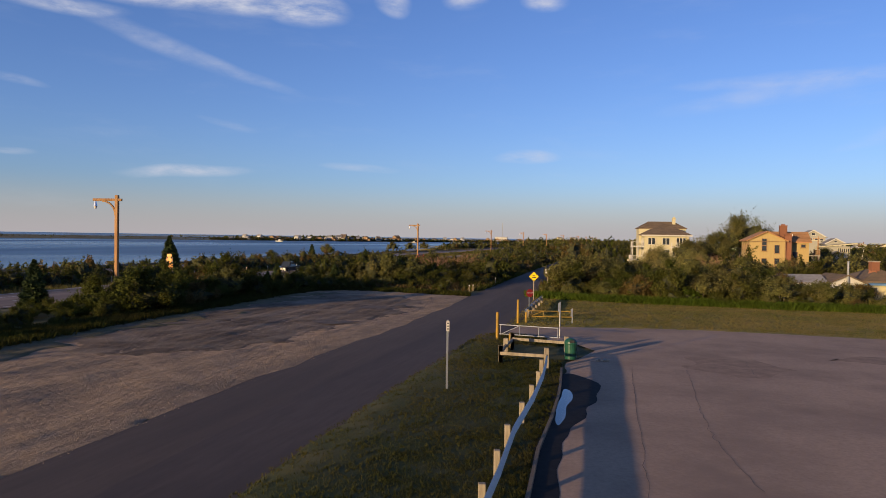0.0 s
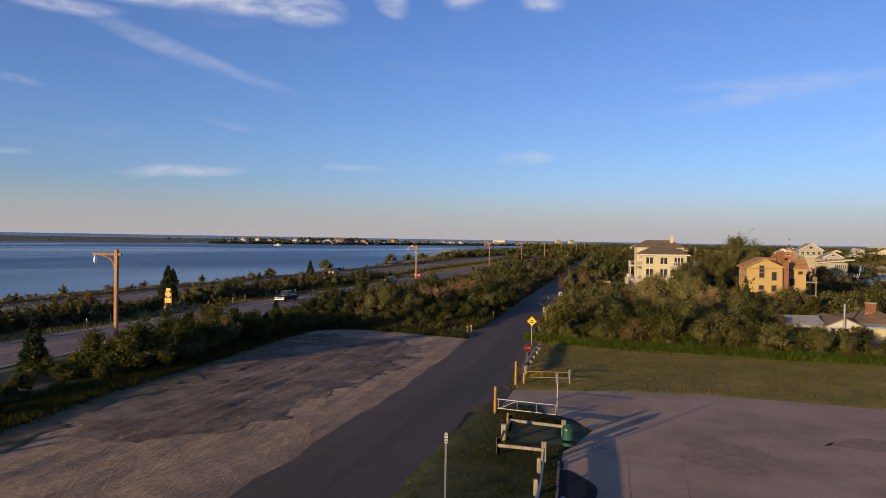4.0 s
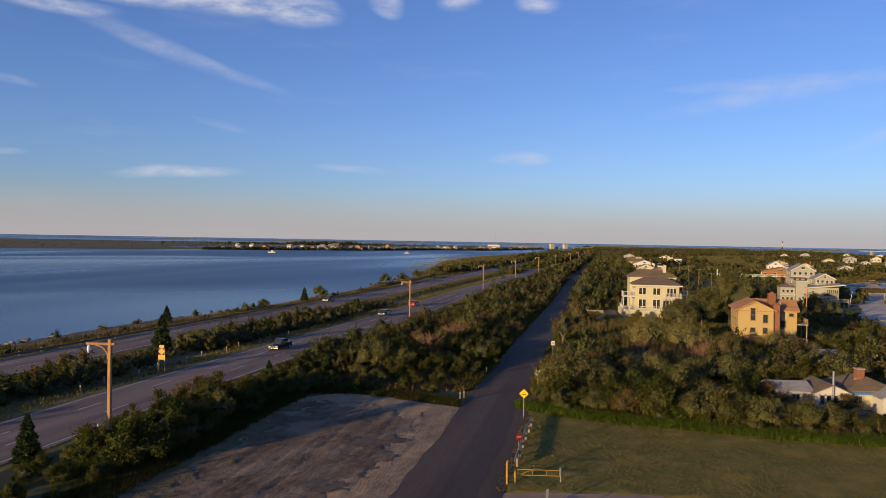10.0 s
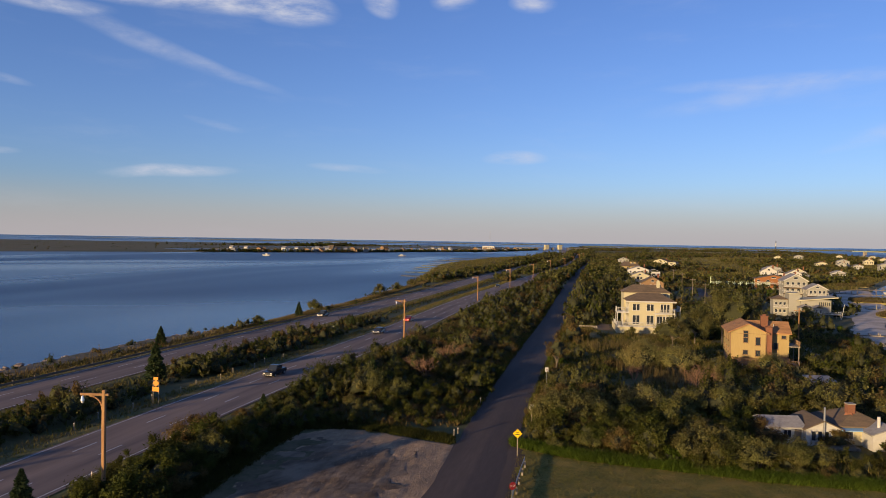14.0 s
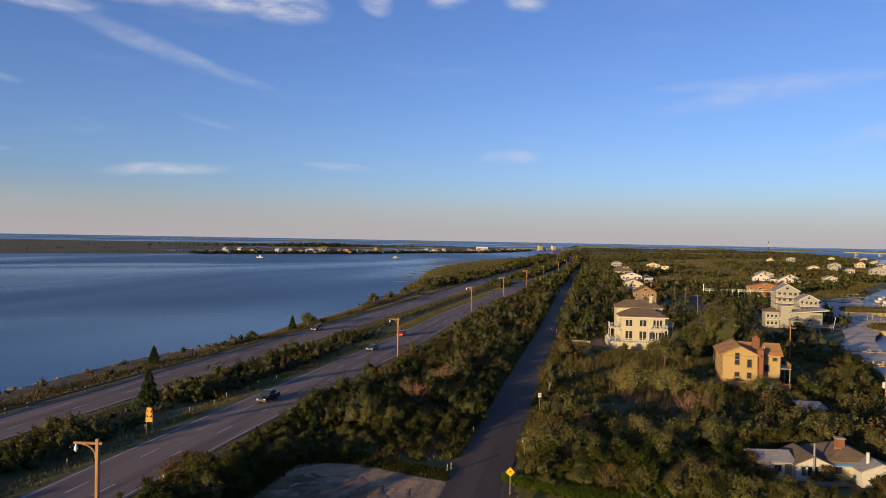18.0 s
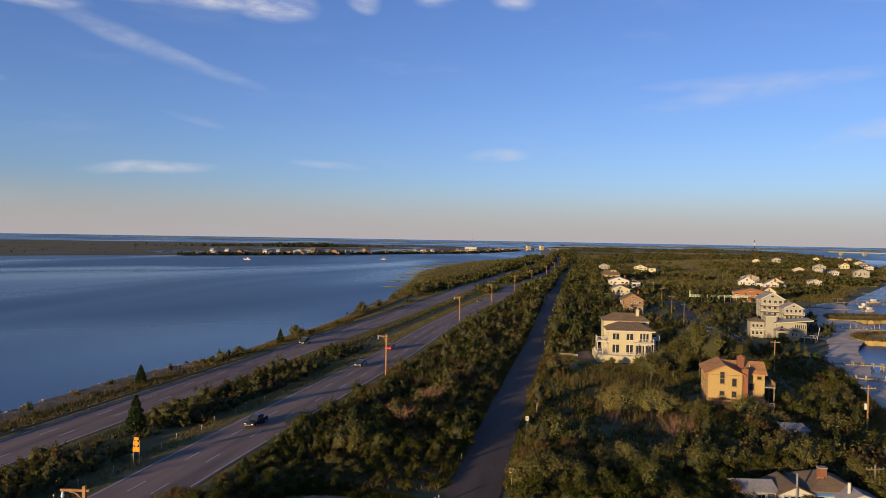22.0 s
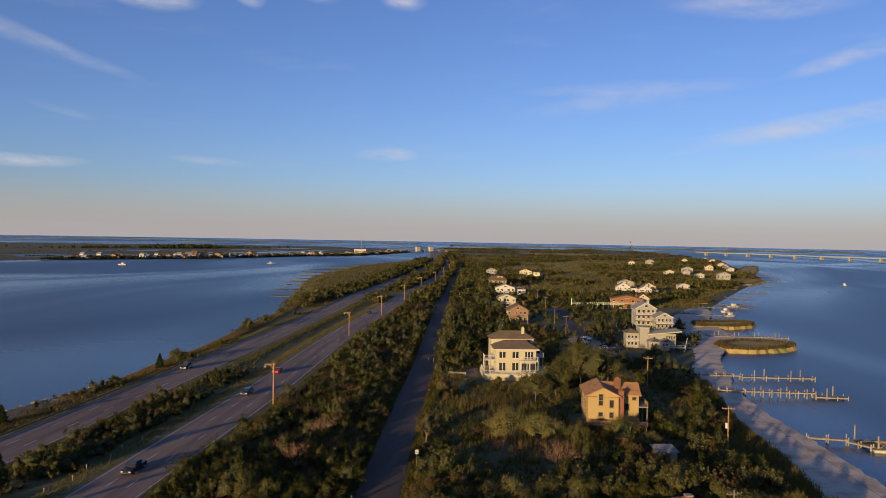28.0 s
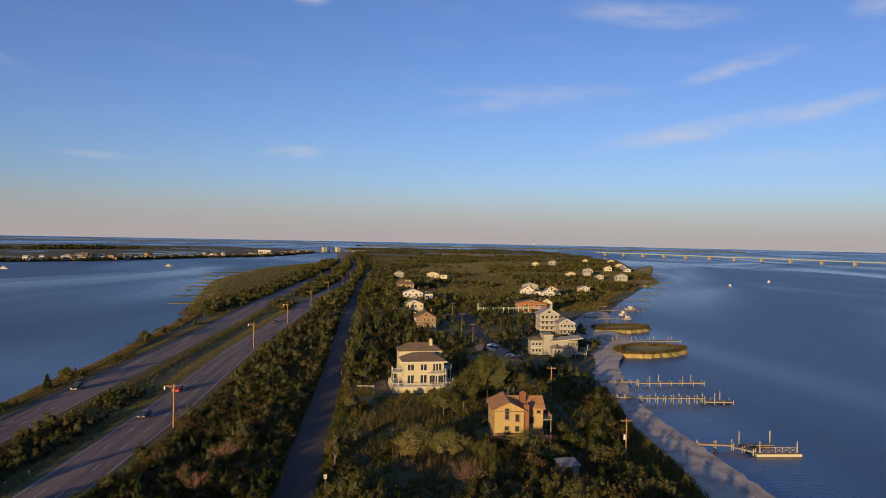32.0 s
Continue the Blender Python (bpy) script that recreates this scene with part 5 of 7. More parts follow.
def white_house():
    h = empty("house", (50.8, 184.6, 0), -9)
    h.scale = (0.87, 0.9, 1.1)
    tagged(h, "large cream house with white balconies and brown hip roof", "house")
    W = 17.2
    part("foundation", B((W / 2 + 0.6, 7.0, 0.75), (W + 3.2, 15.0, 1.5)), CREAM, h, "cream base wall under the deck")
    part("wall", B((3.0 + 5.4 + 0.9, 7.4, 4.55), (13.0, 10.4, 6.1)), CREAM, h)
    hip_roof(h, 2.6, 16.0, 2.0, 10.6, 7.55, 1.9, ROOF, 0.6, 4.0)
    # raised rear block
    part("wall", B((9.2, 13.4, 5.3), (14.2, 7.0, 7.8)), CREAM, h)
    hip_roof(h, 2.2, 16.2, 10.2, 16.8, 9.2, 1.9, ROOF, 0.5, 3.6)
    chimney(h, 13.0, 12.4, 8.8, 11.9, 0.95, 0.95, CREAM)
    # windows, storey by storey
    for x in (4.4, 5.5, 8.6, 9.7):
        window(h, x, 2.18, 6.1, 0.98, 1.6, "f", WHITE, 0)
    for x in (4.4, 5.5, 8.6, 9.7):
        window(h, x, 2.18, 3.05, 1.0, 2.2, "f", WHITE, 0)
    for i in range(5):
        window(h, 11.5 + i * 0.95, 2.18, 2.9, 0.78, 2.2, "f", WHITE, 0)
    for i in range(3):
        window(h, 12.6 + i * 0.95, 2.18, 5.95, 0.78, 2.0, "f", WHITE, 0)
    for y in (4, 7, 10):
        window(h, 2.78, y, 5.9, 1.0, 1.6, "l", WHITE, 0)
        window(h, 2.78, y, 2.9, 1.0, 2.0, "l", WHITE, 0)
    for x in (13.2, 14.6):
        window(h, x, 9.88, 8.6, 0.9, 0.8, "f", WHITE, 0)
    # decks with white rails
    part("deck", B((W / 2 + 0.6, 0.6, 1.56), (W + 3.4, 3.2, 0.12)), WHITE, h)
    railing(h, (-1.0, -0.9), (W + 2.2, -0.9), 1.62, 1.0)
    railing(h, (-1.0, -0.9), (-1.0, 9), 1.62, 1.0)
    railing(h, (W + 2.2, -0.9), (W + 2.2, 6), 1.62, 1.0)
    part("balcony", B((13.3, 1.0, 4.72), (6.0, 2.3, 0.22)), WHITE, h)
    railing(h, (10.4, -0.1), (16.2, -0.1), 4.82, 0.95)
    railing(h, (16.2, -0.1), (16.2, 2.0), 4.82, 0.95)
    part("balcony", B((1.0, 4.6, 4.72), (3.6, 4.6, 0.22)), WHITE, h)
    railing(h, (-0.7, 2.4), (2.7, 2.4), 4.82, 1.1)
    railing(h, (-0.7, 2.4), (-0.7, 6.8), 4.82, 1.1)
    for x, y in ((-0.6, 2.5), (-0.6, 6.7), (1.0, 2.5), (10.5, 0.0), (13.3, 0.0), (16.1, 0.0)):
        part("column", T((x, y, 1.6), (x, y, 4.7), 0.14, 0.12, 10), WHITE, h)
    # eastern side balconies
    part("balcony", B((17.6, 9.5, 5.0), (3.0, 6.0, 0.2)), WHITE, h)
    railing(h, (19.0, 6.6), (19.0, 12.4), 5.1, 1.0)
    for y in (6.7, 12.3):
        part("column", T((18.9, y, 1.6), (18.9, y, 5.0), 0.14, 0.12, 10), WHITE, h)
    part("fascia", B((9.3, 1.38, 7.5), (14.9, 0.12, 0.3)), WHITE, h)
    part("step", B((19.9, 2.5, 0.5), (1.6, 3.0, 1.0)), WHITE, h)


def low_house():
    h = empty("house", (41.0, 83.0, 0), -4)
    h.scale = (0.95, 0.95, 0.92)
    tagged(h, "low white cottage with grey shingle roofs and brick chimney", "house")
    TARP = M("blue_tarp", (0.16, 0.30, 0.46), (0.22, 0.38, 0.54), 3, 0.5, 0.2)
    # western wing: long shallow roof, ridge across the view
    part("wall", B((2.3, 2.4, 1.15), (4.6, 4.4, 2.3)), WHITE, h)
    gable_wall(h, 0, 4.6, 0.2, 4.6, 2.3, 0.8, WHITE, "x")
    gable_roof(h, 0, 4.6, 0.2, 4.6, 2.3, 0.8, ROOFG, "x", 0.35, 0.14)
    part("corner_board", B((0.03, 0.19, 1.15), (0.14, 0.08, 2.3)), WHITE, h)
    window(h, 2.7, 0.18, 1.4, 1.0, 1.0, "f", WHITE, 1)
    window(h, -0.02, 2.6, 1.4, 0.9, 1.0, "l", WHITE, 1)
    # middle wing: gable towards the lawn with a band of dark windows
    part("wall", B((6.9, 2.3, 1.15), (4.2, 5.2, 2.3)), WHITE, h)
    gable_wall(h, 4.8, 9.0, -0.3, 4.9, 2.3, 0.95, WHITE, "y")
    gable_roof(h, 4.8, 9.0, -0.3, 4.9, 2.3, 0.95, ROOF, "y", 0.4, 0.14)
    for x in (5.7, 6.5, 7.3):
        window(h, x, -0.32, 1.3, 0.62, 1.3, "f", WHITE, 0)
    window(h, 8.4, -0.32, 1.4, 0.5, 1.0, "f", WHITE, 0)
    part("door", B((4.0, 0.16, 1.0), (0.85, 0.08, 1.95)), BARK, h, "dark plank door")
    # eastern wing: hipped roof behind, white gabled porch in front
    part("wall", B((12.2, 3.6, 1.2), (6.0, 6.4, 2.4)), CREAM, h)
    hip_roof(h, 9.2, 15.2, 0.4, 6.8, 2.4, 1.7, ROOF, 0.4, 2.6)
    part("wall", B((14.3, -0.6, 1.1), (4.6, 3.2, 2.2)), WHITE, h)
    gable_wall(h, 12.0, 16.6, -2.2, 1.0, 2.2, 0.9, WHITE, "y")
    gable_roof(h, 12.0, 16.6, -2.2, 1.0, 2.2, 0.9, ROOFG, "y", 0.4, 0.14)
    window(h, 14.2, -2.22, 1.3, 1.3, 0.9, "f", WHITE, 1)
    part("awning", B((10.6, -0.1, 2.25), (3.0, 1.2, 0.08), Matrix.Rotation(radians(10), 4, "X")), TARP, h, "sun-bleached blue awning")
    window(h, 10.4, 0.38, 1.3, 1.1, 1.0, "f", WHITE, 1)
    ch = part("chimney", T((11.5, 2.4, 2.9), (11.5, 2.4, 3.9), 0.95, 0.55, 4), BRICK, h, "tapered brick chimney")
    part("stack", B((11.5, 2.4, 4.4), (0.95, 0.8, 1.2)), BRICK, ch)
    part("cap", B((11.5, 2.4, 5.05), (1.1, 0.95, 0.14)), CONC, ch)
    part("flue_pipe", T((6.9, -0.55, 0.2), (6.9, -0.55, 5.1), 0.13, 0.13, 10), STEEL, h, "rusty white flue pipe")
    part("vent_pipe", T((13.3, -1.0, 2.7), (13.3, -1.0, 4.2), 0.2, 0.2, 10), WHITE, h, "stout white vent pipe")
    part("porch", B((8.4, -1.4, 0.2), (4.2, 2.0, 0.3)), WOOD, h)


def beach_house():
    h = empty("house", (120.7, 229.8, 0), -16)
    h.scale = (0.8, 0.8, 0.86)
    tagged(h, "pale modern beach house with flat slanted roof on decks", "house")
    part("wall", B((9.0, 6.0, 4.2), (11.5, 9.0, 5.4)), GREYW, h)
    bm = B((9.6, 5.6, 7.3), (15.0, 11.0, 0.4), Matrix.Rotation(radians(-6), 4, "Y"))
    part("roof", bm, CREAM, h, "broad slanted pale roof slab")
    part("wall", B((1.2, 7.0, 4.6), (4.2, 8.0, 8.6)), GREYW, h)
    part("roof", B((1.2, 7.0, 9.0), (4.8, 8.6, 0.3)), CREAM, h)
    part("wall", B((-3.8, 8.5, 3.3), (5.6, 7.0, 6.4)), GREYW, h)
    hip_roof(h, -6.6, -1.0, 5.0, 12.0, 6.4, 1.5, ROOF, 0.5)
    part("wall", B((6.5, -0.6, 2.2), (9.0, 4.6, 3.6)), GREYW, h)
    gable_roof(h, 2.0, 6.4, -3.0, 1.8, 4.0, 1.0, ROOFG, "y", 0.3, 0.15)
    gable_roof(h, 7.2, 11.2, -3.0, 1.8, 4.0, 1.0, ROOFG, "y", 0.3, 0.15)
    part("deck", B((12.5, -1.5, 1.9), (9.0, 6.0, 0.25)), WOOD, h)
    for x in (8.5, 12.5, 16.8):
        for y in (-4.3, 1.3):
            part("deck_post", B((x, y, 0.9), (0.22, 0.22, 1.9)), WOOD, h)
    railing(h, (8.2, -4.4), (16.9, -4.4), 2.0, 0.95, 0.5)
    part("gutter_pole", T((17.5, -3.0, 0.1), (18.4, -3.4, 6.0), 0.12, 0.1, 8), WHITE, h, "tall white leaning pole")
    for i in range(6):
        window(h, 10.4 + i * 0.75, 1.46, 5.4, 0.5, 1.5, "f", CREAM, 0)
    window(h, 5.2, 1.46, 5.0, 0.9, 0.9, "f", CREAM, 0)
    for x in (3.4, 5.0, 8.4, 9.8):
        window(h, x, -2.94, 2.8, 0.8, 1.2, "f", WHITE, 0)
    for z in (2.0, 4.8):
        for x in (-5.4, -3.8, -2.2):
            window(h, x, 4.95, z, 1.0, 1.2, "f", WHITE, 0)
    part("balcony", B((-3.8, 4.0, 3.5), (5.8, 2.2, 0.2)), WHITE, h)
    railing(h, (-6.7, 2.95), (-0.9, 2.95), 3.6, 0.95, 0.5)


def gabled_house(x, y, rz, w, d, hh, rise, wall, roof, label, floors=2, deck=True, twin=False, base=0.6):
    """A storeyed house with a gabled roof, windows on three faces, porch and chimney."""
    h = empty("house", (x, y, 0), rz)
    tagged(h, label, "house")
    part("foundation", B((0, 0, base / 2), (w + 0.2, d + 0.2, base)), CONC, h)
    part("wall", B((0, 0, base + hh / 2), (w, d, hh)), wall, h)
    gable_wall(h, -w / 2, w / 2, -d / 2, d / 2, base + hh, rise, wall, "y")
    gable_roof(h, -w / 2, w / 2, -d / 2, d / 2, base + hh, rise, roof, "y", 0.5, 0.2)
    fh = hh / floors
    for f in range(floors):
        z = base + fh * (f + 0.55)
        for i in range(4):
            window(h, -w / 2 + w * (i + 0.5 + 0.22 * math.sin(x + 2 * i)) / 4, -d / 2 - 0.02, z, w / 11 + 0.25 * math.sin(y + i), fh * (0.42 + 0.1 * math.sin(x * 3 + i)), "f", WHITE, 0)
        for i in range(2):
            window(h, -w / 2 - 0.02, -d / 2 + d * (i + 0.5) / 2, z, 1.0, fh * 0.45, "l", WHITE, 0)
    window(h, 0, -d / 2 - 0.02, base + hh + rise * 0.35, w / 8, rise * 0.35, "f", WHITE, 0)
    if deck:
        z = base + fh - 0.1
        part("balcony", B((0, -d / 2 - 1.1, z), (w * 0.9, 2.2, 0.2)), WHITE if wall is not BROWNW else WOOD, h)
        railing(h, (-w * 0.45, -d / 2 - 2.1), (w * 0.45, -d / 2 - 2.1), z + 0.1, 0.95, 0.5, WHITE if wall is not BROWNW else WOOD)
        for sx in (-1, 1):
            part("deck_post", B((sx * w * 0.43, -d / 2 - 2.0, z / 2), (0.18, 0.18, z)), WOOD, h)
    if twin:
        part("wall", B((w * 0.75, d * 0.15, base + hh * 0.4), (w * 0.6, d * 0.7, hh * 0.8)), wall, h)
        gable_roof(h, w * 0.45, w * 1.05, -d * 0.2, d * 0.5, base + hh * 0.8, rise * 0.7, roof, "y", 0.4, 0.18)
        window(h, w * 0.75, -d * 0.2 - 0.02, base + hh * 0.5, w / 6, fh * 0.5, "f", WHITE, 0)
    chimney(h, w * 0.3, d * 0.1, base + hh, base + hh + rise + 0.9, 0.8, 0.7, BRICK)
    return h


def part_wing(x, y, rz, w, d, hh, wall, label):
    """A low outbuilding with a flat pitched roof."""
    h = empty("house", (x, y, 0), rz)
    tagged(h, label, "house")
    part("wall", B((0, 0, hh / 2), (w, d, hh)), wall, h)
    gable_roof(h, -w / 2, w / 2, -d / 2, d / 2, hh, 0.7, ROOFG, "x", 0.3, 0.15)
    for u in (-0.25, 0.25):
        window(h, w * u, -d / 2 - 0.02, hh * 0.55, 1.1, 1.1, "f", WHITE, 0)


def hip_house(x, y, rz, w, d, hh, rise, wall, roof, label):
    h = empty("house", (x, y, 0), rz)
    tagged(h, label, "house")
    part("wall", B((0, 0, hh / 2), (w, d, hh)), wall, h)
    hip_roof(h, -w / 2, w / 2, -d / 2, d / 2, hh, rise, roof, 0.8, w * 0.22)
    for z in (1.6, 4.1):
        for i in range(4):
            window(h, -w / 2 + w * (i + 0.5) / 4, -d / 2 - 0.02, z, 1.3, 1.3, "f", WHITE, 0)
    part("dormer", B((w * 0.15, -1.0, hh + rise * 0.72), (4.4, 3.2, 1.8)), wall, h)
    gable_roof(h, w * 0.15 - 2.3, w * 0.15 + 2.3, -2.7, 0.8, hh + rise * 0.95, 1.0, roof, "y", 0.3, 0.15)
    window(h, w * 0.15, -2.64, hh + rise * 0.72, 1.6, 0.9, "f", WHITE, 0)


def tall_gabled(x, y, rz, w, d, hh, rise, label):
    """A narrow beach house on posts: open ground storey, balconies on each floor, gable to the front."""
    h = empty("house", (x, y, 0), rz)
    tagged(h, label, "house")
    base = 2.0
    for sx in (-0.45, 0, 0.45):
        for sy in (-0.45, 0.45):
            part("stilt", B((w * sx, d * sy, base / 2), (0.3, 0.3, base)), WOOD, h)
    part("wall", B((0, 0, base + hh / 2 - 1), (w, d, hh - 2)), GREYW, h)
    z1 = base + hh - 2
    gable_wall(h, -w / 2, w / 2, -d / 2, d / 2, z1, rise, GREYW, "y")
    gable_roof(h, -w / 2, w / 2, -d / 2, d / 2, z1, rise, ROOFG, "y", 0.6, 0.2)
    for sx in (-1, 1):
        a = math.atan2(rise, w / 2)
        part("fascia", B((sx * (w / 4 + 0.12), -d / 2 - 0.62, z1 + rise / 2 + 0.02), (math.hypot(w / 2, rise) + 0.3, 0.08, 0.34), Matrix.Rotation(sx * a, 4, "Y")), WHITE, h)
    floors = 3 if hh > 8 else 2
    fh = (hh - 2) / floors
    for f in range(floors):
        z = base + fh * (f + 0.52)
        for u in (-0.34, -0.12, 0.12, 0.34):
            window(h, w * u, -d / 2 - 0.02, z, w * 0.13, fh * 0.55, "f", WHITE, 0)
        for u in (-0.25, 0.25):
            window(h, -w / 2 - 0.02, d * u, z, 1.1, fh * 0.5, "l", WHITE, 0)
        if f < floors - 1:
            part("balcony", B((0, -d / 2 - 0.9, base + fh * (f + 1)), (w + 0.4, 1.8, 0.2)), WHITE, h)
            railing(h, (-w / 2, -d / 2 - 1.75), (w / 2, -d / 2 - 1.75), base + fh * (f + 1) + 0.1, 0.95, 0.5)
            part("skirt_roof", B((0, -d / 2 - 0.5, base + fh * (f + 1) - 0.35), (w + 0.6, 1.3, 0.16), Matrix.Rotation(radians(18), 4, "X")), ROOF, h)
    window(h, 0, -d / 2 - 0.02, z1 + rise * 0.42, w * 0.16, rise * 0.36, "f", WHITE, 0)


yellow_house()
white_house()
low_house()
beach_house()
gabled_house(99.5, 312, -12, 9.5, 8, 5.6, 2.6, BROWNW, ROOF, "weathered brown wooden house with deck and gable window", twin=False)
gabled_house(113.5, 377, -14, 10, 9, 5.6, 2.0, CREAM, ROOFG, "pale two-storey house with grey gable roof", twin=False)
part_wing(106, 379, -14, 8, 5, 2.6, CREAM, "low cream wing beside the pale house")
gabled_house(135, 452, -14, 13, 9, 5.8, 2.2, WHITE, ROOFG, "white two-storey house with wide balcony", twin=True)
hip_house(157, 548, -14, 14, 11, 5.2, 3.6, TAN, ROOF, "tan house under a broad brown hip roof")
gabled_house(190, 686, -14, 10, 9, 6.4, 2.0, GREYW, ROOFG, "grey house with white trim behind trees")
gabled_house(233, 700, -40, 14, 10, 5.0, 2.2, CREAM, ROOF, "pale cream house in the open meadow", twin=True)
tall_gabled(150.5, 287, -16, 8.8, 10, 9.4, 2.6, "tall grey gabled beach house with stacked balconies")
tall_gabled(152.5, 274, -16, 7.0, 8, 6.8, 1.9, "grey gabled beach house beside its taller neighbour")
gabled_house(186, 376, -22, 18, 9, 5.0, 2.0, ORANGEW, ROOF, "long cedar-orange house under a dark brown roof")
gabled_house(197.5, 379, -22, 7, 9, 5.2, 2.4, CREAM, ROOF, "cream gabled end house beside the cedar house")
gabled_house(229, 470, -20, 10, 8, 5.4, 3.0, WHITE, ROOFG, "white shore house with several gables", twin=True)
gabled_house(241, 460, -20, 9, 8, 4.4, 2.4, WHITE, ROOFG, "white shore house with a broad gable", twin=True)
for i, (x, y) in enumerate(FAR_HOUSES):
    k = (i * 7) % 5
    gabled_house(x, y, -15 - 3 * k, 8.5 + 2 * (k % 3), 8 + 0.5 * k, 3.2 + 1.2 * (k % 3), 1.6 + 0.3 * k, (WHITE, CREAM, GREYW, GREYW, CREAM)[k], (ROOFG, ROOF, ROOFG, ROOFG, ROOF)[k],
                 ("white house among far trees", "cream house among far trees", "pale grey shore house with grey roof", "grey house near the far shore", "cream house with brown roof")[k], deck=i < 6, floors=1 + (k % 2))

# ---- street furniture ----


def lamp_post(h=9.6):
    p = empty("street_lamp")
    tagged(p, "tall wooden street lamp with a bracketed arm and hanging lamp", "street lamp", "parkway lamps")
    part("pole", B((0, 0, h / 2 - 0.3), (0.31, 0.31, h + 0.6), None, 0.04), POLE, p)
    part("arm", B((-0.87, 0, h - 0.42), (2.66, 0.20, 0.22), None, 0.02), POLE, p)
    bm = bmesh.new()
    prev = None
    for i in range(8):
        a = math.pi / 2 * i / 7
        q = Vector((-0.15 - 1.15 * (1 - math.cos(a)), 0, h - 1.75 + 1.2 * math.sin(a)))
        if prev:
            d = q - prev
            box(bm, (prev + q) / 2, (0.16, 0.12, d.length + 0.05), d.to_track_quat("Z", "Y").to_matrix().to_4x4())
        prev = q
    part("brace", bm, POLE, p)
    lm = part("lantern", T((-1.98, 0, h - 1.0), (-1.98, 0, h - 0.55), 0.17, 0.07, 12), CHROME, p, "hanging metal and glass lamp")
    part("globe", T((-1.98, 0, h - 1.22), (-1.98, 0, h - 0.96), 0.09, 0.16, 12), SIGNW, lm)
    part("hanger", T((-1.98, 0, h - 0.6), (-1.98, 0, h - 0.4), 0.03, 0.03, 6), CHROME, lm)
    return p


proto = lamp_post()
proto.location, proto.rotation_euler = (-29.0, 62.3, 0.5), (0, 0, radians(-4))
LAMPS = [(-5.8, 161.6, 0.4), (18.4, 268, 0.5), (39.0, 340, 0.6), (62, 420, 0.6), (86, 500, 0.6), (112, 580, 0.6), (136, 665, 0.6), (160, 750, 0.6), (184, 840, 0.6)]
for x, y, z in LAMPS:
    copy_thing(proto, pose(x, y, z, 0, 0, -14))


def post_sign(name, label, cat, x, y, h, boards, post=None, rz=0, n_post=1):
    """A sign on a post: boards are (shape, width, centre height, material, part name)."""
    s = empty(name, (x, y, 0), rz)
    tagged(s, label, cat)
    for i in range(n_post):
        px = 0 if n_post == 1 else (-0.45 + 0.9 * i)
        part("post", B((px, 0.05, h / 2 - 0.2), (0.08, 0.06, h + 0.4)), post or STEEL, s)
    for shape, w, z, mat, nm in boards:
        if shape == "diamond":
            m = Matrix.Rotation(radians(45), 4, "Y")
            b = part(nm, B((0, -0.02, z), (w, 0.03, w), m), mat, s)
            bm = bmesh.new()
            for a in (0, 1, 2, 3):
                r = Matrix.Rotation(radians(45 + 90 * a), 4, "Y")
                box(bm, Vector((0, -0.038, z)) + r @ Vector((0, 0, w * 0.44)), (w * 0.84, 0.004, 0.02), r)
            part("border", bm, BLACK, b)
        elif shape == "octagon":
            m = Matrix.Translation((0, -0.02, z)) @ Matrix.Rotation(radians(90), 4, "X") @ Matrix.Rotation(radians(22.5), 4, "Z")
            bm = bmesh.new()
            bmesh.ops.create_cone(bm, cap_ends=True, segments=8, radius1=w / 2, radius2=w / 2, depth=0.03, matrix=m)
            b = part(nm, bm, mat, s)
        else:
            b = part(nm, B((0, -0.02, z), (w, 0.03, shape)), mat, s)
        if nm == "dead_end_panel":
            for zz, ww in ((0.09, 0.30), (-0.10, 0.46)):
                part("lettering", B((0, -0.04, z + zz), (ww, 0.004, 0.09)), BLACK, b)
        if nm == "text_panel":
            for k in range(3):
                part("lettering", B((0, -0.04, z + 0.12 - 0.12 * k), (w * 0.7, 0.004, 0.05)), BLACK, b)
    return s


def text_on(parent, body, size, at, mat, name="lettering"):
    cu = bpy.data.curves.new(name, "FONT")
    cu.body, cu.size, cu.align_x, cu.align_y, cu.extrude = body, size, "CENTER", "CENTER", 0.002
    ob = new(name, cu)
    dg = bpy.context.evaluated_depsgraph_get()
    me = bpy.data.meshes.new_from_object(ob.evaluated_get(dg))
    bpy.data.objects.remove(ob)
    me.materials.append(mat)
    o = new(name, me)
    o.location, o.rotation_euler = at, (radians(90), 0, 0)
    o.parent = parent
    return o


post_sign("warning_sign", "yellow diamond warning sign on a wooden post", "road sign", 10.0, 76.6, 2.75, [("diamond", 0.76, 2.65, SIGNY, "dead_end_panel")], WOOD, -4)
stop = post_sign("stop_sign", "faded red octagonal stop sign on a steel post", "road sign", 7.75, 62.0, 2.3, [("octagon", 0.75, 1.95, SIGNR, "stop_panel")], None, 28)
text_on(stop.children[-1], "STOP", 0.24, (0, -0.04, 1.95), SIGNW)
post_sign("small_sign", "narrow pale sign on a thin steel post", "road sign", 0.26, 29.9, 3.2, [(0.42, 0.13, 2.95, SIGNW, "text_panel")], None, 8)
post_sign("road_sign", "white rectangular sign above the shrubs", "road sign", 13.3, 88.6, 3.0, [(0.62, 0.6, 2.75, SIGNW, "text_panel")], WOOD, -10)
post_sign("speed_sign", "white rectangular road sign on a steel post", "road sign", 19.6, 114.8, 3.0, [(0.7, 0.52, 2.75, SIGNW, "text_panel")], None, -10)
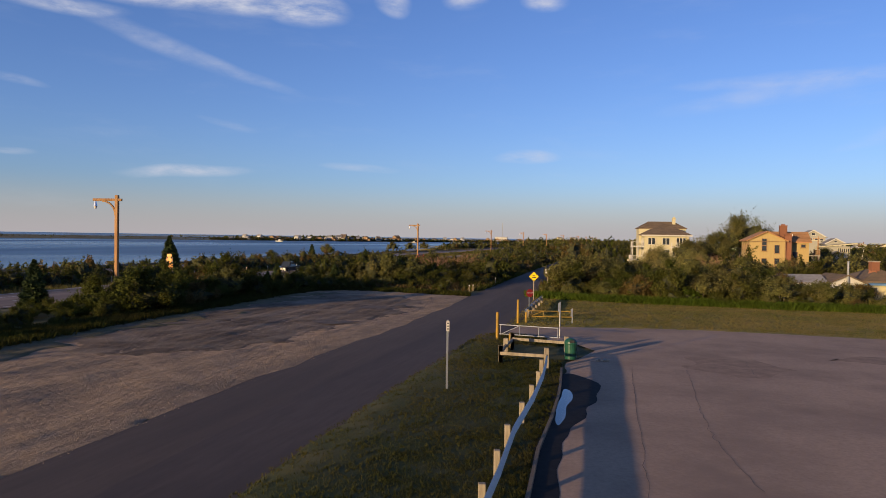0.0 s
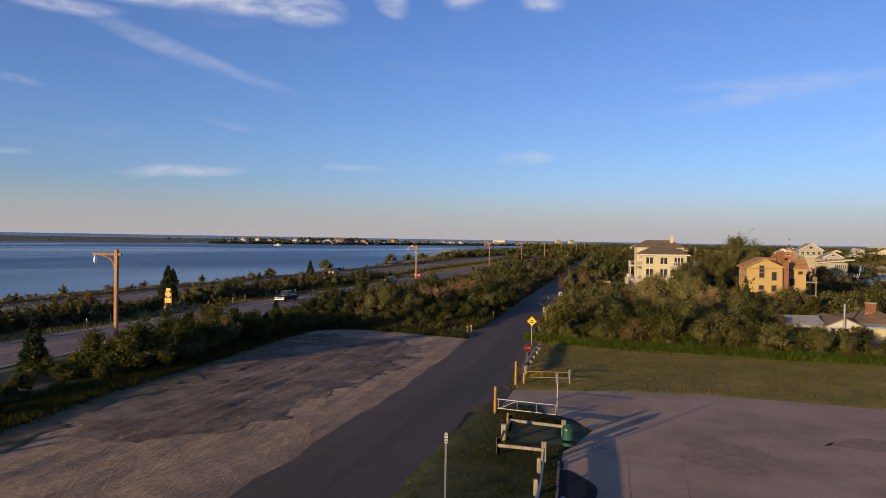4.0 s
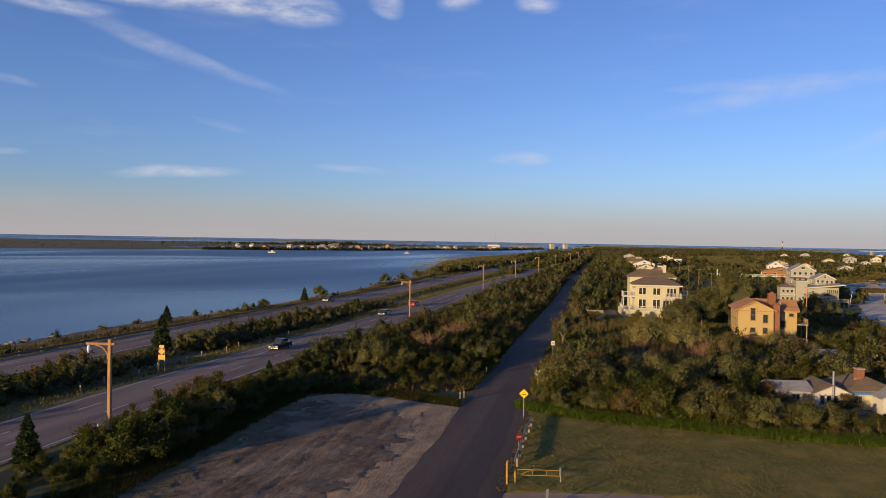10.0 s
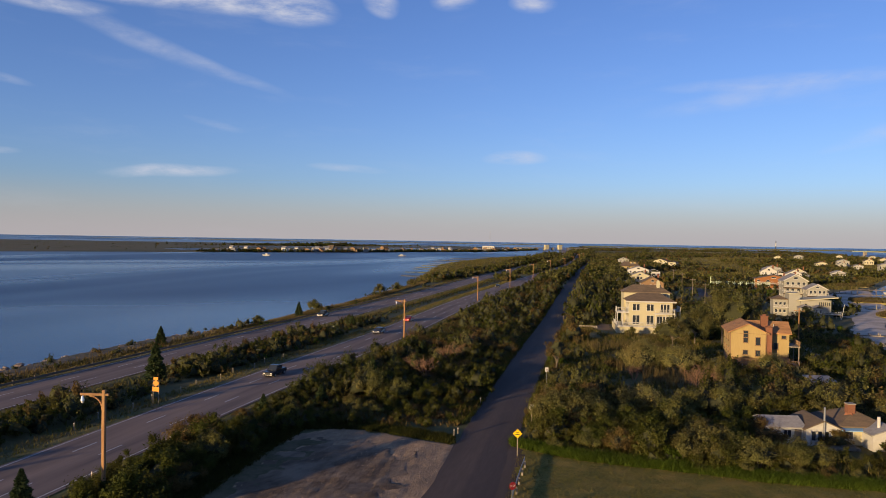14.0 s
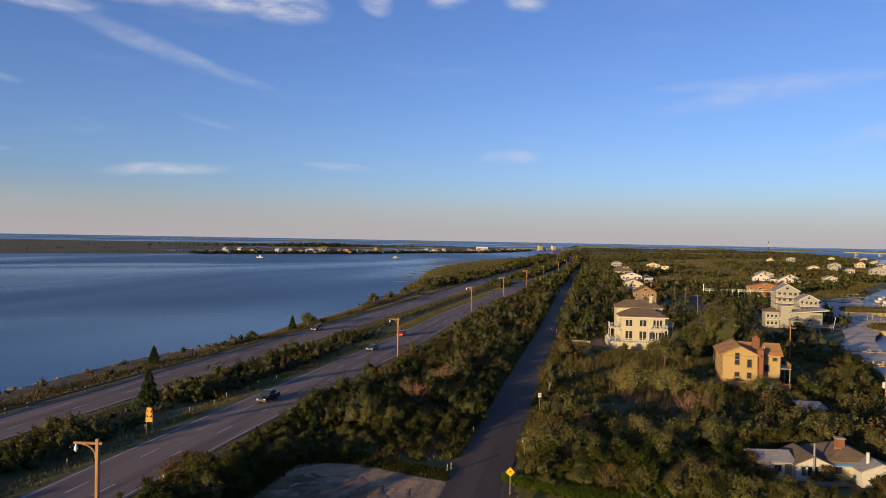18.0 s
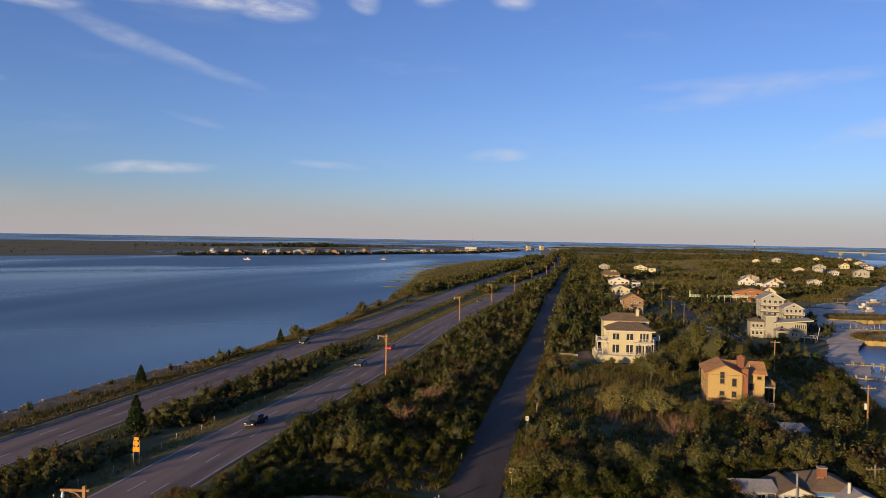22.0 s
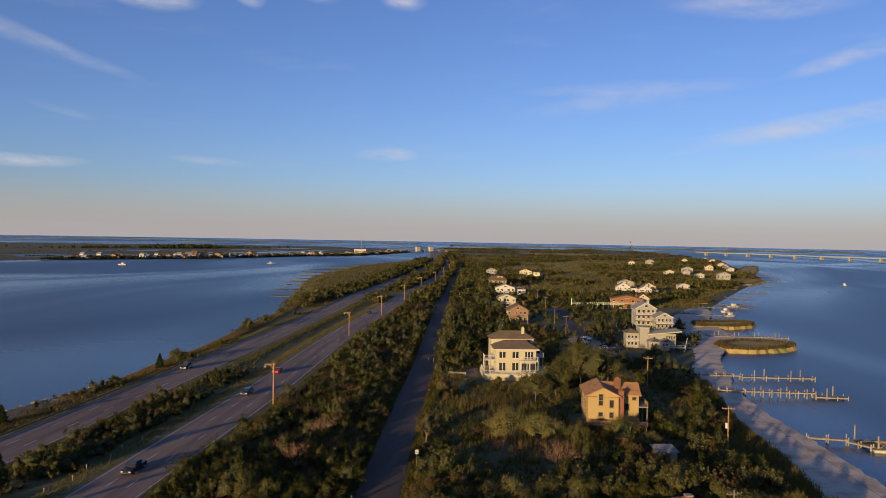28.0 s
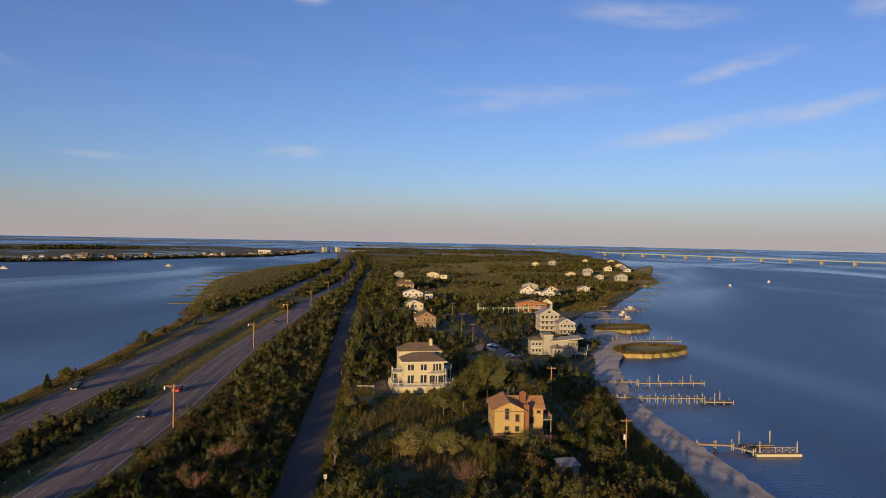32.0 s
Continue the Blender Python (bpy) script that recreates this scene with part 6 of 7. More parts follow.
hs = post_sign("detour_sign", "orange warning sign stack in the parkway median", "road sign", -38.5, 98.7, 3.5,
               [(0.40, 0.72, 3.72, SIGNO, "upper_panel"), ("diamond", 0.78, 3.06, SIGNO, "diamond_panel"), (0.66, 1.05, 2.22, SIGNO, "lower_panel")], WOOD, -12, 2)


def guardrail(pts, label, top=0.82, pale=False):
    """A ribbed steel beam on square timber posts along a line."""
    g = empty("guardrail", (0, 0, 0))
    tagged(g, label, "guardrail", "guardrails")
    fine = []
    for a, b in zip(pts[:-1], pts[1:]):
        for k in range(6):
            fine.append(Vector((*a, 0)).lerp(Vector((*b, 0)), k / 6))
    fine.append(Vector((*pts[-1], 0)))
    v, f = [], []
    prof = [(0.0, -0.32), (0.06, -0.25), (0.0, -0.16), (0.06, -0.07), (0.0, 0.0)]
    for i, p in enumerate(fine):
        d = (fine[min(i + 1, len(fine) - 1)] - fine[max(i - 1, 0)]).normalized()
        nrm = Vector((d.y, -d.x, 0)) * (-1 if pale else 1)
        for o, z in prof:
            q = p + nrm * (o + 0.1)
            v.append((q.x, q.y, z + top))
    k = len(prof)
    for i in range(len(fine) - 1):
        for j in range(k - 1):
            a = i * k + j
            f.append((a, a + 1, a + k + 1, a + k))
    r = new("rail", mesh_of("rail", v, f, STEEL))
    md = r.modifiers.new("thick", "SOLIDIFY")
    md.thickness = 0.012
    r.parent = g
    acc, last = 0.0, fine[0]
    for i, p in enumerate(fine):
        acc += (p - last).length
        last = p
        if acc > 2.4 or i == 0:
            acc = 0.0
            off = 0.08 if not pale else -0.10
            part("post", B((p.x - off, p.y, top / 2 - 0.03), (0.18, 0.18, top + 0.14), None, 0.015), WOOD, g)


def timber_fence(name, label, pts, h, rail_z, group):
    fnc = empty(name)
    tagged(fnc, label, "fence", group)
    for x, y in pts:
        part("post", B((x, y, h / 2), (0.24, 0.24, h + 0.2), None, 0.02), WOOD, fnc)
    for a, b in zip(pts[:-1], pts[1:]):
        d = Vector((b[0] - a[0], b[1] - a[1], 0))
        rot = Matrix.Rotation(math.atan2(d.y, d.x), 4, "Z")
        for z in rail_z:
            part("rail", B(((a[0] + b[0]) / 2, (a[1] + b[1]) / 2 - 0.14, z), (d.length, 0.09, 0.16), rot), WOOD, fnc)
    return fnc


guardrail([(-3.2, 0), (-0.9, 8), (0.5, 14), (1.4, 18), (2.2, 22), (3.4, 26.6), (4.4, 31), (5.25, 35.6)], "steel beam guardrail on square wooden posts")
guardrail([(7.2, 59.6), (8.1, 63.6), (9.0, 67.7), (9.8, 71.0), (10.7, 74.6)], "short steel guardrail with pale posts beside the lawn", 0.74, True)
tagged(ribbon("kerb", lambda y: float(np.interp(y, [-20, 0, 18, 22, 26.6, 31, 36], [-6.5, -1.9, 2.3, 3.1, 4.3, 5.3, 6.2])), list(np.arange(-20, 36.1, 2.0)), [(-0.08, 0.0), (-0.06, 0.13), (0.05, 0.13), (0.07, 0.0)], BARK), "low weathered timber kerb below the guardrail", "kerb", kind="structure")
timber_fence("timber_barrier", "heavy weathered timber barrier at the verge's end", [(3.1, 36.6), (5.4, 35.9)], 1.05, (0.75,), "timber barriers")
timber_fence("timber_barrier", "heavy weathered timber barrier along the kerb", [(3.1, 36.6), (3.6, 39.2), (4.2, 41.6)], 1.05, (0.75,), "timber barriers")
timber_fence("timber_barrier", "heavy weathered timber barrier along the kerb", [(4.2, 41.6), (7.2, 40.3)], 1.05, (0.8,), "timber barriers")


def bollard(x, y, h, r=0.1):
    b = empty("bollard", (x, y, 0))
    tagged(b, "yellow painted steel post beside the gate", "bollard", "yellow posts")
    part("tube", T((0, 0, -0.1), (0, 0, h), r, r, 12), YPAINT, b)
    part("cap", T((0, 0, h), (0, 0, h + 0.06), r, r * 0.5, 12), YPAINT, b)


for x, y, h in ((3.62, 45.5, 1.9), (4.2, 42.6, 0.9), (6.0, 55.2, 1.9), (6.7, 55.6, 0.9)):
    bollard(x, y, h)


def gate(x0, y0, x1, y1, label, hgt=1.15, end=True):
    """A tubular swing gate: two long rails, uprights and end posts."""
    g = empty("gate", (x0, y0, 0), math.degrees(math.atan2(y1 - y0, x1 - x0)))
    tagged(g, label, "gate", "swing gates")
    ln = math.hypot(x1 - x0, y1 - y0)
    for z in (0.55, hgt):
        part("rail", T((0, 0, z), (ln, 0, z), 0.035, 0.035, 8), STEEL if end else YPAINT, g)
    for u in (0.02, 0.35, 0.68, 1.0):
        part("upright", T((ln * u, 0, 0.5), (ln * u, 0, hgt + 0.02), 0.03, 0.03, 8), STEEL if end else YPAINT, g)
    part("brace", T((ln * 0.04, 0, 0.56), (ln * 0.34, 0, hgt - 0.02), 0.025, 0.025, 8), STEEL if end else YPAINT, g)


gate(3.75, 45.4, 7.3, 43.9, "grey tubular steel swing gate standing open")
gate(6.9, 56.0, 10.4, 55.8, "yellow tubular gate across the grass edge", 1.0, False)
for x, y, h in ((8.0, 47.4, 2.5), (10.4, 55.8, 1.25)):
    p = empty("steel_post", (x, y, 0))
    tagged(p, "plain galvanised steel post with a small plate", "post")
    part("tube", T((0, 0, -0.1), (0, 0, h), 0.05, 0.05, 10), STEEL, p)
    part("plate", B((-0.06, -0.07, h - 0.35), (0.16, 0.02, 0.6)), STEEL, p)


def litter_bin(x, y):
    b = empty("litter_bin", (x, y, 0.1))
    tagged(b, "green steel litter bin with a domed lid", "litter bin")
    part("body", T((0, 0, 0), (0, 0, 0.85), 0.32, 0.36, 20), GREEN, b)
    bm = bmesh.new()
    bmesh.ops.create_uvsphere(bm, u_segments=20, v_segments=10, radius=0.37, matrix=Matrix.Translation((0, 0, 0.88)) @ Matrix.Diagonal((1, 1, 0.75, 1)))
    part("lid", bm, GREEN, b)
    part("opening", B((0, -0.33, 1.0), (0.26, 0.06, 0.14)), BLACK, b)
    for z in (0.1, 0.6):
        part("band", T((0, 0, z), (0, 0, z + 0.05), 0.345 + z * 0.03, 0.347 + z * 0.03, 20), GREEN, b)


litter_bin(7.2, 38.9)
pl = empty("rubble", (8.9, 38.6, 0.05))
tagged(pl, "small heap of broken concrete and dry weeds", "rubble")
for i in range(6):
    part("stone", B((0.3 * math.cos(i), 0.2 * math.sin(i * 2), 0.05), (0.22, 0.16, 0.12), Matrix.Rotation(i, 4, "Z"), 0.02), CONC, pl)


def marker(x, y, h=0.9, mat=None):
    m = empty("marker_post", (x, y, 0.4))
    tagged(m, "short pale roadside marker post", "marker post", "marker posts")
    part("stake", B((0, 0, h / 2), (0.1, 0.06, h)), mat or WOOD, m)
    part("reflector", B((0, -0.035, h - 0.12), (0.09, 0.02, 0.16)), SIGNW, m)


for i in range(11):
    y = 84 + i * 5.2
    marker(pk_r(y) - 8.6 - 0.9 * (i % 2), y)
for y in (66, 78, 116):
    marker(pk_r(y) + 6.6, y, 1.1)
for x, y in ((3.6, 83.5), (4.1, 84.2), (8.0, 100.5)):
    marker(x - 0.4, y, 0.8)


def long_guardrail():
    """The parkway's outer timber guardrail along the bay."""
    g = empty("parkway_guardrail")
    tagged(g, "low dark timber guardrail along the bay side of the parkway", "guardrail")
    ys = list(np.arange(60, 760, 4.0))
    off = -6.4
    v, f = [], []
    for y in ys:
        x = pk_l(y) + off
        v += [(x - 0.06, y, 0.75), (x + 0.06, y, 0.75), (x + 0.06, y, 1.1), (x - 0.06, y, 1.1)]
    for i in range(len(ys) - 1):
        a = 4 * i
        for j in range(4):
            f.append((a + j, a + (j + 1) % 4, a + 4 + (j + 1) % 4, a + 4 + j))
    o = new("rail", mesh_of("rail", v, f, BARK))
    o.parent = g
    base = None
    for y in ys[:150]:
        x = pk_l(y) + off
        if base is None:
            bm = B((0, 0, 0.5), (0.2, 0.2, 1.3))
            base = part("post", bm, BARK, g, at=(x - 0.15, y, 0.1))
        else:
            q = base.copy()
            scene.collection.objects.link(q)
            q.location = (x - 0.15, y, 0.1)


long_guardrail()


def utility_pole(x, y, h, rz, label, box_on=True, wood=None):
    p = empty("utility_pole", (x, y, 0), rz)
    tagged(p, label, "utility pole", "utility poles")
    part("pole", T((0, 0, -0.2), (0, 0, h), 0.17, 0.11, 10), wood or POLE, p)
    part("crossarm", B((0, 0, h - 0.6), (2.4, 0.12, 0.14)), wood or POLE, p)
    for u in (-1.1, -0.5, 0.5, 1.1):
        part("insulator", T((u, 0, h - 0.53), (u, 0, h - 0.33), 0.05, 0.03, 8), GREYW, p)
    if box_on:
        part("transformer", T((-0.35, -0.1, h - 4.2), (-0.35, -0.1, h - 3.2), 0.24, 0.24, 12), SIGNW, p)
    return p


utility_pole(77.8, 114.2, 9.0, -12, "brown wooden utility pole with a transformer above the beach")
utility_pole(91, 170, 8.5, -30, "wooden utility pole with a crossarm beside the track", False)
utility_pole(113.5, 300, 9, -20, "grey wooden utility pole beside the road", False, BARK)
utility_pole(104, 262, 9, -20, "grey wooden utility pole beside the road", False, BARK)
utility_pole(127, 350, 9, -20, "grey wooden utility pole beside the road", False, BARK)
utility_pole(140, 400, 9, -20, "grey wooden utility pole beside the road", False, BARK)
utility_pole(59, 84.5, 5.0, 0, "short grey wooden service pole beside the cottage", False, BARK)

# ---- piers and groins ----


def pier(a, b, w, z, label, piles=True, gap=2.6, rails=False, tall=0.0, wood=None):
    wood = wood or WOOD
    d = Vector((b[0] - a[0], b[1] - a[1], 0))
    ln = d.length
    p = empty("pier", (a[0], a[1], 0), math.degrees(math.atan2(d.y, d.x)))
    tagged(p, label, "pier", "wooden piers")
    n = max(2, int(ln / 0.9))
    bm = bmesh.new()
    box(bm, (ln / 2, w * 0.4, z - 0.18), (ln, 0.15, 0.22))
    box(bm, (ln / 2, -w * 0.4, z - 0.18), (ln, 0.15, 0.22))
    part("beam", bm, wood, p)
    me = None
    for i in range(n):
        u = (i + 0.5) * ln / n
        if me is None:
            o = part("plank", B((0, 0, 0), (ln / n - 0.03, w, 0.07)), wood, p, at=(u, 0, z))
            me = o
        else:
            q = me.copy()
            scene.collection.objects.link(q)
            q.location = (u, 0.02 * math.sin(i * 3), z + 0.01 * math.sin(i))
    if piles:
        k = max(2, int(ln / gap))
        for i in range(k + 1):
            for s in (-1, 1):
                hh = z + 0.55 + tall * ((i * 7 + s) % 3 == 0)
                part("pile", T((i * ln / k, s * w * 0.55, -2.2), (i * ln / k, s * w * 0.55, hh), 0.15, 0.13, 8), wood, p)
    if rails:
        railing(p, (0, w / 2), (ln, w / 2), z, 0.9, 1.2, WOOD)
        railing(p, (0, -w / 2), (ln, -w / 2), z, 0.9, 1.2, WOOD)
    return p


def dock_float(x, y, rz, lx, ly, label):
    """A floating dock: three plank walks round open water, pale fenders, piles and a crossed railing."""
    d = empty("floating_dock", (x, y, 0), rz)
    tagged(d, label, "dock")
    n = int(lx / 0.5)
    for i in range(n):
        u = (i + 0.5) * lx / n
        part("plank", B((u, 0.7, -0.45), (lx / n - 0.04, 1.4, 0.08)), WOOD, d)
        if u < lx * 0.8:
            part("plank", B((u, ly - 0.6, -0.45), (lx / n - 0.04, 1.2, 0.08)), WOOD, d)
    m = int(ly / 0.5)
    for i in range(3, m - 2):
        part("plank", B((0.6, (i + 0.5) * ly / m, -0.45), (1.2, ly / m - 0.04, 0.08)), WOOD, d)
    part("fender", B((lx / 2, 0, -0.7), (lx, 0.35, 0.55)), CREAM, d, "pale edge beam")
    part("fender", B((lx * 0.4, ly, -0.7), (lx * 0.8, 0.3, 0.5)), WOOD, d)
    for px, py, h in ((0.1, ly, 2.4), (lx * 0.95, 0.9, 2.0), (lx * 0.12, 0.9, 2.1), (lx * 0.72, ly, 2.4)):
        part("pile", T((px, py, -2.4), (px, py, h), 0.17, 0.14, 8), WOOD, d)
    bm = bmesh.new()
    m = 5
    x0, x1 = lx * 0.14, lx * 0.95
    for i in range(m):
        a, b = x0 + (x1 - x0) * i / m, x0 + (x1 - x0) * (i + 1) / m
        tube(bm, (a, 0.9, -0.4), (b, 0.9, 0.7), 0.05, 0.05, 5)
        tube(bm, (a, 0.9, 0.7), (b, 0.9, -0.4), 0.05, 0.05, 5)
        tube(bm, (a, 0.9, -0.4), (a, 0.9, 0.75), 0.06, 0.06, 5)
    tube(bm, (x0, 0.9, 0.75), (x1, 0.9, 0.75), 0.06, 0.06, 5)
    part("railing", bm, WOOD, d)


pier((100.8, 121.8), (107.6, 118.9), 1.1, 0.15, "narrow wooden gangway running down from the beach", tall=0.4)
pier((107.6, 118.9), (109.4, 114.6), 0.9, -0.15, "sloping gangway down to the floating dock")
dock_float(108.9, 113.5, -15, 9.8, 7.6, "square floating dock with crossed rails and tall piles")
pier((106, 164.5), (114, 161.5), 0.9, 0.5, "low wooden walkway on the beach", gap=2)
pier((114, 161.3), (131, 156.6), 1.5, 0.55, "long wooden pier on paired piles", gap=2.2, tall=0.5)
pier((131, 156.8), (138.5, 154.4), 2.6, -0.35, "lower wooden platform at the pier's end", tall=2.0)
pier((115, 184.5), (127, 181.5), 1.2, 0.3, "short wooden walkway from the beach", gap=2.4)
pier((126.5, 181), (147, 176.4), 1.6, 0.05, "long low wooden pier with tall piles", gap=3.4, tall=1.6)
pier((166, 262), (198, 254), 2.4, 0.2, "old wooden pier with leaning piles", gap=2.6, tall=1.3)
pier((200, 348), (222, 334), 1.6, 0.3, "dark pier of closely set piles by the boatyard", gap=2.6, tall=1.0, wood=BARK)
pier((222, 384), (262, 372), 1.6, 0.2, "dark pier of closely set piles by the boatyard", gap=3.2, tall=0.8, wood=BARK)
for i, (x, y, ln) in enumerate([(262, 400, 30), (270, 420, 34), (300, 452, 30), (318, 478, 34), (345, 500, 30), (372, 545, 34), (398, 575, 40), (430, 600, 46), (455, 640, 46), (492, 690, 44), (520, 735, 40), (548, 770, 44), (590, 850, 50)]):
    if i % 2 == 0:
        pier((x, y), (x + ln * 0.7, y - 0.14 * ln), 2.0, 0.0, "distant wooden pier along the shore", gap=6, tall=0.6, wood=BARK)


def groin(pts, z, label):
    """A low planted spit whose sides slope into the water."""
    g = sheet("groin", pts, z, DRYGRASS, 1.4, 1.5, drop=z + 1.4)
    cx, cy = sum(p[0] for p in pts) / len(pts), sum(p[1] for p in pts) / len(pts)
    for v in g.data.vertices:
        if v.co.z < z - 0.5:
            d = Vector((v.co.x - cx, v.co.y - cy, 0))
            v.co += d.normalized() * (1.6 + 0.6 * noise.noise(v.co * 0.5))
        else:
            v.co.z += 0.25 * noise.noise(v.co * 0.4)
    tagged(g, label, "groin", "groins")
    return g


GROINS = [[(152, 227), (162, 224), (174, 226), (184, 231), (187, 236), (182, 242), (172, 247), (160, 243), (154, 238)], [(180, 292), (196, 288), (208, 292), (215, 300), (210, 306), (196, 308), (184, 304)], [(235, 400), (255, 402), (271, 421), (248, 420)],
          [(328, 518), (359, 525), (379, 551), (361, 566), (340, 548)], [(394, 590), (418, 588), (466, 636), (506, 712), (452, 678), (430, 640)], [(520, 760), (536, 750), (640, 890), (757, 1053), (700, 1010), (600, 880)]]
for g in GROINS:
    groin(g, 0.35, "low spit edged with dry yellow grass")

# ---- bridges ----


def low_bridge():
    b = empty("drawbridge")
    tagged(b, "distant low drawbridge with two pale towers", "bridge")
    a, c = Vector((225, 1830, 0)), Vector((430, 1925, 0))
    d = c - a
    rot = Matrix.Rotation(math.atan2(d.y, d.x), 4, "Z")
    part("deck", B((a + c) / 2 + Vector((0, 0, 5)), (d.length, 10, 1.6), rot), CONC, b)
    for i in range(9):
        p = a.lerp(c, (i + 0.5) / 9)
        part("pier", B(p + Vector((0, 0, 1.6)), (3, 10, 5.6), rot), CONC, b)
    for u in (0.41, 0.60):
        p = a.lerp(c, u)
        t = part("tower", B(p + Vector((0, -6, 7)), (11, 8, 12), rot), CREAM, b, "pale square bridge tower")
        part("roof", B(p + Vector((0, -6, 13.4)), (12.5, 9.5, 1.0), rot), ROOF, t)
    return b


def long_bridge():
    b = empty("causeway_bridge")
    tagged(b, "long low causeway bridge on piers across the bay", "bridge")
    a, c = Vector((1190, 1950, 0)), Vector((1480, 860, 0))
    d = c - a
    rot = Matrix.Rotation(math.atan2(d.y, d.x), 4, "Z")
    part("deck", B((a + c) / 2 + Vector((0, 0, 8)), (d.length, 10, 1.5), rot), BRIDGE, b)
    part("parapet", B((a + c) / 2 + Vector((-5.2, 0, 9.2)), (d.length, 0.5, 0.9), rot), BRIDGE, b)
    for i in range(15):
        p = a.lerp(c, (i + 0.5) / 15)
        part("pier", B(p + Vector((0, 0, 2.6)), (5, 9, 9.2), rot), CONC, b, "weathered concrete bridge pier")
    return b


low_bridge()
long_bridge()

# ---- far shore houses, trees and mast ----


def island_front(x):
    return float(np.interp(x, [-3200, -600, -300, -130, 0, 120, 200, 280], [520, 860, 1060, 1170, 1330, 1440, 1600, 1800]))


rf = random.Random(4)
protos = []
for k, (wall, roof, label) in enumerate(((GREYW, ROOFG, "small grey house on the far shore"), (BROWNW, ROOF, "small dark house on the far shore"), (WHITE, ROOFG, "small white house on the far shore"), (BROWNW, ROOFG, "small brown house on the far shore"), (GREYW, ROOF, "small dull grey house on the far shore"), (BROWNW, BARK, "small dark brown house on the far shore"))):
    h = empty("far_house", (-300 + k * 34, island_front(-300 + k * 34) + 12, 0.2), -20)
    tagged(h, label, "house", "far shore houses")
    w, d, hh = 9 + 2 * (k % 2), 8, 4 + 1.6 * (k % 3)
    part("wall", B((0, 0, hh / 2), (w, d, hh)), wall, h)
    gable_wall(h, -w / 2, w / 2, -d / 2, d / 2, hh, 2.6, wall, "y" if k % 2 else "x")
    gable_roof(h, -w / 2, w / 2, -d / 2, d / 2, hh, 2.6, roof, "y" if k % 2 else "x", 0.5, 0.3)
    part("wall", B((w * 0.62, 0.6, hh * 0.3), (w * 0.5, d * 0.7, hh * 0.6)), wall, h)
    part("roof", B((w * 0.62, 0.6, hh * 0.6 + 0.15), (w * 0.56, d * 0.8, 0.3)), roof, h)
    for u in (-0.3, 0, 0.3):
        part("window", B((w * u, -d / 2 - 0.03, hh * 0.6), (1.5, 0.1, 1.6)), GLASS, h)
    h.scale = (0.8, 0.8, 0.8)
    protos.append(h)
for i in range(96):
    x = -330 + 540 * rf.random()
    s = rf.uniform(0.4, 0.75) * (1.45 if -190 < x < -60 and rf.random() < 0.2 else 1)
    o = copy_thing(rf.choice(protos), pose(x, island_front(x) + rf.uniform(9, 60), 0.2, 0, 0, rf.uniform(-60, 30)))
    o.scale = (s, s, s * rf.uniform(0.8, 1.2))
hall = empty("hall", (128, 1540, 0.2), -12)
tagged(hall, "large pale block building near the drawbridge", "building")
part("wall", B((0, 0, 5), (26, 14, 10)), WHITE, hall)
part("roof", B((0, 0, 10.3), (27, 15, 0.6)), ROOFG, hall)
for u in (-9, -4.5, 0, 4.5, 9):
    part("window", B((u, -7.04, 6), (2.4, 0.12, 2.4)), GLASS, hall)
# brackish pools that lie in the island's marsh
for i in range(16):
    x = rf.uniform(-420, 120)
    y = island_front(x) + rf.uniform(110, 780)
    a, b = rf.uniform(20, 70), rf.uniform(14, 46)
    ring = [(x + a * math.cos(t), y + b * math.sin(t)) for t in np.linspace(0, 5.8, 12)]
    tagged(sheet("marsh_pool", ring, 0.28, WATER, 7, 9), "still pool in the far marsh", "water", kind="structure")
woods = []
for i in range(2300):
    x = -345 + 625 * rf.random()
    if noise.noise((x * 0.03, 3, 3)) < -0.25 and rf.random() < 0.8:
        continue
    woods.append((x, island_front(x) + 3 + 52 * rf.random() ** 1.3, rf.uniform(0.45, 1.2), rf.choice((0, 1, 3))))
for i in range(700):
    x = -1500 + 1780 * rf.random()
    row = rf.choice((160, 330, 520, 800, 1000))
    woods.append((x, island_front(x) + row + 40 * noise.noise((x * 0.01, row, 0)) + rf.uniform(-14, 14), rf.uniform(0.3, 0.8), rf.choice((0, 1, 3))))
for i in range(320):
    x = rf.gauss(-330, 110)
    woods.append((x, island_front(x) + rf.uniform(760, 960), rf.uniform(1.0, 2.0) + (0.8 if abs(x + 300) < 70 else 0), rf.choice((0, 1, 3))))
for i in range(700):
    x = 700 + 1900 * rf.random()
    woods.append((x, 3310 - 0.15 * x + 60 * rf.random(), rf.uniform(0.8, 1.5), rf.choice((0, 1, 3))))
joined("far_shore_woods", "thin dark belt of trees on the far shores", woods, 40, 1.1, MIX, 2.4)
lt = empty("lighthouse", (1579, 3178, 2))
tagged(lt, "tiny banded lighthouse on the horizon", "lighthouse")
part("tower", T((0, 0, 0), (0, 0, 14), 2.4, 2.1, 14), BLACK, lt)
part("band", T((0, 0, 14), (0, 0, 28), 2.1, 1.8, 14), WHITE, lt)
part("lantern", T((0, 0, 28), (0, 0, 38), 1.8, 1.4, 14), BLACK, lt)
ms = empty("radio_mast", (143, 1690, 0))
tagged(ms, "thin radio mast beside the drawbridge", "mast")
part("pole", T((0, 0, 0), (0, 0, 46), 0.5, 0.25, 6), GREYW, ms)

# ---- vehicles ----


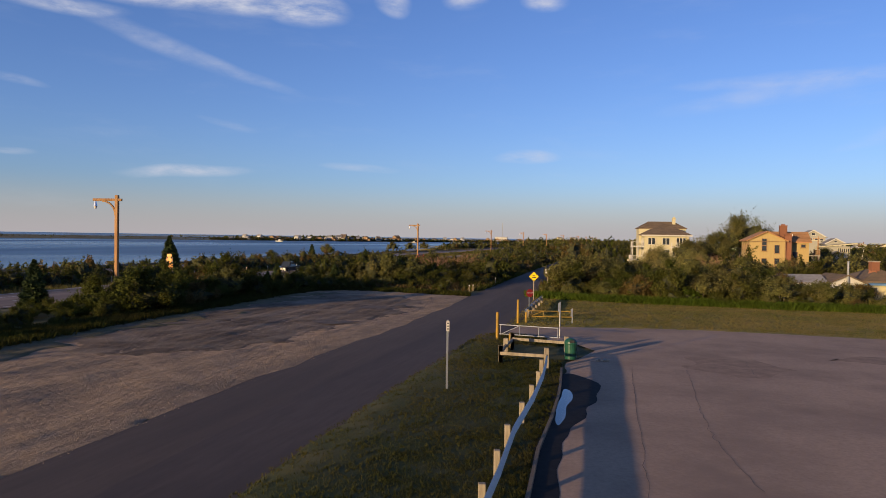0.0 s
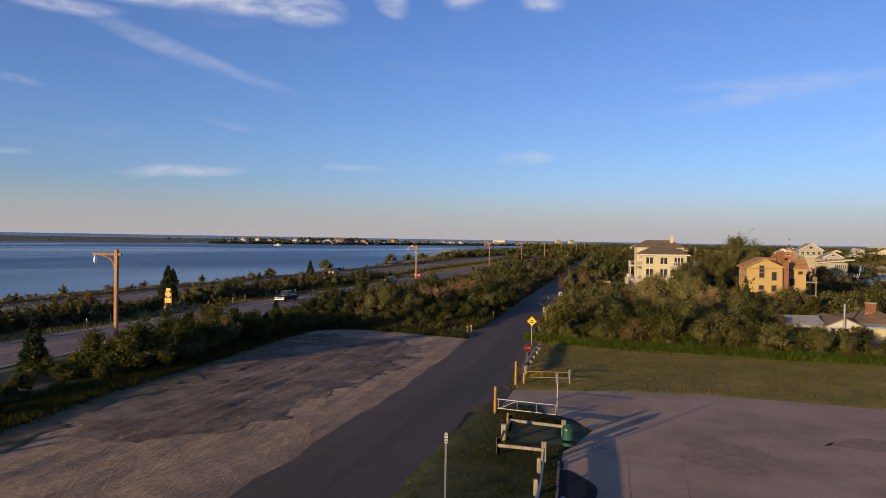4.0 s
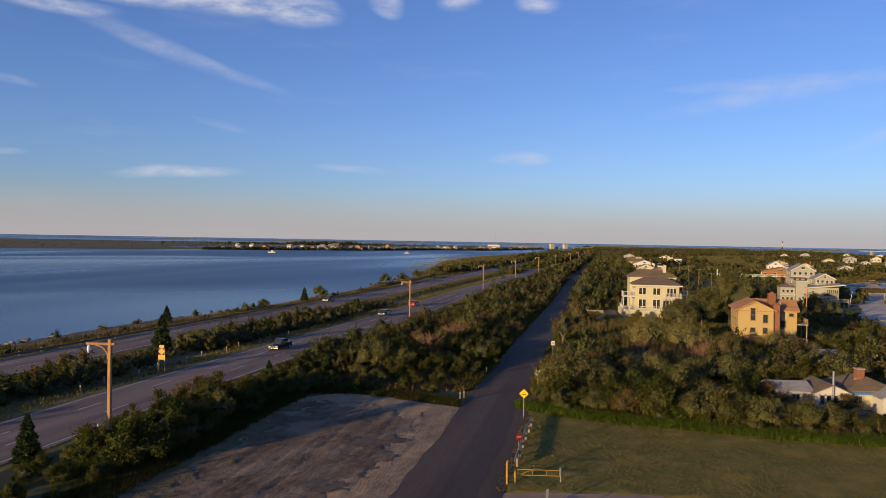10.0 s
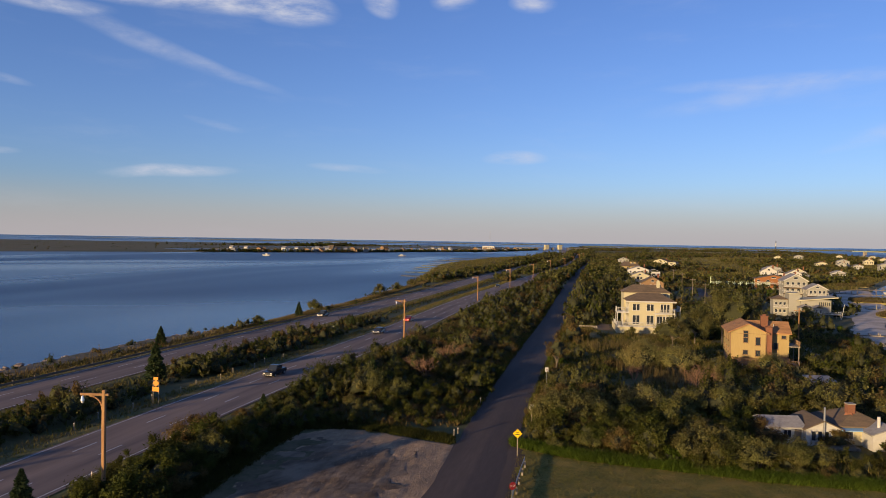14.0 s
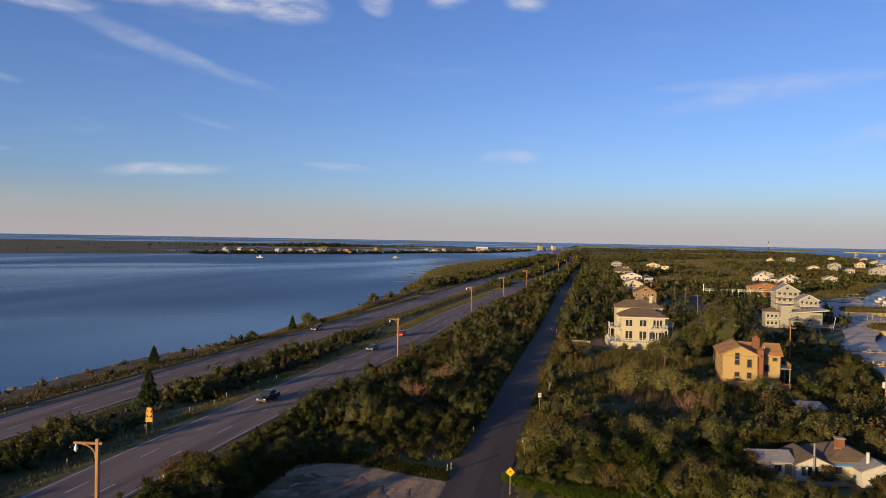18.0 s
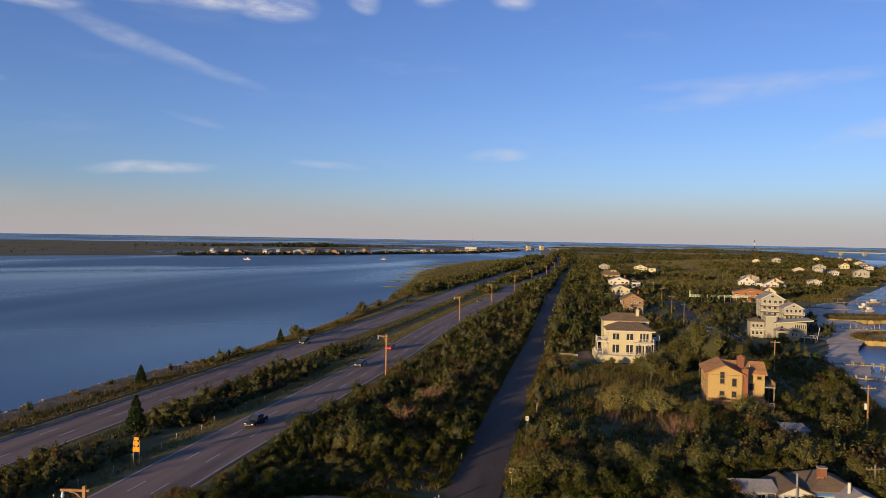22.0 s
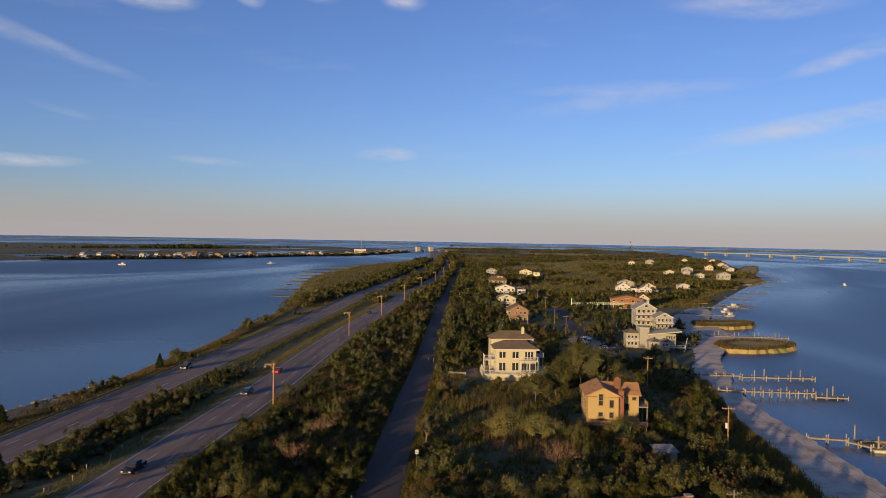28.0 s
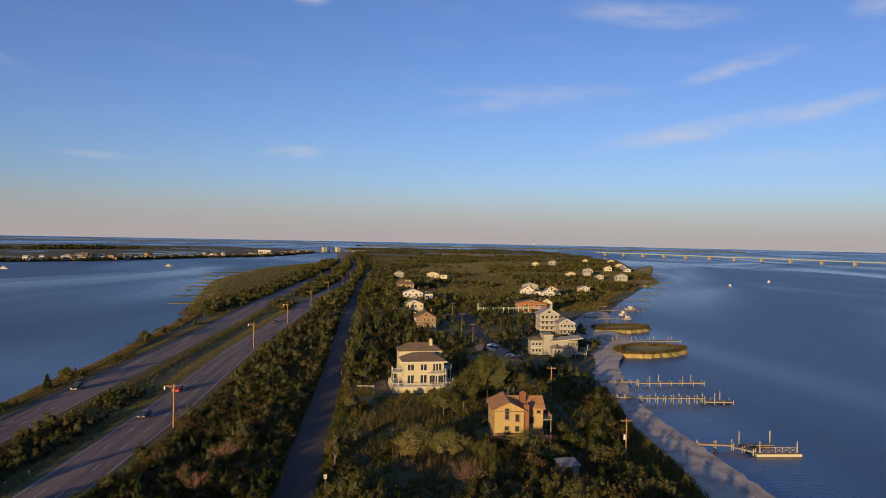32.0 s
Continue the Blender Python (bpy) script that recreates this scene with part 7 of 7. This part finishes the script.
def car(paint, label, long=4.6, high=1.5, pickup=False):
    c = empty("car")
    tagged(c, label, "car", "cars on the parkway")
    w = 1.8
    prof = [(-long / 2, 0.45), (-long / 2, 0.85), (-long / 2 + 0.15, 0.95), (-long * 0.22, 1.0), (-long * 0.08, high), (long * 0.25, high), (long * 0.40, 1.05), (long / 2 - 0.05, 0.98), (long / 2, 0.5), (long / 2 - 0.2, 0.28), (-long / 2 + 0.2, 0.28)]
    if pickup:
        prof[5:8] = [(long * 0.12, high), (long * 0.16, 1.0), (long / 2 - 0.03, 1.0)]
    bm = bmesh.new()
    a = [bm.verts.new((-w / 2 + (0.13 if z > 1.02 else 0), y, z)) for y, z in prof]
    b = [bm.verts.new((w / 2 - (0.13 if z > 1.02 else 0), y, z)) for y, z in prof]
    bm.faces.new(a), bm.faces.new(b)
    for i in range(len(prof)):
        bm.faces.new((a[i], a[(i + 1) % len(prof)], b[(i + 1) % len(prof)], b[i]))
    bmesh.ops.recalc_face_normals(bm, faces=bm.faces[:])
    bmesh.ops.bevel(bm, geom=bm.edges[:], offset=0.04, segments=2, affect="EDGES")
    part("body", bm, paint, c)
    part("windscreen", B((0, (-long * 0.22 - long * 0.08) / 2 - 0.02, (1.0 + high) / 2 + 0.02), (w - 0.4, 0.04, (high - 1.0) * 1.45), Matrix.Rotation(-math.atan2(long * 0.14, high - 1.0), 4, "X")), GLASS, c)
    for s in (-1, 1):
        part("side_window", B((s * (w / 2 - 0.10), long * 0.06, (1.05 + high) / 2), (0.06, long * 0.28, (high - 1.05) * 0.75)), GLASS, c)
        part("headlight", B((s * 0.62, -long / 2 - 0.01, 0.72), (0.32, 0.06, 0.16)), SIGNW, c)
        part("tail_light", B((s * 0.68, long / 2 - 0.01, 0.8), (0.28, 0.06, 0.16)), SIGNR, c)
        for y in (-long * 0.31, long * 0.31):
            t = part("wheel", T((s * (w / 2 - 0.22), y, 0.33), (s * (w / 2 + 0.02), y, 0.33), 0.33, 0.33, 18), RUBBER, c)
            part("rim", T((s * (w / 2 - 0.1), y, 0.33), (s * (w / 2 + 0.03), y, 0.33), 0.2, 0.2, 14), CHROME, t)
    return c


def paint(name, col):
    return M(name, col, tuple(v * 1.1 for v in col), 2, 0.25, 0, spec=0.5)


INK, REDP, SILVER, NAVY = paint("black_car_paint", (0.012, 0.013, 0.016)), paint("red_car_paint", (0.35, 0.02, 0.02)), paint("white_car_paint", (0.6, 0.58, 0.55)), paint("navy_car_paint", (0.02, 0.025, 0.05))
for x, y, p, lab, hh, pk in ((-31.5, 207, INK, "black sport utility car on the parkway", 1.75, False), (-12.4, 172, NAVY, "dark blue saloon car on the parkway", 1.45, False), (-6.0, 198, REDP, "red saloon car on the parkway", 1.45, False),
                             (-26.0, 118, INK, "black pickup truck on the parkway", 1.75, True), (33.5, 345, INK, "black saloon car on the parkway", 1.45, False)):
    c = car(p, lab, 5.2 if pk else 4.6, hh, pk)
    c.location, c.rotation_euler = (x, y, 0.62), (0, 0, radians(-15))
for i, (x, y, p) in enumerate(((107, 231, SILVER), (109, 236, INK), (104.5, 246, SILVER), (107, 250, NAVY), (110, 255, SILVER), (108.5, 227, INK))):
    c = car(p, ("white", "black", "white", "dark blue", "white", "black")[i] + " parked car beside the beach houses", 4.5, 1.5)
    c["group"] = "parked cars"
    c.location, c.rotation_euler = (x, y, 0.07), (0, 0, radians(60 + 10 * i))
tagged(sheet("parking_apron", [(97, 220), (104, 216), (108, 224), (112, 240), (114, 262), (106, 268), (101, 250)], 0.085, LOT, 0.6), "grey asphalt parking apron by the houses", "car park", kind="structure")


def boat(x, y, rz, s=1.0):
    b = empty("boat", (x, y, -1.0), rz)
    tagged(b, "small white motorboat moored by a pier", "boat", "moored boats")
    bm = bmesh.new()
    ring = [(-3.2, -1.1), (1.2, -1.2), (3.6, 0), (1.2, 1.2), (-3.2, 1.1)]
    lo = [bm.verts.new((px * 0.85 * s, py * 0.7 * s, 0)) for px, py in ring]
    hi = [bm.verts.new((px * s, py * s, 0.9 * s)) for px, py in ring]
    bm.faces.new(lo), bm.faces.new(hi)
    for i in range(5):
        bm.faces.new((lo[i], lo[(i + 1) % 5], hi[(i + 1) % 5], hi[i]))
    bmesh.ops.recalc_face_normals(bm, faces=bm.faces[:])
    part("hull", bm, WHITE, b)
    part("cabin", B((-0.3 * s, 0, 1.4 * s), (1.8 * s, 1.4 * s, 1.0 * s), None, 0.1), WHITE, b)
    part("windscreen", B((0.65 * s, 0, 1.5 * s), (0.06, 1.2 * s, 0.5 * s)), GLASS, b)


for x, y, rz, s in ((228, 338, 20, 1.3), (240, 360, 30, 1.3), (262, 385, 10, 1.4), (620, 640, 40, 1.5), (-40, 980, 10, 1.6), (-210, 900, 170, 1.6), (520, 590, 60, 1.3)):
    boat(x, y, rz, s)

# ---- single plants that stand out ----
ced = make_cedar(6.2, 2600, LEAFD)
ced.location = (-44.5, 114.0, 0.2)
for x, y, s in ((-31.6, 47.0, 0.4), (-33.7, 57.8, 0.7), (-58.5, 152.8, 0.75), (-39.4, 211, 0.75), (-20.6, 186, 0.6), (-20.5, 186, 0.65), (-22, 93.0, 0.55), (-15.5, 101, 0.6), (-20.6, 82.5, 0.5), (-9.5, 118, 0.6), (-1.5, 143, 0.5)):
    put(ced, x, y, s)
big = make_tree(15.6, 6.6, 18000, 0.29, LEAF2, 3)
tagged(big, "large spreading green tree between the two houses", "tree")
big.location = (70.5, 166.5, 0)
for x, y, s, lab in ((81, 173, 0.7, "green tree beside the sandy track"), (-36.3, 220, 0.36, "small bushy tree above the bay shore"), (-21, 293, 0.42, "small bushy tree above the bay shore"), (-14.5, 308, 0.40, "small bushy tree above the bay shore"), (-9, 337, 0.40, "small bushy tree above the bay shore"), (-45.8, 187, 0.26, "small bushy tree above the bay shore"), (112.5, 206, 0.5, "small green tree below the beach house"), (63.0, 164.0, 0.72, "broad green tree between the two houses"), (77.5, 169.0, 0.74, "broad green tree beside the tan house"), (55.0, 156.5, 0.6, "slender green tree in front of the cream house"), (84, 132, 0.42, "green tree above the beach")):
    put(big, x, y, s, label=lab)
olive = make_tree(7.0, 4.7, 14000, 0.19, OLIVE, 8)
tagged(olive, "broad pale olive-green tree with dense crown", "tree")
olive.location = (39.6, 130.2, 0)
for x, y, s, rz in ((46.9, 128.4, 0.98, 120), (30.5, 97.0, 0.75, 200), (63.0, 127.5, 0.85, 10), (66.5, 121.5, 0.55, 70), (57.9, 96.5, 0.8, 90), (62.0, 89.5, 0.6, 10), (48.7, 102.5, 0.6, 10), (73.5, 106.8, 0.5, 30), (54.6, 126.5, 0.45, 50)):
    put(olive, x, y, s, rz)
tan_tree = make_tree(7.2, 2.4, 2600, 0.22, LEAFB, 12)
tagged(tan_tree, "slender tawny tree leaning beside the side road", "tree")
tan_tree.location = (23.4, 127.0, 0)
for seed, x, y, s, lab in ((1, 43.0, 109.5, 1.35, "bare pinkish dead shrub among the scrub"), (2, 4.2, 135.0, 1.15, "dead pale branches above the thicket"), (3, -0.4, 119.0, 1.1, "dead reddish branches above the thicket"), (4, -2.3, 123.5, 0.95, "dead grey shrub in the thicket"), (5, 36, 121, 0.7, "bare shrub among the reeds"), (6, 8.6, 152, 1.0, "dead grey branches above the thicket")):
    b = make_bare(4.6 * s, seed, lab)
    b.location = (x, y, 0)
for x, y, k, s in ((-25.4, 69.0, 0, 0.95), (-23.6, 66.4, 3, 1.0), (-22.6, 71, 1, 0.8), (-30.5, 66, 0, 0.8), (-20, 77, 0, 0.9), (-17.5, 86.5, 1, 1.0), (57, 121.5, 0, 1.0), (52.5, 124, 2, 1.1), (61.5, 119.5, 5, 0.9), (49.5, 130, 0, 1.0), (66, 119, 4, 0.9), (52, 177.5, 2, 0.8), (58.5, 175.5, 0, 0.9), (67, 173, 5, 0.9), (74, 178, 0, 1.0)):
    put(SHRUBS[k], x, y, s, group="hedge shrubs")

# the first plant of each kind stands in the hedge too
for o, (x, y) in zip(SHRUBS, ((-29.4, 64.5), (-27.4, 68.2), (33.5, 76.2), (22.5, 79.6), (27.0, 75.2), (39.5, 73.4))):
    o.location, o.scale = (x, y, -0.05), (0.9, 0.9, 0.9)
    o["group"] = "hedge shrubs"

# ---- grass, reeds, stones ----


def blades(name, label, spots, h, w, mat, lean=0.35, per=3, cat="grass"):
    """Tapered blades in tufts, joined."""
    rng = np.random.default_rng(len(spots))
    p = np.repeat(np.array(spots, float), per, axis=0)
    n = len(p)
    p[:, :2] += rng.normal(scale=w * 3, size=(n, 2))
    a = rng.uniform(0, 6.283, n)
    hh = h * rng.uniform(0.5, 1.25, n)
    side = np.stack([np.cos(a), np.sin(a), np.zeros(n)], 1) * w
    tip = p + np.stack([rng.normal(scale=lean, size=n) * hh, rng.normal(scale=lean, size=n) * hh, hh], 1)
    q = np.stack([p - side, p + side, tip], 1).reshape(-1, 3)
    o = new(name, quads_mesh(name, q, np.arange(len(q)).reshape(-1, 3), [mat]))
    return tagged(o, label, cat, kind="stuff")


rg = random.Random(9)
vs = []
while len(vs) < 14000:
    y = 16 + 32 * rg.random() ** 1.2
    x0 = lane(y) + 3.3
    x1 = float(np.interp(y, [0, 18, 22, 26.6, 34, 38, 42, 46], [-1.6, 2.2, 3.0, 4.3, 5.8, 6.6, 8.8, 7]))
    x = rg.uniform(x0, x1)
    edge = (x - x0) / max(0.5, x1 - x0)
    if rg.random() > 0.15 + 1.2 * edge or (38.5 < y < 43 and x > 4):
        continue
    vs.append((x, y, 0.04 + 0.20 * max(0.0, math.sin(math.pi * min(1.0, edge) ** 0.62))))
blades("verge_tufts", "uneven tufts of green grass on the verge", vs, 0.09, 0.012, GRASSB, per=6)
vs = []
while len(vs) < 16000:
    x, y = rg.uniform(5, 46), rg.uniform(48, 82)
    front = float(np.interp(x, [5, 14.2, 20.3, 25.8, 33, 46], [53.4, 53.6, 52.8, 51, 48.5, 44]))
    if y < front or zone_of(x, y) is not None or x < lane(y) + 4.2:
        continue
    vs.append((x, y, 0.08))
blades("lawn_tufts", "short dry tufts in the mown grass", vs, 0.10, 0.022, GRASSY, per=4)
vs = []
while len(vs) < 5200:
    x = rg.uniform(10, 46)
    front = float(np.interp(x, [8, 10.7, 16.9, 27.8, 35, 43.4, 60], [84, 81.5, 77, 73.3, 70.4, 68.6, 65]))
    vs.append((x, front + rg.uniform(-1.6, 0.8), 0.05))
blades("hedge_undergrowth", "bright green weeds along the foot of the hedge", vs, 0.7, 0.06, LEAFG, 0.6, 5)
vs = []
while len(vs) < 15000:
    y = rg.uniform(20, 92)
    if rg.random() < 0.85:
        x = float(np.interp(y, [-60, 20, 42.5, 50, 60.4, 75.5, 83, 92], [-44, -30, -27.2, -26.4, -23.8, -20.6, -18.8, -17])) + rg.uniform(-2.0, 2.9) * rg.uniform(0.75, 1.0)
    else:
        x, y = rg.uniform(-17, 3.2), rg.uniform(87, 91)
        y -= max(0, x + 8) * 0.55
    vs.append((x, y, 0.0))
# same shade-darkened leaf colour as the roadside thicket
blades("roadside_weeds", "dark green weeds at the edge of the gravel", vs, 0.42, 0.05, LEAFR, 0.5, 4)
vs, vt = [], []
for _ in range(60000):
    y = 60 + 300 * rg.random() ** 1.25
    x = rg.uniform(pk_r(y) + 9, 105)
    zn = zone_of(x, y)
    if zn is None or not (free(x, y, -0.6) or any(inside((x, y), o) for o in VOIDS)) or x > shore_r(y) - 14:
        continue
    (vs if zn == "roadside" else vt).append((x, y, -0.05))
blades("thicket_undergrowth", "low tangled green undergrowth beneath the roadside shrubs", vs, 0.7, 0.10, LEAFB, 0.6, 4)
blades("scrub_undergrowth", "low tangled undergrowth and grass between the scrub", vt[::2], 0.7, 0.10, LEAF, 0.6, 4)
blades("scrub_grass", "rough tawny grass in the hollows between the shrubs", vt[1::2], 0.95, 0.06, GRASSY, 0.35, 6)
vs = []
for _ in range(5200):
    y = rg.uniform(90, 330)
    for sgn in (-1, 1):
        x = lane(y) + sgn * rg.uniform(3.6, 5.6)
        vs.append((x, y, 0.0))
blades("roadside_grass", "rough grass along the side road", vs, 0.6, 0.06, LEAF, 0.45, 3)
vs = []
for _ in range(4200):
    x, y = rg.uniform(34, 70), rg.uniform(98, 182)
    if noise.noise((x * 0.08, y * 0.08, 15)) < 0.12 or any(math.hypot(x - a, y - b) < r for a, b, r in HOUSE_CLEAR):
        continue
    vs.append((x, y, 0.0))
blades("reeds", "tall tawny reeds between the shrubs", vs, 1.9, 0.035, REED, 0.13, 6, "reeds")
vs = []
for _ in range(11000):
    y = rg.uniform(95, 420)
    x = shore_l(y) + rg.uniform(2.5, 9.5 if y > 176 else 14)
    if x > pk_l(y) - 7 or (100 < y < 176 and x < shore_l(y) + 9 and rg.random() < 0.85):
        continue
    vs.append((x, y, min(0, -1.5 + (x - shore_l(y)) * 0.22)))
blades("shore_grass", "sunlit straw-coloured grass above the bay shore", vs, 0.8, 0.07, REED, 0.3, 4)
vs = []
for _ in range(26000):
    y = rg.uniform(60, 420)
    fx, sgn = rg.choice(((pk_r, -1), (pk_l, 1), (pk_r, 1), (pk_l, -1)))
    vs.append((fx(y) + sgn * rg.uniform(5.6, 10.5), y, 0.3))
blades("parkway_grass", "rough green grass beside the parkway", vs, 0.45, 0.06, GRASSY, 0.4, 3)
vs = []
for g in GROINS:
    c = (sum(p[0] for p in g) / len(g), sum(p[1] for p in g) / len(g))
    for _ in range(1500):
        i = rg.randrange(len(g))
        a, b = g[i], g[i - 1]
        u, k = rg.random(), rg.uniform(0.82, 1.0)
        x, y = a[0] + (b[0] - a[0]) * u, a[1] + (b[1] - a[1]) * u
        vs.append((c[0] + (x - c[0]) * k, c[1] + (y - c[1]) * k, 0.3))
blades("groin_grass", "tall golden grass fringing the spits", vs, 1.3, 0.10, REED, 0.15, 4)
vs = []
for _ in range(5200):
    y = rg.uniform(70, 176)
    x = float(np.interp(y, [60, 92, 109, 124, 136, 155, 169, 176], [70, 79, 86, 90.5, 94, 102.5, 108.5, 112])) - rg.uniform(-1.2, 11) * rg.random()
    vs.append((x, y, -0.03))
blades("dune_grass", "sparse green dune grass behind the beach", vs, 0.9, 0.06, GRASSY, 0.3, 4)


vs = []
for _ in range(40000):
    y = 380 + 1100 * rg.random() ** 1.4
    x = rg.uniform(lane(min(y, 1190)) + 10, shore_r(y) - 14)
    if any(inside((x, y), o) for o in MEADOWS) or noise.noise((x * 0.008, y * 0.008, 12)) < 0.2:
        vs.append((x, y, 0.0))
blades("meadow_grass", "tall straw and olive grass over the far marsh", vs, 1.2, 0.5, MARSHB, 0.3, 2)
vs = []
for _ in range(9000):
    y = rg.uniform(400, 1150)
    x = shore_l(y) + rg.uniform(-3, max(10, pk_l(y) - 12 - shore_l(y)))
    vs.append((x, y, -0.8 if x < shore_l(y) + 5 else 0.0))
blades("marsh_grass", "sunlit yellow-green marsh grass along the bay", vs, 0.8, 0.35, MARSHB, 0.45, 3)


def stones(name, label, spots, size, mat):
    rng = np.random.default_rng(len(spots) + 1)
    bm = bmesh.new()
    bmesh.ops.create_icosphere(bm, subdivisions=1, radius=1.0)
    v0 = np.array([v.co[:] for v in bm.verts])
    f0 = np.array([[v.index for v in f.verts] for f in bm.faces])
    bm.free()
    vs, fs = [], []
    for i, (x, y, z) in enumerate(spots):
        s = size * rng.uniform(0.4, 1.3) * rng.uniform(0.6, 1.2, 3)
        vs.append(v0 * (1 + 0.18 * rng.normal(size=(len(v0), 1))) * s + (x, y, z))
        fs.append(f0 + i * len(v0))
    return tagged(new(name, quads_mesh(name, np.concatenate(vs), np.concatenate(fs), [mat])), label, "stones", kind="stuff")


PEB = M("gravel_stones", (0.20, 0.14, 0.09), (0.34, 0.24, 0.15), 5, 0.9, 0.2, per=0.3, island=True)
vs = []
for _ in range(2600):
    y = rg.uniform(16, 72)
    x = lane(y) - 3.3 - abs(rg.gauss(0, 3.4))
    vs.append((x, y, 0.03 + 0.03 * rg.random()))
stones("loose_gravel", "loose sandy gravel stones along the road edge", vs, 0.018, PEB)
rock_me = []
for k in range(4):
    bm = bmesh.new()
    bmesh.ops.create_icosphere(bm, subdivisions=1, radius=0.7)
    for v in bm.verts:
        v.co = Vector((v.co.x * 1.3, v.co.y, v.co.z * 0.7)) + Vector(noise.noise_vector(v.co * 1.4 + Vector((k * 9, 0, 0)))) * 0.3
    me = bpy.data.meshes.new("rock")
    bm.to_mesh(me)
    bm.free()
    me.materials.append(ROCK)
    rock_me.append(me)
rv = empty("rock_revetment", (-70, 140, -1))
tagged(rv, "broken line of brown rocks along the bay shore", "rocks")
for i in range(150):
    y = 70 + 120 * i / 150 + rg.uniform(-0.5, 0.5)
    o = new("rock", rock_me[i % 4])
    o.parent = rv
    s = rg.uniform(0.6, 1.5)
    o.matrix_basis = pose(shore_l(y) + rg.uniform(1.2, 4.2) + 70, y - 140, rg.uniform(0.1, 0.6), rg.uniform(0, 40), rg.uniform(0, 40), rg.uniform(0, 360)) @ Matrix.Scale(s, 4)

# ---- odds and ends ----
tagged(sheet("bare_plot", [(37.6, 192), (41.0, 212), (54, 210), (49.4, 189)], 0.03, M("bare_earth", (0.16, 0.10, 0.055), (0.22, 0.145, 0.085), 1.0, 0.95, 0.5), 0.6), "bare brown earth plot beside the cream house", "earth", kind="structure")
wl = empty("retaining_wall", (41.9, 194.5, 0), -20)
tagged(wl, "low concrete wall along the bare plot", "wall")
for i in range(3):
    part("panel", B((0.85 + i * 1.7, 0, 0.35), (1.66, 0.25, 0.7)), WOOD, wl)
for i in range(10):
    p = empty("fence_post", (39.5 + i * 1.6, 213.5 - 0.2 * i, 0))
    tagged(p, "dark wooden fence post at the plot's rear", "post", "plot fence posts")
    part("stake", B((0, 0, 0.7), (0.15, 0.15, 1.4)), BARK, p)


def walkway():
    """A raised narrow walkway on posts that leads to the cedar house."""
    w = empty("raised_walkway", (150, 371, 0), -8)
    tagged(w, "raised pale green walkway on slender posts", "walkway")
    PG = M("pale_green_paint", (0.42, 0.5, 0.34), (0.5, 0.58, 0.4), 2, 0.7, 0.1)
    part("deck", B((15, 0, 3.0), (30, 1.4, 0.18)), PG, w)
    for z in (3.5, 4.0):
        part("rail", B((15, -0.7, z), (30, 0.08, 0.12)), PG, w)
    for i in range(11):
        part("post", B((i * 3.0, -0.7, 2.0), (0.2, 0.2, 4.1)), PG, w)
    part("end_post", B((0, 0, 3.2), (0.35, 0.35, 6.4)), PG, w)


walkway()


def shed(x, y, rz, w, d, h, label):
    s = empty("shed", (x, y, 0), rz)
    tagged(s, label, "shed")
    part("wall", B((0, 0, h / 2), (w, d, h)), GREYW, s)
    part("roof", B((0, 0, h + 0.15), (w + 0.6, d + 0.6, 0.18), Matrix.Rotation(radians(5), 4, "X")), ROOFG, s)
    part("door", B((0, -d / 2 - 0.02, 1.0), (0.9, 0.06, 2.0)), BARK, s)


shed(63.5, 111.5, -8, 3.4, 3.2, 2.3, "small grey shed with a flat roof")

# drift line along the beach
for i in range(26):
    y = 100 + i * 4.6
    d = new("driftwood", rock_me[i % 4])
    tagged(d, "dark scrap of driftwood on the beach", "driftwood", "drift line")
    d.matrix_basis = pose(shore_r(y) - 4.5 + 0.8 * math.sin(i * 2.1), y, 0.0, 0, 0, 30 * i) @ Matrix.Diagonal((0.5, 0.16, 0.14, 1))
